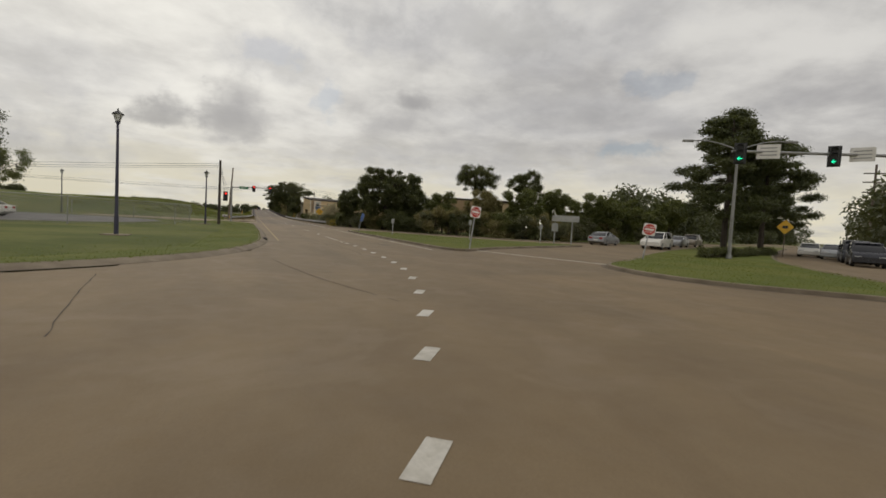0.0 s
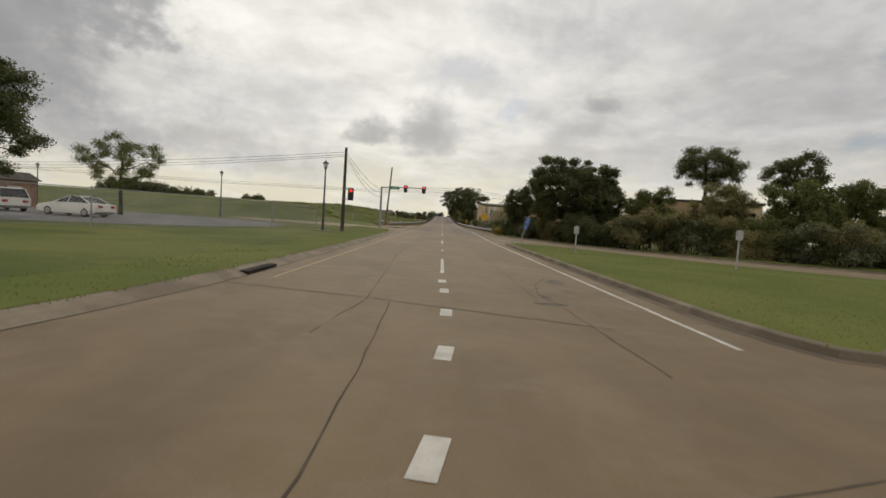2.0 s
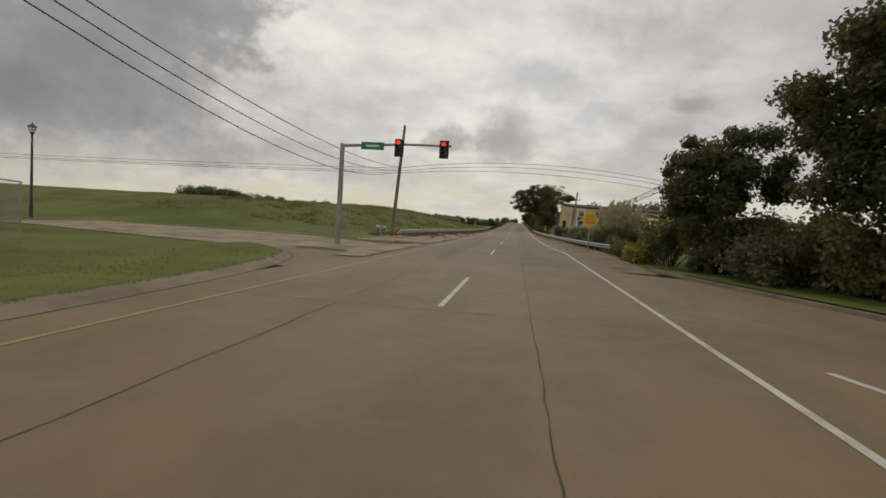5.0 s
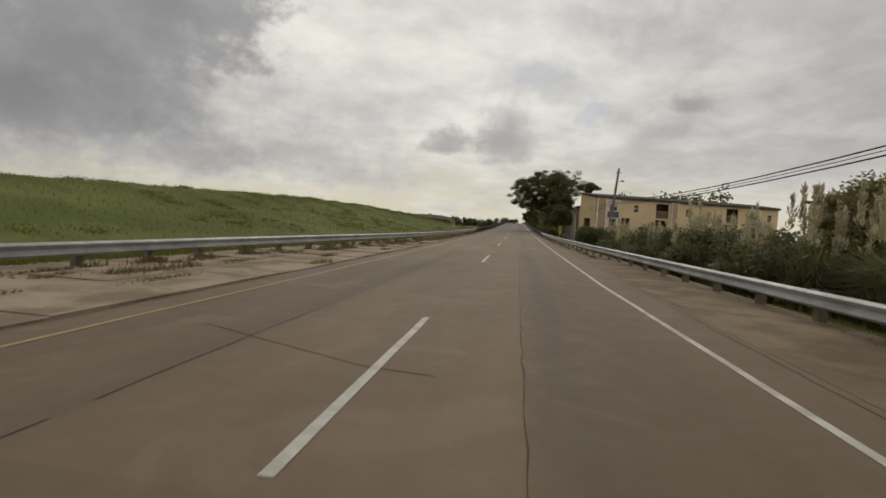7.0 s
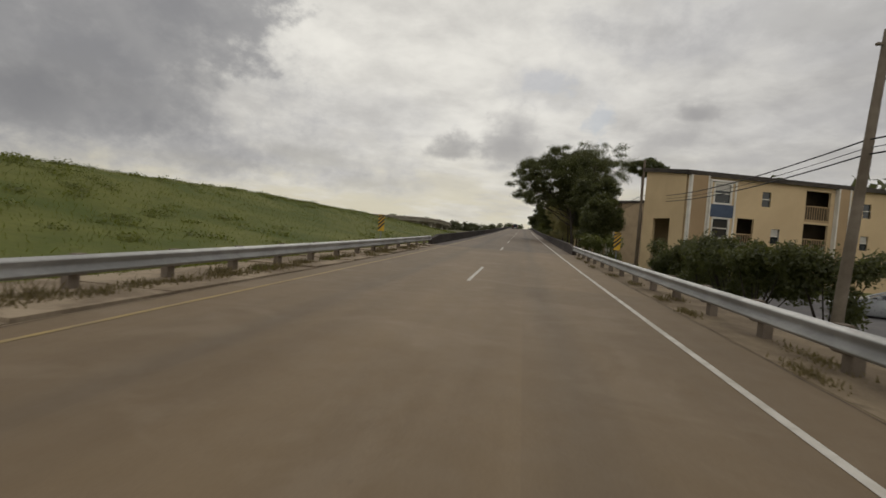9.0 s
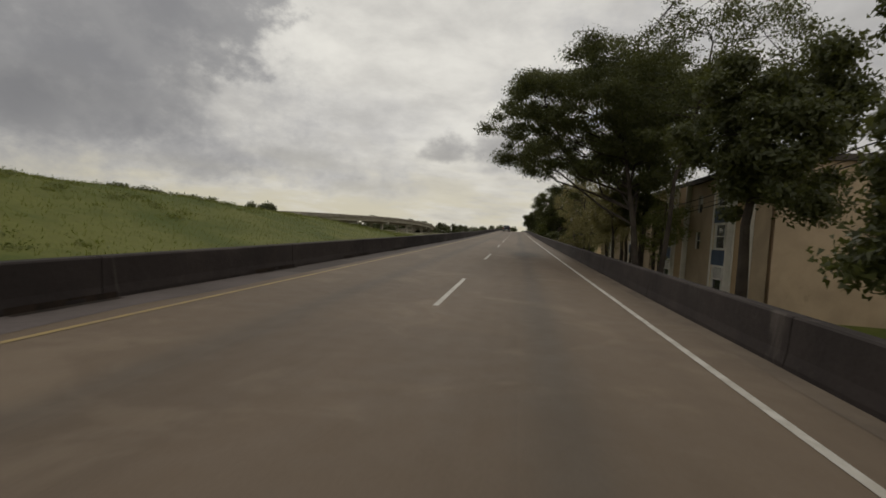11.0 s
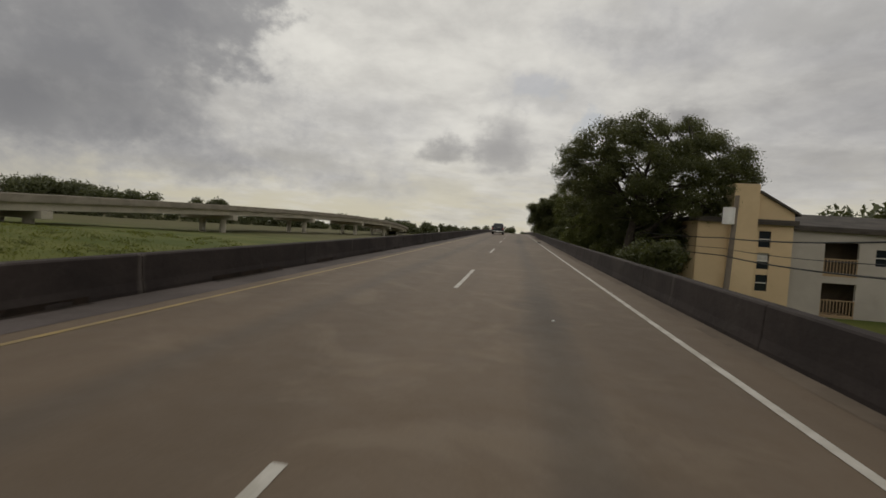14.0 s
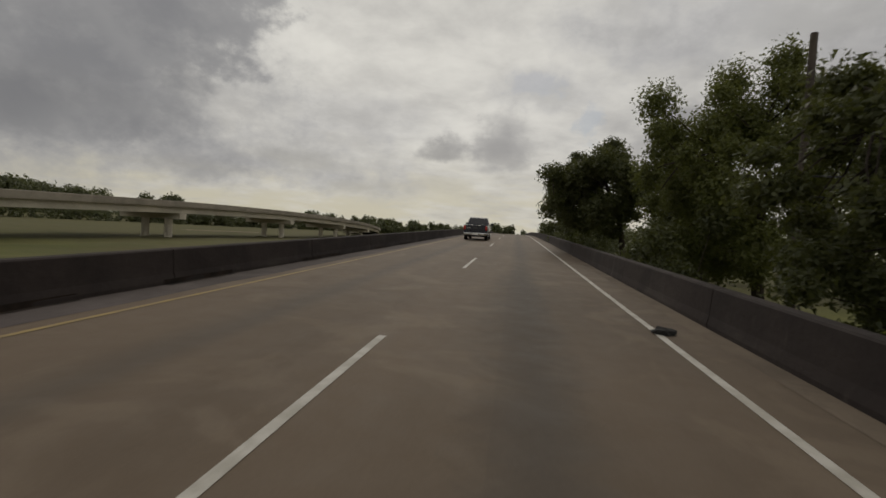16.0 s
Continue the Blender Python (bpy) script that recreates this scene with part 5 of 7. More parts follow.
# the signal mast and street lamp on the far island
lamp = thing("street_lamp", pose(24.6, -6.4, 0.12), "grey steel street lamp with twin arms on the island", "street lamp")
bm = B()
tube(bm, (0, 0, -0.2), (0, 0, 7.4), 0.12, 0.07, 12)
tube(bm, (0, 0, -0.1), (0, 0, 0.25), 0.2, 0.16, 12)
part("pole", bm, M_STEEL_POST, lamp, smooth=True)
for s in (-1, 1):
    bm = B()
    pts = [Vector((0.8 * s * t * 2.9, -0.55 * s * t * 2.9, 7.2 + 1.1 * math.sin(t * 1.9) * 0.55)) for t in np.linspace(0, 1, 8)]
    cable(bm, pts, 0.045)
    arm = part("arm", bm, M_STEEL_POST, lamp)
    bm = B()
    e = pts[-1]
    box(bm, -0.35, 0.35, -0.13, 0.13, -0.07, 0.07, 0.04, m=Matrix.Translation(e + Vector((0.22 * s, -0.15 * s, 0))) @ Matrix.Rotation(math.atan2(-0.55, 0.8), 4, "Z"))
    part("lamp_head", bm, M_STEEL_POST, arm)
# its pole stands past the street; the arm reaches in over the lanes
gm = thing("signal_mast", pose(34.0, -22.2, 0.0), "long mast arm with two lit green turn arrows", "traffic signal")
bm = B()
tube(bm, (0, 0, -0.2), (0, 0, 6.2), 0.17, 0.13, 14)
part("pole", bm, M_STEEL_POST, gm, smooth=True)
ARM_END = Vector((13.9 - 34.0, -14.1 + 22.2, 5.2))
bm = B()
tube(bm, (0, 0, 5.7), ARM_END, 0.1, 0.055, 12)
part("arm", bm, M_STEEL_POST, gm, smooth=True)
for k, (f, lit) in enumerate(((0.985, -1), (0.80, -1))):
    c = Vector((0, 0, 5.7)).lerp(ARM_END, f)
    face = math.atan2(*(Vector((-5.0, -28.4)) - Vector((34 + c.x, -22.2 + c.y))).normalized().yx) + math.pi / 2
    signal_head(gm, Matrix.Translation(c + Vector((-0.1, -0.1, -0.1))) @ Matrix.Rotation(face, 4, "Z") @ Matrix.Diagonal((0.9, 0.9, 0.72, 1)), lit, M_GREEN_GLOW, True)
    c2 = Vector((0, 0, 5.7)).lerp(ARM_END, f - 0.055)
    bm = B()
    box(bm, -0.42, 0.42, -0.02, 0.0, -0.3, 0.3)
    sg = part("lane_sign", bm, M_SIGN_WHITE, gm, "white lane control sign")
    sg.matrix_local = Matrix.Translation(c2 + Vector((-0.1, -0.1, 0))) @ Matrix.Rotation(face, 4, "Z")
    for z in (0.15, 0.0, -0.15):
        bm = B()
        box(bm, -0.3, 0.3, -0.026, -0.023, z - 0.022, z + 0.022)
        part("lettering", bm, M_STEEL_POST, sg)


# ---------------------------------------------------------------- signs
def text_mesh(body, size, material, parent, m, label):
    cu = bpy.data.curves.new("lettering", "FONT")
    cu.body, cu.size, cu.align_x, cu.align_y, cu.extrude = body, size, "CENTER", "CENTER", 0.002
    tmp = bpy.data.objects.new("lettering", cu)
    me = bpy.data.meshes.new_from_object(tmp)
    bpy.data.objects.remove(tmp)
    me.materials.clear()
    me.materials.append(material)
    ob = new("lettering", me)
    ob.parent = parent
    ob.matrix_local = m
    return tagged(ob, label)


def sign_post(x, y, h, label, category="sign", yaw=0.0, tilt=0.0, z=None, r=0.03, material=None, group="", square=False):
    z = (G(x, y) if z is None else z)
    t = thing("road_sign", pose(x, y, z) @ Matrix.Rotation(radians(yaw), 4, "Z") @ Matrix.Rotation(radians(tilt), 4, "Y"), label, category, group)
    bm = B()
    if square:
        box(bm, -0.04, 0.04, -0.04, 0.04, -0.25, h)
    else:
        box(bm, -0.035, 0.035, -0.012, -0.006, -0.25, h)
        box(bm, -0.035, -0.029, -0.012, 0.025, -0.25, h)
        box(bm, 0.029, 0.035, -0.012, 0.025, -0.25, h)
    part("post", bm, material or M_STEEL, t)
    return t


FACE = Matrix.Rotation(math.pi / 2, 4, "X")


def plate(parent, w, h, z, material, name="panel", label="", turn=0.0, y=-0.02, bevel=0.0):
    bm = B()
    box(bm, -w / 2, w / 2, -0.003, 0.0, -h / 2, h / 2)
    if bevel:
        bmesh.ops.bevel(bm, geom=[e for e in bm.edges if abs(e.verts[0].co.y - e.verts[1].co.y) > 1e-4], offset=bevel, segments=3, affect="EDGES")
    ob = part(name, bm, material, parent, label)
    ob.matrix_local = Matrix.Translation((0, y, z)) @ Matrix.Rotation(turn, 4, "Y")
    return ob


def no_entry(x, y, yaw, tilt, z, top):
    t = sign_post(x, y, top, "white square sign with red no-entry disc on a leaning post", yaw=yaw, tilt=tilt, z=z)
    pl = plate(t, 0.62, 0.62, top - 0.34, M_SIGN_WHITE, "panel", "white square panel", bevel=0.035)
    bm = B()
    tube(bm, (0, -0.008, 0), (0, -0.005, 0), 0.285, n=40)
    disc = part("disc", bm, M_SIGN_RED, pl, "red disc")
    bm = B()
    box(bm, -0.22, 0.22, -0.012, -0.009, -0.05, 0.05)
    part("bar", bm, M_SIGN_WHITE, pl, "white bar")
    text_mesh("DO NOT", 0.12, M_SIGN_WHITE, pl, Matrix.Translation((0, -0.011, 0.135)) @ FACE, "white words DO NOT")
    text_mesh("ENTER", 0.12, M_SIGN_WHITE, pl, Matrix.Translation((0, -0.011, -0.135)) @ FACE, "white word ENTER")
    return t


no_entry(6.18, -4.8, 3, 7, 0.12, 2.4)
no_entry(14.3, -9.2, -38, 8, 0.12, 1.95)

t = sign_post(4.98, 19.3, 1.95, "leaning blue route sign with pale symbol on a bent post", yaw=26, tilt=17, z=0.12, material=M_STEEL_POST)
pl = plate(t, 0.36, 0.50, 1.68, M_SIGN_BLUE, "panel", "weathered blue panel", turn=0.05)
bm = B()
for a in range(5):
    tube(bm, (0, -0.006, -0.05), (0.08 * math.cos(a * 1.257 + 0.3), -0.006, -0.05 + 0.08 * math.sin(a * 1.257 + 0.3)), 0.026, 0.016, 8)
part("symbol", bm, M_SIGN_GREY, pl, "worn pale swirl symbol")
bm = B()
box(bm, -0.13, 0.13, -0.009, -0.004, 0.16, 0.2)
part("lettering", bm, M_SIGN_GREY, pl, "unreadable pale lettering")
ar = plate(t, 0.30, 0.28, 1.27, M_SIGN_BLUE, "arrow_panel", "smaller blue panel", turn=-0.05)
bm = B()
box(bm, -0.09, 0.09, -0.009, -0.004, -0.02, 0.02)
part("arrow", bm, M_SIGN_GREY, ar, "pale arrow")

for x, y, h in ((7.4, 15.1, 1.5), (12.75, 9.2, 1.75), (18.75, 7.2, 1.7)):
    t = sign_post(x, y, h, "back of a small grey sign on a thin post", yaw=-25, z=0.12, group="small sign backs")
    plate(t, 0.28, 0.42, h - 0.23, M_SIGN_GREY, "panel", "bare aluminium sign back", y=-0.02)
pl = plan_face("sign_footing", [(7.1, 15.0), (7.55, 15.05), (7.6, 15.4), (7.15, 15.45)], 0.14, M_GUTTER)
tagged(pl, "small pale concrete pad in the turf", "footing", kind="structure")

t = sign_post(6.15, 59.4, 2.75, "yellow diamond warning sign on a steel post beside the road", yaw=0, z=RZ(59.4), square=True, material=M_STEEL_POST)
bm = B()
box(bm, -0.46, 0.46, -0.003, 0.0, -0.46, 0.46, m=Matrix.Rotation(math.pi / 4, 4, "Y"))
pl = part("panel", bm, M_SIGN_YELLOW, t, "yellow diamond panel")
pl.matrix_local = Matrix.Translation((0, -0.05, 2.3))
for i, words in enumerate(("BRIDGE", "MAY ICE", "IN COLD", "WEATHER")):
    text_mesh(words, 0.15, M_BLACKMETAL, pl, Matrix.Translation((0, -0.006, 0.22 - 0.15 * i)) @ FACE, "black words " + words)
t = sign_post(42.8, 1.6, 3.3, "orange-yellow diamond warning sign on the far street", yaw=-55, z=0.12, square=True, material=M_TIMBER)
pl = plate(t, 1.0, 1.0, 2.75, M_SIGN_YELLOW, "panel", "yellow diamond panel", turn=math.pi / 4, y=-0.05, bevel=0.05)
bm = B()
box(bm, -0.22, 0.22, -0.008, -0.005, -0.14, 0.14, m=Matrix.Rotation(-math.pi / 4, 4, "Y"))
part("symbol", bm, M_BLACKMETAL, pl, "black symbol")


def striped_marker(x, y, z, side, h=1.15, w=0.3, base=0.95):
    t = sign_post(x, y, base + h, "yellow and black striped hazard marker at the barrier end", "hazard marker", z=z, group="hazard markers", material=M_STEEL_POST)
    pl = plate(t, w, h, base + h / 2, M_SIGN_YELLOW, "panel", "yellow panel")
    k = 0
    zz = -h / 2 + 0.05
    while zz < h / 2 - 0.12:
        vs = []
        for a, b in ((-w / 2, 0), (w / 2, side * w), (w / 2, side * w + 0.16), (-w / 2, 0.16)):
            vs.append((a, -0.006, min(max(zz + b, -h / 2), h / 2)))
        mesh_ob("stripe", vs, [(0, 1, 2, 3)], M_BLACKMETAL, pl)
        zz += 0.27
    return t


striped_marker(-8.15, 130.5, G(-8.15, 130.5), 1, 1.1, 0.42, max(0.3, 1.1 - G(-8.15, 130.5)))
striped_marker(7.2, 130.5, G(7.2, 130.5), 1, 1.1, 0.42, max(0.3, 1.0 - G(7.2, 130.5)))
t = sign_post(-9.55, 62.0, 0.62, "white lawn sign with dark lower panel in the grass", "sign", yaw=-4, tilt=4, material=M_STEEL_POST)
pl = plate(t, 0.84, 0.42, 0.66, M_SIGN_WHITE, "panel", "white panel")
bm = B()
box(bm, -0.39, 0.39, -0.007, -0.004, -0.19, 0.06)
band = part("band", bm, M_BLACKMETAL, pl, "dark lower band")
for x0, x1, z0, z1, m in ((-0.22, 0.24, -0.12, -0.02, M_PURPLE), (-0.26, 0.28, 0.0, 0.03, M_SIGN_WHITE)):
    bm = B()
    box(bm, x0, x1, -0.011, -0.008, z0, z1)
    part("lettering", bm, m, band, "unreadable pale lettering")
bm = B()
box(bm, -0.25, 0.25, -0.007, -0.004, 0.10, 0.155)
part("lettering", bm, M_BLACKMETAL, pl, "unreadable dark lettering")

# low pipe gate at the foot of the bank
gate = thing("pipe_gate", pose(-16.5, 71.0, G(-16.5, 71.0)), "low galvanised pipe gate at the foot of the bank", "gate")
for x in (-1.8, 0.9):
    bm = B()
    tube(bm, (x, 0, -0.4), (x, 0, 0.95), 0.05, n=10)
    part("post", bm, M_STEEL_POST, gate, smooth=True)
for z in (0.85, 0.45):
    bm = B()
    tube(bm, (-1.8, 0, z), (2.4, 0, z), 0.02, n=8)
    part("rail", bm, M_TIMBER, gate, smooth=True)


# ---------------------------------------------------------------- guardrails and barriers
WBEAM = [(0.012, -0.158), (-0.015, -0.15), (-0.082, -0.112), (-0.088, -0.088), (0.0, -0.026), (0.0, 0.026), (-0.088, 0.088), (-0.082, 0.112), (-0.015, 0.15), (0.012, 0.158)]


def guardrail(pts, side, rail_h, label, spacing=1.9):
    root = thing("guardrail", pose(0, 0, 0), label, "guardrail")
    path = smooth_path([(x, y, RZ(y) + rail_h) for x, y in pts], 0.95)
    prof = [(side * o, u) for o, u in WBEAM]
    sweep("beam", path, prof, M_STEEL, root, smooth=True)
    post = B()
    box(post, -0.075, 0.075, -0.1, 0.1, -1.2, 0.08, 0.008)
    block = B()
    box(block, -0.07, 0.07, -0.09, 0.09, -0.18, 0.17, 0.008)
    first = None
    for i, p in enumerate(path[::2]):
        x = p.x + side * 0.22
        if first is None:
            a = part("post", post, M_TIMBER, root)
            b = part("spacer", block, M_TIMBER, root)
            first = (a, b)
        else:
            a, b = new("post", first[0].data), new("spacer", first[1].data)
            a.parent = b.parent = root
        a.location = (x, p.y, p.z)
        b.location = (p.x + side * 0.075, p.y, p.z)
    return root


guardrail([(-8.7, 64.6), (-8.4, 68), (-8.15, 72), (-7.9, 76), (-7.2, 83.5), (-6.4, 91), (-5.7, 101), (-5.25, 111), (-5.0, 122), (-4.85, 131.4)], -1, 0.44, "long galvanised guardrail on timber posts beside the bank")
guardrail([(8.0, 61), (7.4, 65.5), (6.95, 70), (6.5, 78), (6.05, 87), (5.65, 94), (5.3, 103), (5.0, 112), (4.82, 122), (4.72, 131.4)], 1, 0.44, "long galvanised guardrail on timber posts beside shrubs")
striped_marker(-8.72, 64.4, G(-8.72, 64.4), 1, 0.44, 0.3, 0.3)


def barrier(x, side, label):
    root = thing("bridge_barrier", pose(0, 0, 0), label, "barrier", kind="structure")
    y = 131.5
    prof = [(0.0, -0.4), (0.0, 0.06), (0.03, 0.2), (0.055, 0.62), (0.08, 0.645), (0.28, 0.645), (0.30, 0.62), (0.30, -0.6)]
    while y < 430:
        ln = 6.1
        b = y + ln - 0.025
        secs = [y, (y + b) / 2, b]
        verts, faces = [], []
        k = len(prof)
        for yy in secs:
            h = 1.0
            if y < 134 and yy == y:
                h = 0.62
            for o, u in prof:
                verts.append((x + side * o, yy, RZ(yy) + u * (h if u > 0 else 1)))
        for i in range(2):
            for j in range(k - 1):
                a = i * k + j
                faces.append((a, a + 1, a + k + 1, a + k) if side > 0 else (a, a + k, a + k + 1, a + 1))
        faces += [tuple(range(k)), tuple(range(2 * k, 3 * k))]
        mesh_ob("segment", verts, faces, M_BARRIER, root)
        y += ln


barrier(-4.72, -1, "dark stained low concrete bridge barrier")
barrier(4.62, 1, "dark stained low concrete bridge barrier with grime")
channel = ribbon("gutter", 131.5, 430, lambda y: -4.70, lambda y: -3.98 + rag(y * 0.7, 0.16), 0.0035, M_CHANNEL)
tagged(channel, "grey grimy gutter strip along the barrier foot", "gutter", kind="structure")
sr = random.Random(31)
y = 132.0
while y < 330:
    ln = sr.uniform(1.2, 3.4)
    slot = sweep("drain_slot", [(-4.665 + sr.uniform(-0.01, 0.01), y + ln * k / 6, RZ(y + ln * k / 6) + 0.006) for k in range(7)], [(-0.05, 0.09), (-0.05, 0.0), (0.05 + sr.uniform(0, 0.04), 0.0)], M_SLOT)
    tagged(slot, "dark open drain slot at the barrier foot", "drain", "barrier drain slots", "structure")
    y += ln + sr.uniform(1.6, 4.4)
sh = sweep("bridge_shoulder", [(4.35 + rag(y * 1.3, 0.09), y, RZ(y) + 0.0035) for y in np.arange(131.5, 430, 2)], [(-0.04, 0), (0.27, 0)], M_DUST)
tagged(sh, "pale dusty strip along the barrier foot", "shoulder", kind="structure")


# ---------------------------------------------------------------- fence of the parking lot
def fence():
    root = thing("chain_link_fence", pose(0, 0, 0), "grey chain-link fence with steel posts round the lot", "fence")
    path = smooth_path([(-45, 2.5, 0), (-30, 5.5, 0), (-20, 9.5, 0), (-14.6, 13.5, 0), (-12.2, 18, 0), (-11.3, 24, 0), (-11.2, 29.5, 0), (-13, 36, 0), (-19, 42, 0), (-30, 46.5, 0), (-50, 48, 0)], 2.9)
    base = [Vector((p.x, p.y, G(p.x, p.y))) for p in path]
    bm = B()
    tube(bm, (0, 0, -0.3), (0, 0, 1.95), 0.035, n=8)
    tube(bm, (0, 0, 1.95), (0, 0, 2.0), 0.045, 0.01, 8)
    first = part("post", bm, M_STEEL_POST, root)
    first.location = base[0]
    for p in base[3::3]:
        o = new("post", first.data)
        o.parent, o.location = root, p
    bm = B()
    cable(bm, [p + Vector((0, 0, 1.9)) for p in base], 0.022)
    part("top_rail", bm, M_STEEL_POST, root)
    vs = []
    up = Vector((0, 0, 1))
    w = 0.007
    for a, b in zip(base, base[1:]):
        d = b - a
        n = int(d.length / 0.16)
        for i in range(n):
            for s in (1, -1):
                c0, c1 = (i + (0 if s > 0 else 1)) / n, (i + (1 if s > 0 else 0)) / n
                # each wire zigzags upward between two columns
                for r in range(12):
                    u0, u1 = (c0, c1) if r % 2 == 0 else (c1, c0)
                    p0, p1 = a + d * u0 + up * (0.05 + 0.154 * r), a + d * u1 + up * (0.05 + 0.154 * (r + 1))
                    side = d.normalized() * w
                    vs += [p0 - side, p0 + side, p1 + side, p1 - side]
    soup("mesh", np.array([tuple(v) for v in vs]), 4, M_STEEL_POST, root)


fence()


# ---------------------------------------------------------------- buildings
def facade(root, name, length, z0, z1, openings, material, y=0.0, depth=0.18):
    """A wall with real openings; openings are (x0, x1, z0, z1)."""
    xs = sorted({0.0, length, *[v for o in openings for v in o[:2]]})
    zs = sorted({z0, z1, *[v for o in openings for v in o[2:4]]})
    verts, faces = [], []

    def quad(*p):
        n = len(verts)
        verts.extend(p)
        faces.append((n, n + 1, n + 2, n + 3))
    for a, b in zip(xs, xs[1:]):
        for c, d in zip(zs, zs[1:]):
            mx, mz = (a + b) / 2, (c + d) / 2
            if not any(o[0] < mx < o[1] and o[2] < mz < o[3] for o in openings):
                quad((a, y, c), (b, y, c), (b, y, d), (a, y, d))
                quad((b, y + depth, c), (a, y + depth, c), (a, y + depth, d), (b, y + depth, d))
    for a, b, c, d in [o[:4] for o in openings]:
        quad((a, y, c), (a, y + depth, c), (b, y + depth, c), (b, y, c))
        quad((a, y, d), (b, y, d), (b, y + depth, d), (a, y + depth, d))
        quad((a, y, c), (a, y, d), (a, y + depth, d), (a, y + depth, c))
        quad((b, y, c), (b, y + depth, c), (b, y + depth, d), (b, y, d))
    return mesh_ob(name, verts, faces, material, root)


def window(root, x0, x1, z0, z1, y=0.0, trim=0.09, blind=0.5):
    mz = (z0 + z1) / 2
    # one joined frame with two lights
    w = facade(root, "window", x1 - x0 + 2 * trim, z0 - trim, z1 + trim, [(trim, x1 - x0 + trim, z0, mz - 0.03), (trim, x1 - x0 + trim, mz + 0.03, z1)], M_TRIM, y - 0.05, 0.10)
    w.location.x = x0 - trim
    tagged(w, "white framed sash window")
    x0, x1 = trim, x1 - x0 + trim
    for c, d in ((z0, mz - 0.03), (mz + 0.03, z1)):
        bm = B()
        box(bm, x0, x1, y + 0.055, y + 0.06, c, d)
        part("pane", bm, M_GLASS, w)
    if blind:
        bm = B()
        box(bm, x0 + 0.04, x1 - 0.04, y + 0.045, y + 0.052, z1 - (z1 - z0) * blind, z1 - 0.02)
        part("blind", bm, M_BLIND, w, "pale blind")


def shell(root, length, depth, z0, z1, material, y=0.18, rise=0.0, left=()):
    """Back and side walls behind a facade; the side walls rise towards the back with the roof."""
    bm = B()
    box(bm, 0, length, depth - 0.2, depth, z0, z1 + rise - 0.01)
    part("wall", bm, material, root)
    for side in (0, 1):
        w = facade(root, "wall", depth - 0.2 - y, z0, z1, left if side == 0 else [], material, 0.0, 0.2)
        w.matrix_local = Matrix.Translation((0, depth - 0.2, 0)) @ Matrix.Rotation(-math.pi / 2, 4, "Z") if side == 0 else Matrix.Translation((length, y, 0)) @ Matrix.Rotation(math.pi / 2, 4, "Z")
        if rise:
            x0 = 0.0 if side == 0 else length - 0.2
            vs = [(x, yy, zz) for x in (x0, x0 + 0.2) for yy, zz in ((y, z1), (depth - 0.2, z1), (depth - 0.2, z1 + rise * (1 - 0.2 / depth)), (y, z1 + rise * y / depth))]
            mesh_ob("gable", vs, [(0, 1, 2, 3), (7, 6, 5, 4), (0, 4, 5, 1), (1, 5, 6, 2), (2, 6, 7, 3), (3, 7, 4, 0)], material, root)
    # wall behind the openings; the shade of the recesses is in its dark colour
    bm = B()
    box(bm, 0.21, length - 0.21, y + 1.5, y + 1.55, z0, z1 - 0.05)
    part("inner_wall", bm, M_DARKIN, root, "dark back wall with the recess shade put into its colour")


def roof_slab(root, length, depth, z, rise, over=0.22):
    verts = [(-over, -over, z), (length + over, -over, z), (length + over, depth + over, z + rise), (-over, depth + over, z + rise)]
    verts += [(x, y, zz + 0.3) for x, y, zz in verts]
    mesh_ob("roof", verts, [(0, 3, 2, 1), (4, 5, 6, 7), (0, 1, 5, 4), (1, 2, 6, 5), (2, 3, 7, 6), (3, 0, 4, 7)], M_ROOF, root)


def bay(root, x, z_floors, y=-0.45, w=1.9):
    """A projecting window bay: windows above each other with slate panels between."""
    top, bot = z_floors[-1] + 2.25, z_floors[0] - 0.1
    bm = B()
    box(bm, x - w / 2 - 0.12, x - w / 2, y, 0.0, bot, top)
    box(bm, x + w / 2, x + w / 2 + 0.12, y, 0.0, bot, top)
    box(bm, x - w / 2, x + w / 2, y, 0.0, top - 0.14, top)
    b = part("bay", bm, M_TRIM, root, "white-trimmed window bay")
    for i, f in enumerate(z_floors):
        za, zb = f + 0.62, f + 1.95
        window(root, x - w / 2 + 0.32, x + w / 2 - 0.32, za, zb, y + 0.1, 0.12, (0.5, 0.0, 0.35)[i % 3])
        bm = B()
        box(bm, x - w / 2, x + w / 2, y + 0.06, y + 0.1, (bot if i == 0 else z_floors[i - 1] + 2.08), za - 0.13)
        part("panel", bm, M_BLUEPANEL, b, "slate blue panel")
        for a, c in ((x - w / 2, x - w / 2 + 0.19), (x + w / 2 - 0.19, x + w / 2)):
            bm = B()
            box(bm, a, c, y + 0.08, y + 0.12, za - 0.12, zb + 0.12)
            part("side_panel", bm, M_STUCCO, b)


def balcony(root, x0, x1, f, y=0.0):
    bm = B()
    box(bm, x0, x1, y - 0.02, y + 1.4, f - 0.18, f)
    bal = part("balcony", bm, M_STUCCO2, root, "recessed balcony")
    bm = B()
    box(bm, x0, x1, y, y + 0.05, f + 0.95, f + 1.03)
    part("top_rail", bm, M_STUCCO2, bal)
    n = int((x1 - x0) / 0.2)
    for i in range(n + 1):
        bm = B()
        xx = x0 + 0.04 + (x1 - x0 - 0.08) * i / n
        box(bm, xx - 0.025, xx + 0.025, y + 0.01, y + 0.04, f, f + 0.95)
        part("baluster", bm, M_STUCCO2, bal)


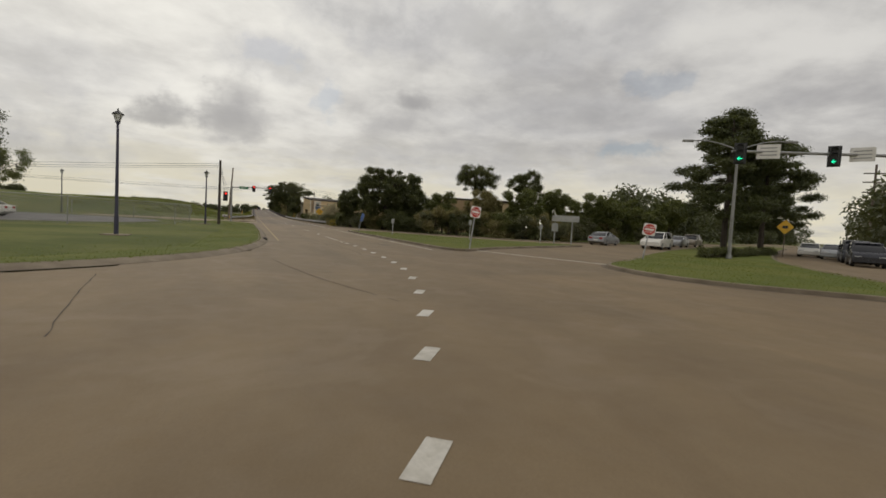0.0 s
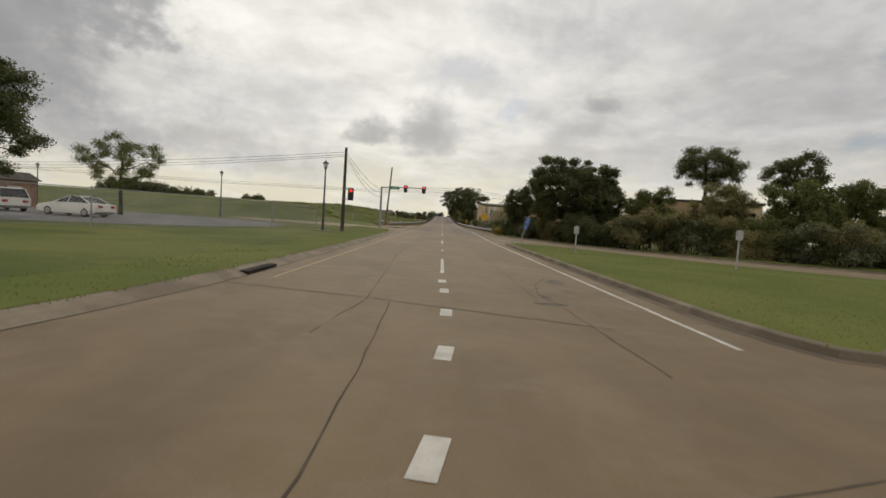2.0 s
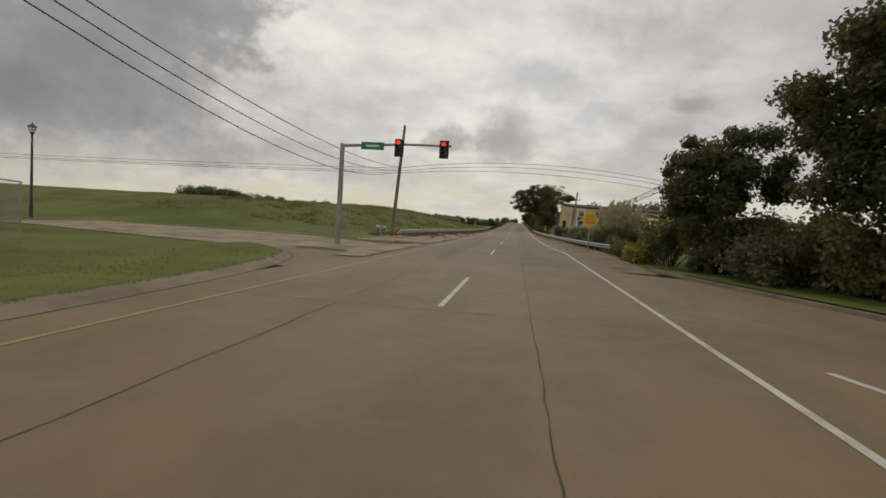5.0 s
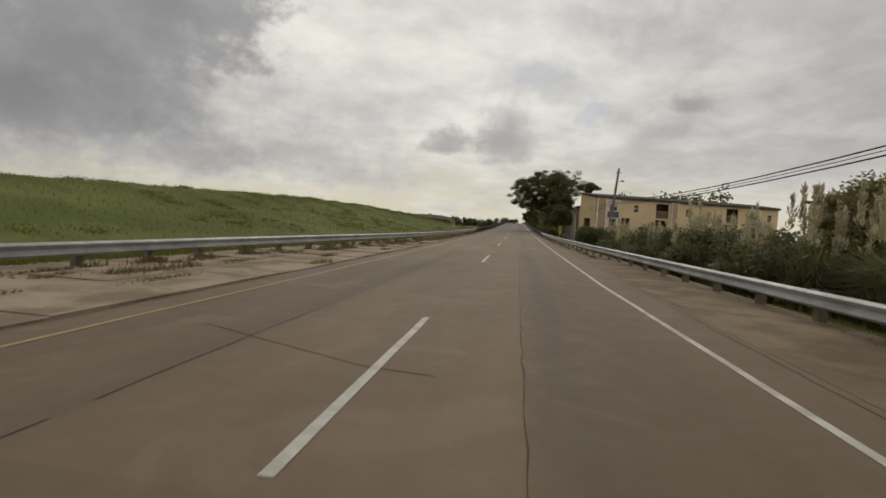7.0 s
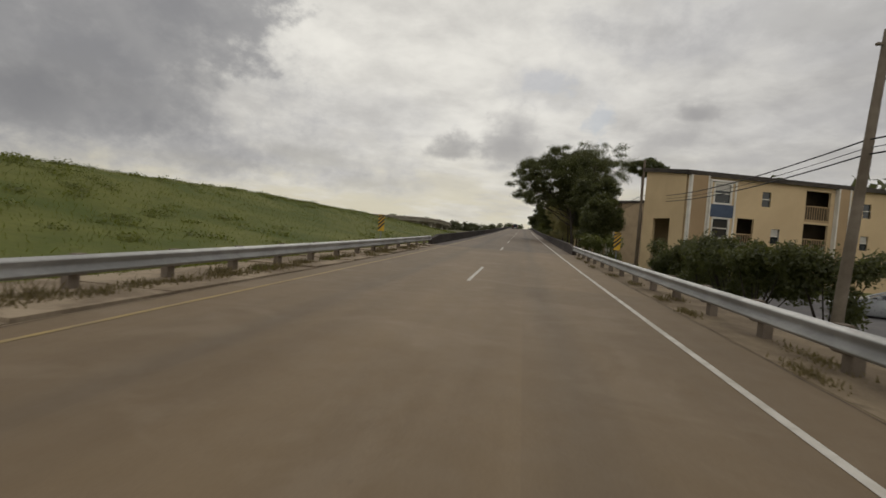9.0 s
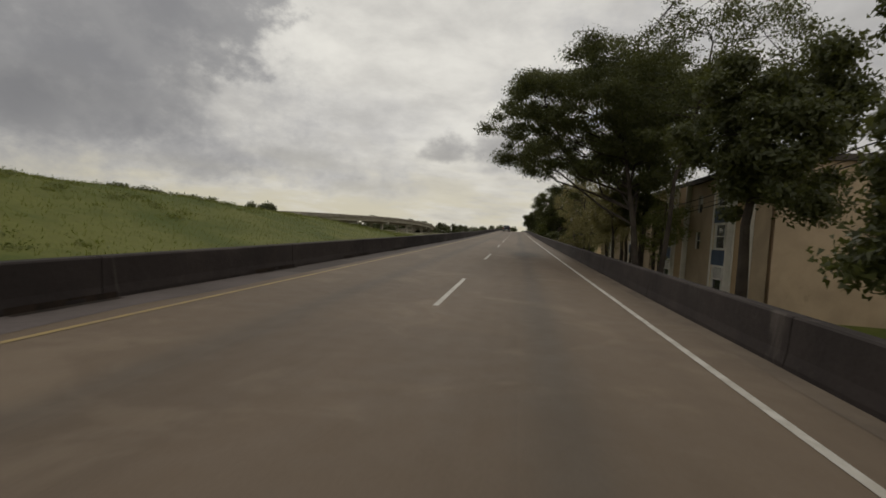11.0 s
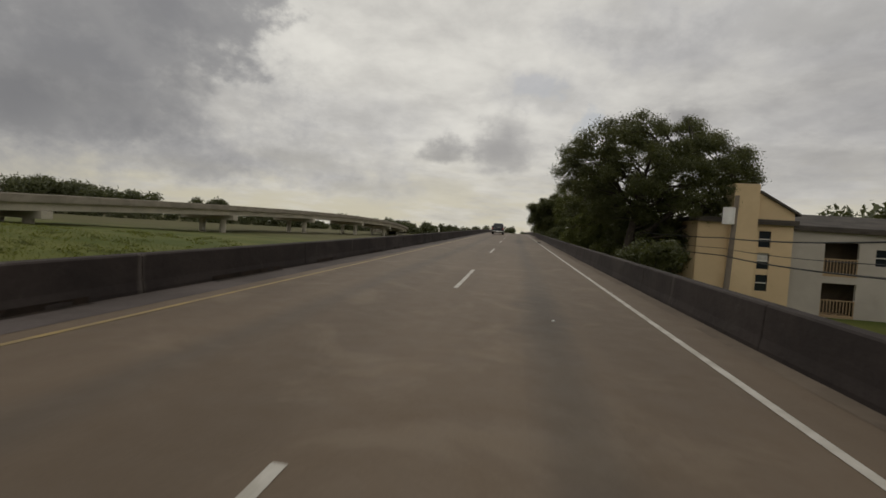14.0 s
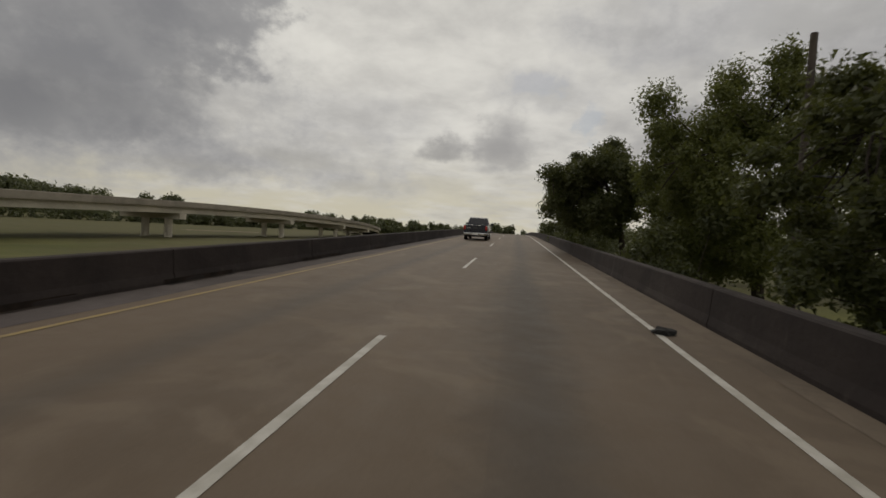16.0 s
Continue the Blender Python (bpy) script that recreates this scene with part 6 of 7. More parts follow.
def apartments(m, length, depth, z0, z1, floors, bays, recesses, small, label, rise=0.6, brown=(), paint=None, left=()):
    paint = paint or M_STUCCO
    root = thing("apartment_building", m, label, "building", "apartment blocks")
    ops = []
    for x in bays:
        ops.append((x - 0.95, x + 0.95, floors[0], floors[-1] + 2.1))
    recesses = [(r[0], r[1], floors[:r[2]] if len(r) > 2 else floors) for r in recesses]
    for a, b, levels in recesses:
        for f in levels:
            ops.append((a, b, f, f + 2.15))
    for x, z in small:
        ops.append((x - 0.38, x + 0.38, z, z + 1.1))
    facade(root, "wall", length, z0, z1, ops, paint)
    shell(root, length, depth, z0, z1, paint, rise=rise, left=left)
    roof_slab(root, length, depth, z1, rise)
    for x in bays:
        bay(root, x, floors)
    for a, b, levels in recesses:
        for f in levels:
            balcony(root, a, b, f)
    for i, (x, z) in enumerate(small):
        window(root, x - 0.38, x + 0.38, z, z + 1.1, 0.06, 0.05, (0.0, 0.5)[i % 2])
    for a, b in brown:
        bm = B()
        box(bm, a, b, -0.30, 0.0, z0, z1 - 0.02)
        part("pilaster", bm, M_STUCCO2, root, "brown stucco projection")
    for x in sorted({a for a, b in brown} | {b for a, b in brown}):
        bm = B()
        box(bm, x - 0.06, x + 0.06, -0.34, -0.02, z0, z1 - 0.03)
        part("corner_trim", bm, M_TRIM, root, "pale corner board")
    bm = B()
    box(bm, -0.1, length + 0.1, -0.3, -0.24, z1 - 0.06, z1 + 0.12)
    part("fascia", bm, M_TIMBER_DARK, root, "dark timber fascia")
    return root


Z3 = (-0.75, 1.75, 4.25)
apartments(pose(12.8, 136.2, 0) @ Matrix.Rotation(radians(19), 4, "Z"), 32.0, 5.2, -1.5, 6.75, Z3, (2.6, 27.2), ((4.3, 5.7, 2), (10.0, 12.2), (22.4, 24.6)), ((6.6, 4.9), (7.6, 2.2), (15.6, 4.7), (15.6, 2.2), (19.2, 4.7), (19.2, 2.2), (30.4, 4.7)), "long three-storey tan stucco apartment block with bay windows", 0.75, brown=((0.1, 1.45), (12.6, 13.6)), left=[(1.2, 3.3, 1.5, 3.6), (1.2, 3.3, -1.0, 1.1)])
apartments(pose(13.2, 206.0, 0) @ Matrix.Rotation(radians(-90), 4, "Z"), 44.0, 11.0, -1.5, 6.35, (-0.95, 1.5, 3.95), (7.2, 18.7, 30.2, 39.4), ((12.0, 13.8), (24.0, 25.8)), ((3.2, 4.6), (35.0, 4.4), (35.0, 2.0)), "three-storey stucco apartment block behind trees, their shade toned into its brown walls", 0.6, paint=M_STUCCO_B, brown=((4.6, 5.8), (20.4, 21.6), (31.6, 33.2), (41, 42.4)))
# tan end wall with its chimney and a gable that falls away to one side
c = apartments(pose(13.8, 233.0, 0), 6.1, 9.0, -1.5, 5.0, (-0.9, 1.6), (), (), ((4.35, 3.4), (4.35, 1.9), (4.35, 0.4)), "bright tan stucco apartment end wall with stacked windows", 0.02)
vs = [(x, yy, z) for yy in (0.0, 0.2) for x, z in ((3.6, 5.0), (6.1, 5.0), (6.1, 5.8), (3.9, 7.05), (3.6, 7.05))]
mesh_ob("gable", vs, [(0, 1, 2, 3, 4), (9, 8, 7, 6, 5), (0, 5, 6, 1), (1, 6, 7, 2), (2, 7, 8, 3), (3, 8, 9, 4), (4, 9, 5, 0)], M_STUCCO, c)
vs = [(x, yy, z) for yy in (-0.2, 9.0) for x, z in ((6.4, 5.62), (6.4, 5.78), (3.8, 7.26), (3.8, 7.1))]
mesh_ob("roof", vs, [(0, 1, 2, 3), (7, 6, 5, 4), (0, 4, 5, 1), (1, 5, 6, 2), (2, 6, 7, 3), (3, 7, 4, 0)], M_ROOF, c)
bm = B()
box(bm, 2.0, 3.6, -0.5, 0.9, -1.5, 7.62, 0.03)
part("chimney", bm, M_STUCCO, c, "tall tan stucco chimney wall")
apartments(pose(20.05, 233.4, 0), 14.0, 9.0, -1.5, 4.75, (-0.9, 1.9), (), ((2.1, 4.2), (7.0, 9.0)), ((5.6, 2.6), (11.5, 2.6)), "pale grey apartment block with balconies and dark roof", 1.5, paint=M_STUCCO_G)
apartments(pose(32.0, 104.0, 0) @ Matrix.Rotation(radians(20), 4, "Z"), 20.0, 9.0, -1.5, 4.2, (-0.9, 1.6), (12.0,), (), ((4.0, 2.2), (8.0, 2.2), (16.0, 2.2)), "pale low apartment block behind pampas grass", 1.2)


def house(m, w, d, h, rise, wall, label):
    root = thing("house", m, label, "house")
    facade(root, "wall", w, 0, h, [(1.0, 2.2, 0.9, 2.1), (w - 2.4, w - 1.2, 0.9, 2.1)], wall)
    shell(root, w, d, 0, h, wall)
    for x in (1.0, w - 2.4):
        window(root, x, x + 1.2, 0.9, 2.1, 0.06, 0.06, 0.4)
    o = 0.4
    vs = [(-o, -o, h - 0.1), (w + o, -o, h - 0.1), (w + o, d + o, h - 0.1), (-o, d + o, h - 0.1), (-o, d / 2, h + rise), (w + o, d / 2, h + rise)]
    mesh_ob("roof", vs, [(0, 1, 5, 4), (2, 3, 4, 5), (0, 4, 3), (1, 2, 5), (0, 3, 2, 1)], M_ROOF, root)
    vs = [(0.0, 0.05, h), (0.0, d - 0.05, h), (0.0, d / 2, h + rise - 0.25), (w, 0.05, h), (w, d - 0.05, h), (w, d / 2, h + rise - 0.25)]
    mesh_ob("gable", vs, [(0, 2, 1), (3, 4, 5)], wall, root)


apartments(pose(26.0, 49.5, 0) @ Matrix.Rotation(radians(-15), 4, "Z"), 13.0, 9.0, 0.0, 5.7, (0.3, 3.0), (), ((9.0, 11.0),), ((2.5, 3.6), (5.5, 3.6), (12.0, 3.6)), "brown flat-roofed apartments half hidden behind trees", 0.3, brown=((0.1, 8.5),))
house(pose(66.0, 54.0, 0) @ Matrix.Rotation(radians(30), 4, "Z"), 11, 8, 3.6, 2.6, M_STUCCO2, "small gabled house behind hedges")
house(pose(82.0, 60.0, 0) @ Matrix.Rotation(radians(30), 4, "Z"), 11, 8, 3.6, 2.4, M_STUCCO2, "small gabled house among trees")
house(pose(62.0, -8.0, 0) @ Matrix.Rotation(radians(-40), 4, "Z"), 14, 9, 5.6, 1.6, M_BRICK, "brown two-storey building past the far street")
house(pose(-46.5, 33.0, 0.02) @ Matrix.Rotation(radians(60), 4, "Z"), 7, 6, 2.8, 0.8, M_BRICK, "low brick building beside the parking lot")


# ---------------------------------------------------------------- vehicles
def hull(bm, profile, half, taper=0.0, zt=1.0, bevel=0.06):
    """Extrudes a side profile of (along, up) across the width; upper points lean inwards."""
    rows = []
    for s in (-1, 1):
        rows.append([bm.verts.new((s * (half - taper * max(0.0, z - zt)), y, z)) for y, z in profile])
    n = len(profile)
    bm.faces.new(rows[0])
    bm.faces.new(rows[1][::-1])
    for i in range(n):
        bm.faces.new((rows[0][i], rows[1][i], rows[1][(i + 1) % n], rows[0][(i + 1) % n]))
    if bevel:
        es = [e for e in bm.edges if abs(e.verts[0].co.x - e.verts[1].co.x) < 0.4]
        bmesh.ops.bevel(bm, geom=es, offset=bevel, segments=3, profile=0.6, affect="EDGES")


def wheels(root, ys, half, r, rim, w=0.24):
    first = None
    for y in ys:
        for s in (-1, 1):
            if first is None:
                bm = B()
                n = 24
                for x0, x1, r0, r1 in ((-w / 2, -w / 2 + 0.04, r - 0.05, r), (-w / 2 + 0.04, w / 2 - 0.04, r, r), (w / 2 - 0.04, w / 2, r, r - 0.05)):
                    tube(bm, (x0, 0, 0), (x1, 0, 0), r0, r1, n, caps=True)
                tyre = part("tyre", bm, M_TYRE)
                bm = B()
                tube(bm, (-w / 2 - 0.012, 0, 0), (w / 2 + 0.012, 0, 0), rim, n=20)
                tube(bm, (-w / 2 - 0.03, 0, 0), (w / 2 + 0.03, 0, 0), rim * 0.3, n=10)
                for k in range(5):
                    a = k * 2 * math.pi / 5
                    tube(bm, (0, 0, 0), (0, rim * math.cos(a), rim * math.sin(a)), 0.05, n=6)
                rm = part("rim", bm, M_STEEL, None, "grey alloy rim")
                first = (tyre.data, rm.data)
                e = new("wheel")
                tyre.parent = rm.parent = e
            else:
                e = new("wheel")
                for nm, dt in zip(("tyre", "rim"), first):
                    o = new(nm, dt)
                    o.parent = e
            e.parent = root
            e.location = (s * (half - w / 2 + 0.01), y, r)
            e.empty_display_size = 0.1


def car(m, paint, label, kind="sedan", group="", taxi=False):
    root = thing("car", m, label, "car", group)
    L, W = {"sedan": (4.7, 0.9), "suv": (4.7, 0.94), "van": (5.0, 0.97)}[kind]
    h = L / 2
    if kind == "sedan":
        low = [(-h, 0.42), (-h + 0.05, 0.92), (-h + 0.75, 1.0), (h - 1.35, 0.96), (h - 0.35, 0.80), (h, 0.62), (h, 0.3), (h - 0.5, 0.2), (-h + 0.4, 0.2)]
        top = [(-h + 0.55, 0.95), (-h + 1.35, 1.40), (-h + 2.0, 1.45), (h - 2.35, 1.41), (h - 1.35, 0.93)]
    elif kind == "suv":
        low = [(-h, 0.45), (-h + 0.02, 1.02), (-h + 0.4, 1.10), (h - 1.2, 1.06), (h - 0.25, 0.95), (h, 0.7), (h, 0.35), (h - 0.5, 0.26), (-h + 0.4, 0.26)]
        top = [(-h + 0.1, 1.05), (-h + 0.45, 1.68), (-h + 0.9, 1.74), (h - 2.0, 1.70), (h - 1.2, 1.02)]
    else:
        low = [(-h, 0.45), (-h, 1.12), (-h + 0.3, 1.15), (h - 1.0, 1.08), (h - 0.2, 0.95), (h, 0.7), (h, 0.35), (h - 0.5, 0.26), (-h + 0.4, 0.26)]
        top = [(-h + 0.04, 1.1), (-h + 0.25, 1.82), (-h + 0.7, 1.88), (h - 1.9, 1.82), (h - 0.95, 1.04)]
    bm = B()
    hull(bm, low, W)
    body = part("body", bm, paint, root, smooth=True)
    bm = B()
    hull(bm, top, W - 0.03, 0.32, top[0][1], 0.05)
    part("cabin", bm, M_CARGLASS, root, "dark tinted glass cabin", smooth=True)
    zt = top[2][1]
    bm = B()
    hull(bm, [(top[1][0] - 0.02, zt - 0.06), (top[2][0] - 0.2, zt + 0.012), (top[3][0] - 0.1, zt - 0.01), (top[3][0] + 0.12, zt - 0.08)], W - 0.14 - 0.1, 0, 9, 0.02)
    part("roof", bm, paint, root, smooth=True)
    for s in (-1, 1):
        for ya, yb in ((top[0][0], top[1][0]), (top[-1][0], top[-2][0]), (-0.1, -0.15)):
            bm = B()
            tube(bm, (s * (W - 0.04), ya, top[0][1]), (s * (W - 0.18), yb, zt - 0.05), 0.035, n=6)
            part("pillar", bm, paint, root)
    for s in (-1, 1):
        bm = B()
        box(bm, s * (W - 0.34) - 0.17, s * (W - 0.34) + 0.17, -h - 0.012, -h + 0.05, 0.68, 0.86, 0.01)
        part("tail_light", bm, M_RED_LENS, root, "red tail light")
        bm = B()
        box(bm, s * (W - 0.32) - 0.2, s * (W - 0.32) + 0.2, h - 0.2, h - 0.02, 0.6, 0.75, 0.02)
        part("headlight", bm, M_CLEAR_LENS, root, "clear headlight")
        bm = B()
        box(bm, s * W - 0.02 + (0.0 if s > 0 else -0.12), s * W + 0.02 + (0.12 if s > 0 else 0.0), h - 1.75, h - 1.6, top[0][1], top[0][1] + 0.13, 0.02)
        part("mirror", bm, paint, root)
    bm = B()
    box(bm, -0.26, 0.26, -h - 0.016, -h + 0.03, 0.5, 0.62)
    part("number_plate", bm, M_SIGN_WHITE, root, "blank white plate")
    r = 0.32 if kind == "sedan" else 0.36
    wheels(root, (-h + 0.95, h - 0.9), W, r, r * 0.62)
    return root


def pickup(m):
    root = thing("pickup_truck", m, "dark navy crew-cab pickup truck with chrome bumper", "pickup truck")
    h, W = 2.95, 0.99
    bm = B()
    hull(bm, [(-h + 0.02, 0.5), (-h + 0.02, 0.62), (-0.5, 0.62), (-0.5, 1.22), (h - 1.5, 1.18), (h - 0.15, 1.08), (h, 0.8), (h, 0.5)], W)
    part("body", bm, M_NAVY, root, smooth=True)
    for s in (-1, 1):
        bm = B()
        box(bm, min(s * W, s * (W - 0.09)), max(s * W, s * (W - 0.09)), -h + 0.05, -0.52, 0.6, 1.26, 0.03)
        part("bed_side", bm, M_NAVY, root)
    bm = B()
    box(bm, -W + 0.1, W - 0.1, -h, -h + 0.08, 0.64, 1.25, 0.02)
    gate = part("tailgate", bm, M_NAVY, root)
    bm = B()
    box(bm, -0.17, 0.17, -h - 0.012, -h + 0.01, 0.96, 1.08, 0.01)
    part("handle", bm, M_BLACKMETAL, gate)
    bm = B()
    box(bm, -0.66, -0.42, -h - 0.006, -h, 1.0, 1.05)
    part("badge", bm, M_CHROME, gate, "chrome badge")
    bm = B()
    hull(bm, [(-0.55, 1.18), (-0.38, 1.86), (0.05, 1.93), (0.95, 1.9), (1.65, 1.18)], W - 0.05, 0.28, 1.2, 0.05)
    part("cab", bm, M_NAVY, root, smooth=True)
    vs = [(-0.68, -0.545, 1.3), (0.68, -0.545, 1.3), (0.60, -0.435, 1.78), (-0.60, -0.435, 1.78)]
    bm = B()
    bm.faces.new([bm.verts.new(v) for v in vs])
    r = bmesh.ops.extrude_face_region(bm, geom=bm.faces[:])
    bmesh.ops.translate(bm, verts=[v for v in r["geom"] if isinstance(v, bmesh.types.BMVert)], vec=(0, -0.03, 0.005))
    part("rear_window", bm, M_CARGLASS, root, "dark tinted rear window")
    for s in (-1, 1):
        for a, b in ((-0.32, 0.42), (0.5, 1.25)):
            bm = B()
            x = s * (W - 0.045)
            q = [(x, a, 1.25), (x, b, 1.25), (x - s * 0.14, min(b, 0.98), 1.78), (x - s * 0.14, a + 0.12, 1.78)]
            f = bm.faces.new([bm.verts.new(v) for v in q])
            bmesh.ops.solidify(bm, geom=[f], thickness=0.02)
            part("side_window", bm, M_CARGLASS, root)
        bm = B()
        box(bm, s * (W - 0.1) - 0.09, s * (W - 0.1) + 0.09, -h - 0.015, -h + 0.12, 0.86, 1.2, 0.015)
        part("tail_light", bm, M_RED_LENS, root, "tall red tail light")
        bm = B()
        box(bm, s * (W - 0.25) - 0.2, s * (W - 0.25) + 0.2, h - 0.1, h + 0.012, 0.82, 1.02, 0.02)
        part("headlight", bm, M_CLEAR_LENS, root)
        bm = B()
        box(bm, s * (W + 0.14) - 0.13, s * (W + 0.14) + 0.13, 1.28, 1.4, 1.22, 1.46, 0.03)
        part("mirror", bm, M_BLACKMETAL, root, "black door mirror")
        bm = B()
        tube(bm, (s * (W - 0.02), -0.6, 0.42), (s * (W - 0.02), 1.6, 0.42), 0.05, n=10)
        part("step_bar", bm, M_CHROME, root, "chrome step bar")
    bm = B()
    box(bm, -W + 0.02, W - 0.02, -h - 0.16, -h + 0.04, 0.44, 0.64, 0.04)
    part("bumper", bm, M_CHROME, root, "chrome rear bumper")
    bm = B()
    box(bm, -0.2, 0.2, -h - 0.175, -h - 0.155, 0.47, 0.62)
    part("number_plate", bm, M_SIGN_WHITE, root, "blank white plate")
    bm = B()
    box(bm, -0.05, 0.05, -h - 0.25, -h, 0.36, 0.43)
    part("tow_hitch", bm, M_BLACKMETAL, root)
    bm = B()
    box(bm, -W + 0.2, W - 0.2, -h + 0.3, h - 0.3, 0.3, 0.52)
    part("chassis", bm, M_BLACKMETAL, root)
    wheels(root, (-h + 1.15, h - 1.0), W - 0.01, 0.39, 0.24, 0.27)
    return root


pickup(Matrix.Translation((-1.7, 281.0, RZ(281.0))) @ Matrix.Rotation(radians(1.2), 4, "X"))
car(pose(-26.6, 23.3, 0.02, 0, 0, 84), M_CARWHITE, "white sedan parked in the asphalt lot")
car(pose(-33.5, 24.8, 0.02, 0, 0, 62), M_CARWHITE, "white sport utility car parked beside the brick building", "suv")
car(pose(31.2, 13.4, 0.0, 0, 0, -62), M_CARSILVER, "silver sedan on the far street")
car(pose(36.5, 11.3, 0.0, 0, 0, 118), M_CARWHITE, "pale sedan waiting on the far street")
car(pose(33.2, 7.9, 0.0, 0, 0, 118), M_CARWHITE, "white sport utility car facing the crossing", "suv")
car(pose(46.5, 17.2, 0.0, 0, 0, 118), M_CARSILVER, "silver car in the queue on the far street")
car(pose(53.0, 20.6, 0.0, 0, 0, 118), M_CARTAN, "beige car in the queue on the far street", "suv")
car(pose(35.6, -8.6, 0.0, 0, 0, 122), M_NAVY, "charcoal sport utility car turning on the far lanes", "suv")
car(pose(41.4, -5.0, 0.0, 0, 0, 122), M_NAVY, "dark van on the far lanes", "van")
car(pose(33.6, -15.4, 0.0, 0, 0, 122), M_CARTAN, "beige sport utility car on the far lanes", "suv")
car(pose(49.6, 3.2, 0.0, 0, 0, 118), M_CARWHITE, "white sedan in the far lanes")
car(pose(47.0, -0.4, 0.0, 0, 0, 118), M_CARSILVER, "silver sedan in the far lanes")
car(pose(43.6, -6.4, 0.0, 0, 0, 122), M_CARTAN, "brownish car in the far lanes")
car(pose(20.5, 119.8, G(20.5, 119.8), 0, 0, 60), M_CARWHITE, "white sport utility car parked by the apartments", "suv")
car(pose(17.2, 117.4, G(17.2, 117.4), 0, 0, 60), M_CARGREY, "black sedan parked by the apartments")
car(pose(17.8, 123.2, G(17.8, 123.2), 0, 0, 60), M_CARSILVER, "silver sedan parked by the apartments")
yard = plan_face("car_park", [(12.5, 112), (24, 106), (30, 112), (30, 134), (17, 134), (12.5, 130)], -1.0, M_LOT)
yard.location.z = 0.02
tagged(yard, "grey asphalt yard in front of the apartments", "parking lot", kind="structure")

# large sign seen from behind on two posts
t = thing("road_sign", pose(21.2, 8.6, 0.0) @ Matrix.Rotation(radians(-35), 4, "Z"), "back of a wide grey guide sign on two posts", "sign")
for x in (0.0, 1.55):
    bm = B()
    box(bm, x - 0.06, x + 0.06, -0.06, 0.06, -0.2, 2.75)
    part("post", bm, M_STEEL_POST, t)
bm = B()
box(bm, -0.3, 2.15, -0.085, -0.065, 2.2, 2.75)
part("panel", bm, M_SIGN_GREY, t, "wide bare aluminium panel")
bm = B()
box(bm, -0.28, 0.28, -0.09, -0.07, 1.25, 2.0)
part("small_panel", bm, M_SIGN_GREY, t)


# ---------------------------------------------------------------- overpass
def overpass():
    root = thing("overpass", pose(0, 0, 0), "long curved concrete motorway overpass on piers", "overpass")
    line = smooth_path([(-57, 168, 0.0), (-53, 200, 1.0), (-51, 225, 1.9), (-50, 245, 2.7), (-49.4, 272, 3.5), (-47.8, 302, 4.1), (-45.4, 327, 4.1), (-44.2, 345, 3.75), (-44.3, 362, 3.2), (-46.2, 380, 2.5), (-50.5, 400, 1.7), (-58, 422, 0.9), (-72, 448, 0.3)], 5.0)
    sweep("girder", line, [(-4.5, 0.84), (-4.5, 0.0), (-4.1, 0.0), (-4.0, 0.6), (4.0, 0.6), (4.1, 0.0), (4.5, 0.0), (4.5, 0.84), (-4.5, 0.84)], M_OVERPASS, root)
    sweep("deck", line, [(-5.1, 1.03), (-5.1, 0.845), (5.1, 0.845), (5.1, 1.03), (-5.1, 1.03)], M_PARAPET, root)
    for s in (-1, 1):
        sweep("parapet", line, [(s * 5.12, 1.0), (s * 5.12, 1.6), (s * 5.0, 1.64), (s * 4.85, 1.64), (s * 4.85, 1.0), (s * 5.12, 1.0)], M_PARAPET, root)
    for x, y, zt, a in ((-50.3, 239, 2.45, 0.03), (-49.4, 270, 3.44, 0.03), (-48.1, 298, 4.03, 0.07), (-45.6, 325, 4.1, 0.08), (-44.2, 349, 3.63, 0.0), (-44.9, 370, 2.9, -0.08)):
        mz = Matrix.Translation((x, y, 0)) @ Matrix.Rotation(-a, 4, "Z")
        bm = B()
        box(bm, -4.9, 4.9, -0.6, 0.6, zt - 0.8, zt + 0.02, 0.05, m=mz)
        part("pier_cap", bm, M_OVERPASS, root)
        for s in (-1.2, 2.6):
            bm = B()
            q = mz @ Vector((s, 0, 0))
            tube(bm, (q.x, q.y, G(q.x, q.y) - 0.4), (q.x, q.y, zt - 0.78), 0.5, n=18)
            part("column", bm, M_OVERPASS, root, smooth=True)


overpass()
low = sweep("low_road", smooth_path([(-120, 300, 0.25), (-90, 330, 0.3), (-60, 372, 0.3), (-20, 420, 0.3)], 8.0), [(-4, 0.1), (4, 0.1)], M_APRON)
tagged(low, "pale low road passing under the overpass", "road", kind="structure")

# ---------------------------------------------------------------- utility poles and cables on both sides
lp = wood_pole("utility_pole", -9.0, 63.4, 9.2, "leaning weathered wooden pole beside the guardrail", 0.16, (0.06, 0.02))
rp = wood_pole("utility_pole", 10.9, 115.6, 9.7, "leaning tall wooden utility pole with small lamp", 0.17, (0.09, 0.05), zbase=-1.1)
bm = B()
tube(bm, (0.8, 0.4, 8.15), (1.2, 0.1, 8.3), 0.03, n=8)
arm = part("lamp_arm", bm, M_STEEL_POST, rp)
bm = B()
box(bm, 1.1, 1.42, -0.06, 0.16, 8.22, 8.36, 0.04)
part("lamp_head", bm, M_BLACKMETAL, arm, "small dark street lamp head")
bm = B()
box(bm, 0.55, 1.15, 0.4, 0.5, 9.2, 9.28, 0.01)
part("cross_arm", bm, M_TIMBER, rp)
pole9 = wood_pole("utility_pole", 12.3, 147.5, 10.6, "wooden utility pole in front of the trees", 0.15, zbase=-1.1)
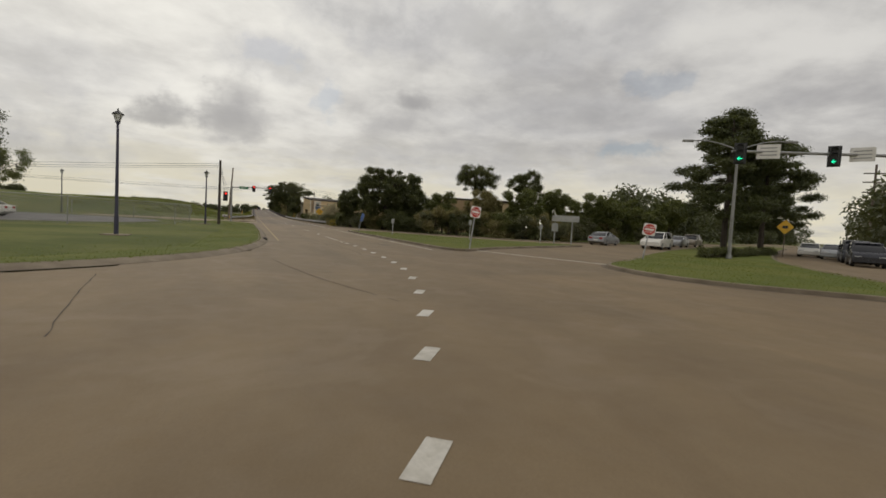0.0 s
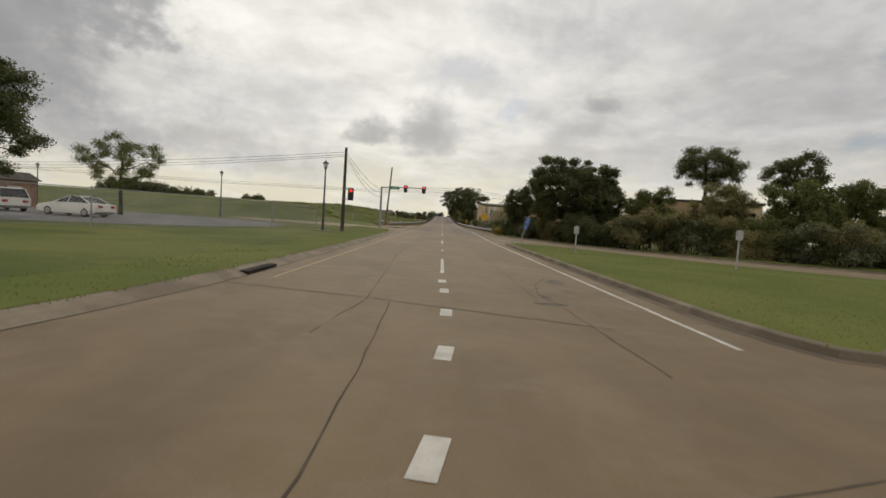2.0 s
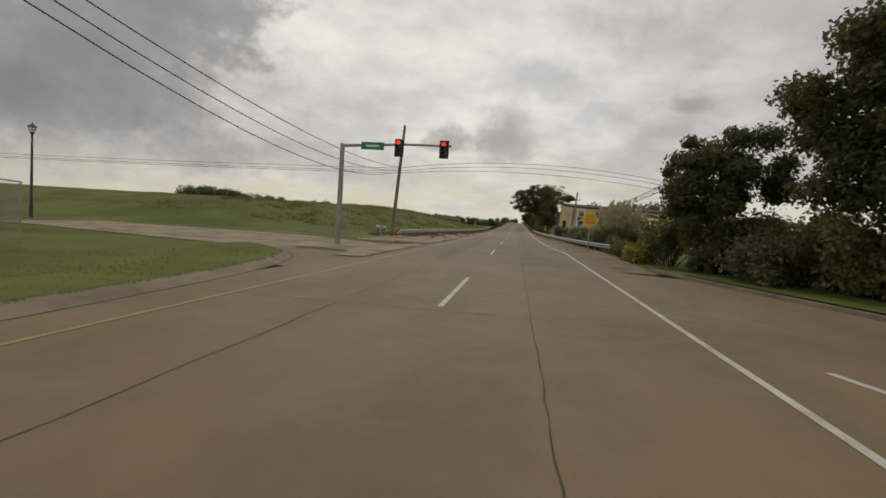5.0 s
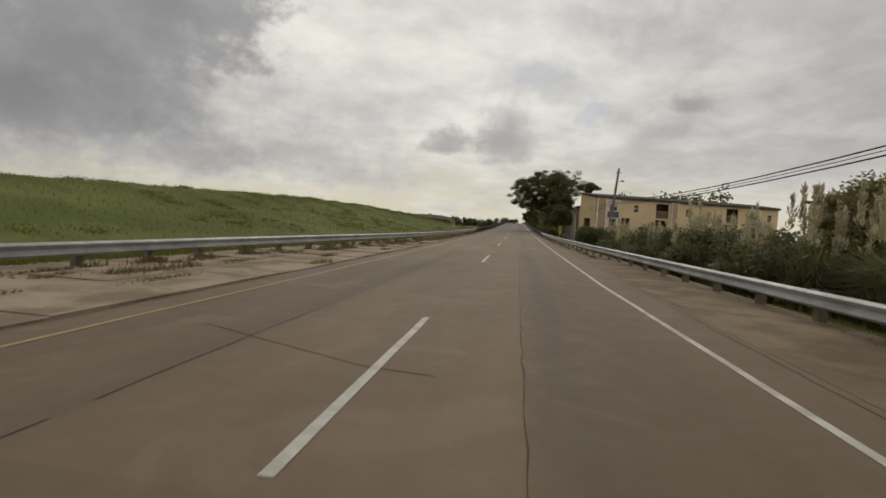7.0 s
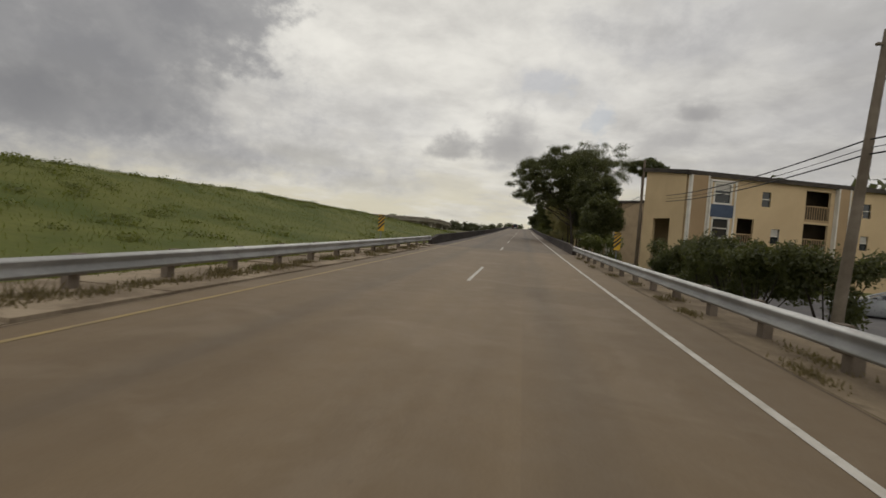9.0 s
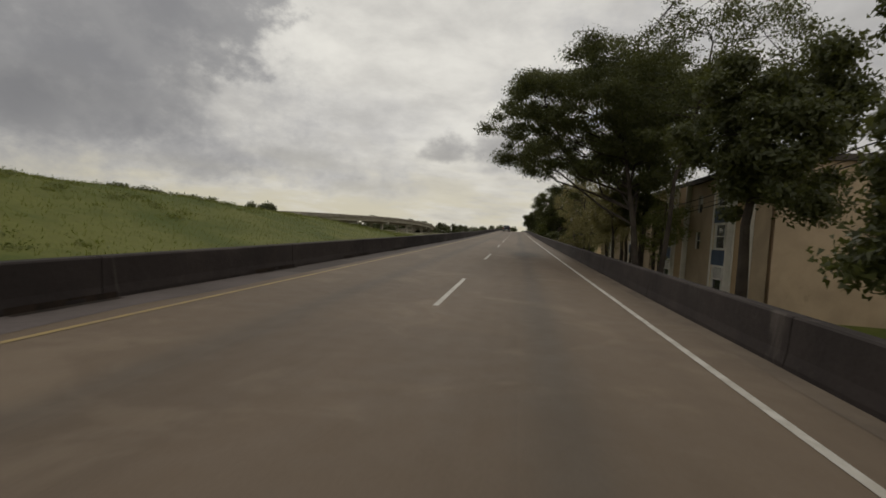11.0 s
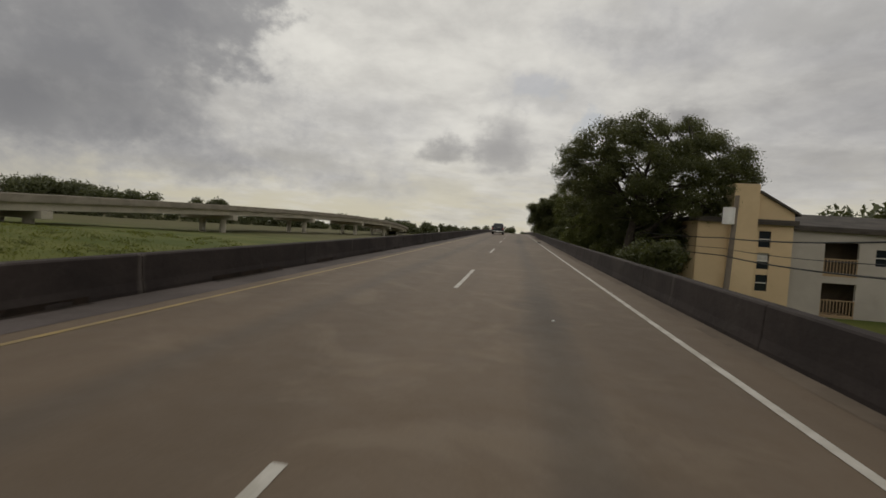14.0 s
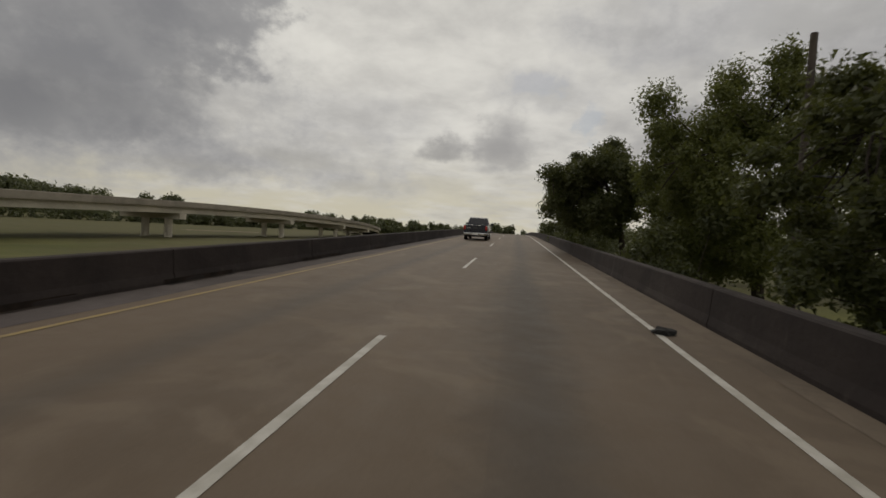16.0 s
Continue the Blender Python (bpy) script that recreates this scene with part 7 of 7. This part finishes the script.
tp = wood_pole("utility_pole", 9.05, 204.5, 7.35, "wooden utility pole with a grey transformer", 0.16, (0.02, 0), zbase=-1.1)
bm = B()
tube(bm, (-0.30, 0, 5.68), (-0.30, 0, 6.5), 0.24, n=18)
tube(bm, (-0.30, 0, 6.5), (-0.30, 0, 6.57), 0.24, 0.15, 18)
part("transformer", bm, M_STEEL, tp, "grey cylindrical transformer", smooth=True)
tp2 = wood_pole("utility_pole", 11.3, 222.0, 6.8, "leaning wooden utility pole with a pale transformer", 0.15, (0.06, 0.06), zbase=-1.1)
bm = B()
tube(bm, (0.05, 0.3, 5.4), (0.05, 0.3, 6.2), 0.26, n=18)
part("transformer", bm, M_SIGN_WHITE, tp2, "pale cylindrical transformer", smooth=True)
wood_pole("utility_pole", 8.8, 253.0, 10.6, "tall wooden utility pole rising above the trees", 0.13, material=M_TIMBER_DARK, zbase=-1.1)
far_pole = wood_pole("utility_pole", 74.0, 10.0, 13.0, "distant wooden pole with cross arms", 0.2)
for z in (11.8, 10.6, 9.2):
    bm = B()
    box(bm, -1.3, 1.3, -0.08, 0.08, z - 0.08, z + 0.08, m=Matrix.Rotation(radians(-50), 4, "Z"))
    part("cross_arm", bm, M_TIMBER, far_pole)


def wire(name, spans, r, label):
    bm = B()
    pts = []
    for p, q, drop in spans:
        pts += sag(p, q, drop)[1 if pts else 0:]
    cable(bm, pts, r)
    tagged(part(name, bm, M_WIRE), label, "cable")


RP = Vector((11.6, 116.0, 0))
for k, (z0, z1, z2, z3) in enumerate(((4.75, 5.2, 3.6, 3.6), (4.55, 4.95, 3.05, 3.1), (4.3, 4.75, 2.75, 2.75))):
    wire("overhead_cable", [((10.4, 50.0, z0 + 0.7), (RP.x - 0.15, RP.y, z1), 1.2 - 0.1 * k), ((RP.x - 0.15, RP.y, z1), (12.3, 147.5, z1 + 0.9), 0.6), ((12.3, 147.5, z1 + 0.9), (9.1, 204.5, z2), 0.6), ((9.1, 204.5, z2), (11.2, 222.2, z3), 0.2), ((11.2, 222.2, z3), (8.8, 253.0, z3 + 2.2), 0.5)], 0.026 if k != 1 else 0.013, "black overhead cable strung between utility poles")
for z, zr, up in ((5.25, 4.95, 0.75), (5.4, 5.3, 0.9), (5.65, 5.6, 0.95)):
    wire("overhead_cable", [((-110, 70.5, z + 1.2), (-8.7, 63.4, z), 0.6), ((-8.7, 63.4, z), (13.5, 63.4, zr - 0.3), -up)], 0.016, "black overhead cable crossing the road")
for z, d in ((6.7, 0), (6.5, 0.1), (6.35, 0.2)):
    wire("overhead_cable", [((-92, 66.0, z - 0.9 - d), (-8.4, 28.4, z - 0.15), 0.9 + d), ((-8.4, 28.4, z - 0.15), (-8.7, 63.4, z - 1.0), 1.0 + 4 * d)], 0.016, "thin black cable from the wooden pole")


# ---------------------------------------------------------------- pampas grass, palms and low plants
def pampas(x, y, h, seed, plumes=9):
    rng = np.random.default_rng(seed)
    t = thing("pampas_grass", pose(x, y, G(x, y) - 0.05), "tall tan and green pampas grass clump with feathery plumes", "grass clump", "pampas clumps")
    vs = []
    for _ in range(1000):
        a, q = rng.uniform(0, 2 * math.pi), rng.uniform(0.05, 1.0)
        lean = rng.uniform(0.3, 1.5)
        hh = h * rng.uniform(0.25, 0.8)
        b = np.array([math.cos(a) * q * 0.5, math.sin(a) * q * 0.5, 0])
        d = np.array([math.cos(a), math.sin(a), 0])
        s = np.array([-math.sin(a), math.cos(a), 0]) * 0.022
        m1, e = b + d * lean * 0.4 + [0, 0, hh * 0.75], b + d * lean * 1.1 + [0, 0, hh * rng.uniform(0.65, 1.0)]
        vs += [b - s, b + s, m1 + s, m1 - s, m1 - s, m1 + s, e + s * 0.2, e - s * 0.2]
    soup("blade_tuft", np.array(vs), 4, M_REED, t)
    for i in range(plumes):
        a, q = rng.uniform(0, 2 * math.pi), rng.uniform(0.1, 0.8)
        p = np.array([math.cos(a) * q, math.sin(a) * q, h * rng.uniform(0.7, 1.05)])
        n = 110
        u = rng.random(n)
        c = p + np.stack([rng.normal(size=n) * 0.05 * (1.2 - u), rng.normal(size=n) * 0.05 * (1.2 - u), (u - 0.35) * 1.1], 1)
        d = rng.normal(size=(n, 3)) * [0.03, 0.03, 0.05] + [0, 0, 0.09]
        e = rng.normal(size=(n, 3)) * 0.02
        soup("plume", np.stack([c, c + d + e, c + 2 * d, c + d - e], 1).reshape(-1, 3), 4, M_PLUME, t)
    return t


pr = random.Random(8)
for i in range(9):
    pampas(pr.uniform(8.9, 11.0), 65.2 + i * 0.6, pr.uniform(2.9, 3.4), 300 + i, 30)
for i in range(22):
    y = 72.5 + i * 1.6 + pr.uniform(-0.4, 0.4)
    tall = 0.98 if 98 < y < 106 else 1.1 if 75 < y < 79.5 or 83.5 < y < 88.5 else 0.92
    pampas(pr.uniform(9.4, 11.6), y, pr.uniform(2.4, 3.0) * tall, 310 + i, 5 if tall == 0.98 else 9 if tall > 1 else 5 if y < 92 else 3)
for i in range(24):
    y = 70.5 + i * 1.5
    bush(pr.uniform(9.6, 13.0) + (1.2 if y < 92 else 0.0), y, pr.uniform(2.9, 3.7) * (0.85 if y < 92 else 1.0), pr.uniform(1.4, 2.0), pr.choice((M_SCRUB, M_OAK2, M_SCRUB)), "rank grey-green bush among the pampas grass", 340 + i, 3600, 0.085, group="bushes below the guardrail")
for i in range(12):
    bush(pr.uniform(9.2, 11.8), 79.0 + i * 1.35, pr.uniform(2.9, 3.5), pr.uniform(1.3, 1.8), pr.choice((M_SCRUB, M_SCRUB, M_REED)), "dense grey-green scrub behind the guardrail", 380 + i, 3000, 0.085, group="bushes below the guardrail")
for i, (y, z) in enumerate(((66.8, 4.47), (86.5, 4.14))):
    coil = thing("cable_coil", pose(10.4 + 1.05 * (y - 50) / 66, y, z), "slack loop of black cable tied to the line", "cable coil", "cable coils")
    bm = B()
    for k in range(2):
        tube_path(bm, [(0.05 * k, 0.34 * math.cos(a), 0.12 * math.sin(a) - 0.1) for a in np.linspace(0, 2 * math.pi, 17)], 0.016, 5)
    part("loop", bm, M_WIRE, coil)
    bm = B()
    tube(bm, (0, -0.3, 0.0), (0, 0.3, 0.0), 0.035, n=8)
    part("sleeve", bm, M_BLACKMETAL, coil)
crowned(11.9, 77.6, (11.9, 77.6, 2.5), (2.3, 2.4, 1.7), M_SPARSE, "small open tree among the pampas grass", 370, 26, 6000, 0.085, 0.1, 0.27)
for i in range(10):
    y = 117.5 + i * 1.6
    bush(10.4 + pr.uniform(-0.4, 1.4), y, pr.uniform(3.2, 3.9), pr.uniform(1.4, 1.9), M_OAK, "dense dark hedge bush below the guardrail", 330 + i, 4200, 0.085, group="hedge before the apartments")
bush(8.8, 66.0, 1.2, 1.1, M_SPARSE, "dry scrubby bush at the sign post", 360, 900, 0.09)
bush(8.2, 57.5, 1.6, 1.3, M_SPARSE, "dry scrubby bush beside the shoulder", 361, 1200, 0.09)
bush(10.0, 54.5, 2.6, 1.8, M_OAK2, "leafy bush beside the shoulder", 362, 1800, 0.12)
bush(9.0, 51.0, 2.8, 1.8, M_OAK, "leafy dark bush beside the shoulder", 363, 1800, 0.12)
bush(7.6, 52.2, 1.6, 0.9, M_SHRUB_Y, "yellow flowering shrub beside the road", 364, 900, 0.08)


def palm(x, y, h, seed):
    rng = np.random.default_rng(seed)
    t = thing("palm", pose(x, y, G(x, y) - 0.05), "spiky fan palm among the pampas grass", "palm")
    bm = B()
    for i in range(6):
        tube(bm, (0, 0, h * i / 6), (0, 0, h * (i + 1) / 6), 0.2, 0.16, 10)
    part("trunk", bm, M_BARK, t)
    for k in range(22):
        a, el = rng.uniform(0, 2 * math.pi), rng.uniform(-0.5, 1.2)
        d = np.array([math.cos(a) * math.cos(el), math.sin(a) * math.cos(el), math.sin(el)])
        s = np.array([-math.sin(a), math.cos(a), 0])
        hub = np.array([0, 0, h]) + d * 0.8
        vs = []
        for j in np.linspace(-1.1, 1.1, 13):
            e = d * math.cos(j) + s * math.sin(j)
            w = np.cross(e, d + [0, 0, 0.3])
            w = w / (np.linalg.norm(w) + 1e-6) * 0.03
            vs += [np.array([0, 0, h]) + d * 0.3, hub + e * 0.4 - w, hub + e * 0.95 - [0, 0, 0.08], hub + e * 0.4 + w]
        soup("frond", np.array(vs), 4, M_OAK2, t)


palm(11.6, 60.4, 2.6, 5)


# ---------------------------------------------------------------- grass and litter
def blades(name, points, h0, h1, seed, material, label, width=0.012):
    rng = np.random.default_rng(seed)
    p = np.asarray(points, float)
    n = len(p)
    a = rng.uniform(0, 2 * np.pi, n)
    s = np.stack([np.cos(a), np.sin(a), np.zeros(n)], 1) * width * (0.7 + 0.8 * rng.random(n))[:, None]
    hh = (h0 + (h1 - h0) * rng.random(n) ** 1.5)[:, None]
    tip = p + np.concatenate([rng.normal(size=(n, 2)) * 0.35 * hh, hh], 1)
    ob = soup(name, np.stack([p - s, p + s, tip], 1).reshape(-1, 3), 3, material)
    tagged(ob, label, "grass", kind="stuff")


gr = np.random.default_rng(77)


def kerb_points(path, n, near, far, z0=0.14):
    out = []
    idx = gr.integers(1, len(path) - 1, n)
    for i in idx:
        a, b = path[i], path[i + 1] if i + 1 < len(path) else path[i]
        d = (b - a)
        if d.length < 1e-6:
            continue
        d.normalize()
        q = a + d * gr.uniform(0, 0.8) + Vector((-d.y, d.x, 0)) * (near + (far - near) * gr.random() ** 1.6)
        t = (Vector((q.x - a.x, q.y - a.y, 0)).length - 0.17) / 3.2
        z = (RZ(a.y) + z0) * (1 - t) + G(q.x, q.y) * t if t < 1 else G(q.x, q.y)
        out.append((q.x, q.y, z - 0.02))
    return out


blades("verge_grass", kerb_points(LEFT_KERB, 30000, 0.34, 5.5), 0.02, 0.075, 1, M_BLADES, "mown green grass with seed heads on the verge", 0.009)


def inside(poly, x, y):
    c = False
    for a, b in zip(poly, poly[1:] + poly[:1]):
        if (a[1] > y) != (b[1] > y) and x < (b[0] - a[0]) * (y - a[1]) / (b[1] - a[1]) + a[0]:
            c = not c
    return c


def fill_points(poly, n, box4, z):
    out = []
    while len(out) < n:
        x, y = gr.uniform(box4[0], box4[1]), gr.uniform(box4[2], box4[3])
        if inside(poly, x, y):
            out.append((x, y, z))
    return out


blades("island_grass", fill_points(ISLAND, 26000, (4.4, 15, -5.4, 24), 0.115), 0.02, 0.06, 2, M_BLADES, "short mown grass on the traffic island", 0.008)
blades("island_grass", fill_points(ISLAND2, 12000, (7.8, 24, -25, 0), 0.115), 0.02, 0.06, 3, M_BLADES, "short mown grass on the far island", 0.016)


def bank_points(n, x0, x1, y0, y1, power=1.0):
    xs, ys = x0 + (x1 - x0) * gr.random(n) ** power, gr.uniform(y0, y1, n)
    return [(x, y, G(x, y) - 0.03) for x, y in zip(xs, ys)]


blades("bank_grass", bank_points(70000, -10.5, -34, 64, 225, 0.8), 0.05, 0.26, 4, M_TALL, "long rough grass on the bank", 0.02)
def weed_clumps(name, n, seed, label, material, each=60, size=0.09):
    rng = np.random.default_rng(seed)
    cs, rs = [], []
    for _ in range(n):
        y = rng.uniform(62, 236)
        x = -11 - 22 * rng.random() ** 0.8
        if noise.noise((x * 0.09, y * 0.09, 2.0)) < -0.05:
            continue
        r = rng.uniform(0.4, 1.1)
        cs.append((x, y, G(x, y) + r * 0.05))
        rs.append(r)
    ob = soup(name, leaves(rng, cs, rs, each * len(cs), size, 0.3, 0.2), 3, material)
    tagged(ob, label, "weeds", kind="stuff")


weed_clumps("bank_weeds", 800, 61, "soft clumps of green weeds on the grassy bank", M_WEED)
weed_clumps("bank_weeds", 420, 62, "dark patches of rank weeds on the grassy bank", M_RANK, 150, 0.06)
blades("foot_grass", bank_points(9000, -5.6, -11, 128, 250), 0.15, 0.5, 5, M_TALL, "long grass behind the barrier", 0.02)
blades("lot_grass", [q for q in bank_points(9000, -6, -17, 4, 44) if not paved(q[0], q[1])], 0.03, 0.08, 6, M_BLADES, "uneven grass along the fence", 0.016)
blades("shoulder_weeds", [q for q in bank_points(6000, 6.6, 9.6, 56, 131)], 0.06, 0.3, 7, M_TALL, "weeds and dry grass under the guardrail", 0.014)


def weed(x, y, r, seed, z, material, label):
    rng = np.random.default_rng(seed)
    n = 170
    # tufts follow the joints that run along the road
    pts = [(x + rng.normal() * r * 0.6, y + rng.normal() * r * 2.0, z) for _ in range(n)]
    blades("weed_tuft", pts, 0.02, 0.11, seed, material, label, 0.013)


for i, (x, y) in enumerate(((-6.2, 67.3), (-5.6, 70.2), (-7.4, 73.0), (-5.4, 78.0), (-6.3, 82.5), (-5.2, 88.4), (-5.5, 95.0), (-5.0, 102.2), (-5.1, 106.5), (-5.0, 110.5), (5.3, 106.5), (5.6, 96.0), (5.2, 112.0), (-4.6, 75.6), (-6.9, 78.2), (-4.8, 83.4), (-5.6, 85.8), (-6.6, 74.4), (-7.3, 69.5), (-4.7, 91.6), (-4.6, 98.7), (-4.9, 114.6), (-4.5, 119.8), (-5.8, 90.2))):
    dry = i % 4 != 1
    weed(x, y, 0.15 + 0.05 * (i % 3), 500 + i, RZ(y) + 0.035, M_DRYWEED if dry else M_TALL, "dead brown weeds in a paving joint" if dry else "green weed tuft in a paving crack")
wr = random.Random(19)
for i in range(30):
    y = 66 + i * 2.15 + wr.uniform(-0.7, 0.7)
    x = float(np.interp(y, (64.6, 76, 83.5, 91, 101, 131), (-8.5, -7.7, -7.0, -6.2, -5.5, -4.8))) + wr.uniform(0.0, 0.9)
    weed(x, y, wr.uniform(0.16, 0.3), 600 + i, RZ(y) + 0.035, M_DRYWEED, "dead brown weeds and dirt along the guardrail")
for i in range(14):
    y = 88 + i * 3.0 + wr.uniform(-0.8, 0.8)
    weed(float(np.interp(y, (87, 103, 122, 131), (5.75, 5.1, 4.75, 4.7))) - wr.uniform(0.0, 0.35), y, wr.uniform(0.08, 0.16), 640 + i, RZ(y) + 0.035, M_DRYWEED, "dead brown weeds and dirt along the guardrail")
# dead weeds heaped round the posts, then a strip of dry grass along the slabs
for i in range(33):
    y = 65.2 + 1.9 * i + wr.uniform(-0.2, 0.2)
    x = float(np.interp(y, (64.6, 68, 72, 76, 83.5, 91, 101, 111, 122, 131), (-8.7, -8.4, -8.15, -7.9, -7.2, -6.4, -5.7, -5.25, -5.0, -4.85)))
    heap = [(x + 0.12 + wr.gauss(0, 0.13), y + wr.gauss(0, 0.2), RZ(y) + 0.02) for _ in range(int(wr.uniform(60, 260)))]
    blades("dead_weeds", heap, 0.05, wr.uniform(0.16, 0.34), 700 + i, M_DRYWEED, "heap of dead brown weeds round a guardrail post", 0.014)
for i, (y0, y1, off) in enumerate(((86.5, 93.0, 0.55), (93.5, 99.0, 0.7), (101.0, 106.0, 0.45), (107.5, 112.0, 0.4), (80.0, 83.0, 0.9), (70.0, 72.5, 1.6))):
    strip = []
    for _ in range(1100):
        y = wr.uniform(y0, y1)
        if noise.noise((y * 0.9, 7.3 * i, 0.0)) < wr.uniform(-0.5, 0.4):
            continue
        x = float(np.interp(y, (64.6, 76, 83.5, 91, 101, 111, 131), (-8.7, -7.9, -7.2, -6.4, -5.7, -5.25, -4.85)))
        strip.append((x + off + wr.gauss(0, 0.16), y, RZ(y) + 0.025))
    blades("dry_grass", strip, 0.04, 0.2, 740 + i, M_DRYWEED, "strip of dry brown grass in the paving joint", 0.013)
gr = np.random.default_rng(91)
rail = ((-9.3, 62.0), (-8.95, 68), (-8.7, 72), (-8.45, 76), (-7.8, 83.5), (-7.0, 91), (-6.3, 101), (-5.85, 111), (-5.6, 122), (-5.45, 131))
ys = gr.uniform(62, 131, 14000)
xs = np.interp(ys, [q[1] for q in rail], [q[0] for q in rail]) - 0.5 - 0.9 * gr.random(14000) ** 1.3
blades("rail_grass", [(x, y, max(G(x, y), RZ(y) - 0.3) - 0.03) for x, y in zip(xs, ys)], 0.12, 0.42, 8, M_TALL, "unmown grass growing behind the guardrail", 0.016)


def litter(x, y, s, material, label, seed):
    rr = random.Random(seed)
    bm = B()
    bmesh.ops.create_icosphere(bm, subdivisions=2, radius=s)
    for v in bm.verts:
        v.co *= 0.7 + 0.6 * rr.random()
        v.co.z *= 0.45
    ob = part("litter", bm, material)
    ob.location = (x, y, RZ(y) + s * 0.22)
    tagged(ob, label, "litter", "road litter")


litter(0.0, 11.1, 0.06, M_SIGN_WHITE, "crumpled white scrap on the road", 1)
litter(0.0, 191.3, 0.05, M_SIGN_WHITE, "crumpled white scrap on the bridge road", 2)
litter(3.75, 246.6, 0.15, M_TYRE, "dark scrap of tyre rubber at the edge line", 3)
litter(5.0, 61.8, 0.08, M_BARK, "small dark clod on the shoulder", 4)
litter(4.45, 200.2, 0.055, M_SIGN_WHITE, "small pale scrap by the barrier", 5)
litter(1.97, 205.5, 0.035, M_SIGN_WHITE, "tiny white scrap in the bridge lane", 7)
litter(3.6, 193.4, 0.07, M_APRON, "small stone on the bridge road", 6)


def drain(x, y, ln, label, wide=0.12):
    bm = B()
    box(bm, -wide, 0.05, -ln / 2, ln / 2, -0.1, 0.0, 0.01)
    ob = part("drain_inlet", bm, M_SLOT)
    ob.location = (x, y, RZ(y) + 0.045 + 0.3 * (wide - 0.12))
    tagged(ob, label, "drain", kind="structure")


drain(-4.27, -0.05, 1.75, "dark rust-brown kerb drain inlet", 0.24)
drain(-4.35, 62.2, 1.3, "dark rusted drain slot in the gutter")
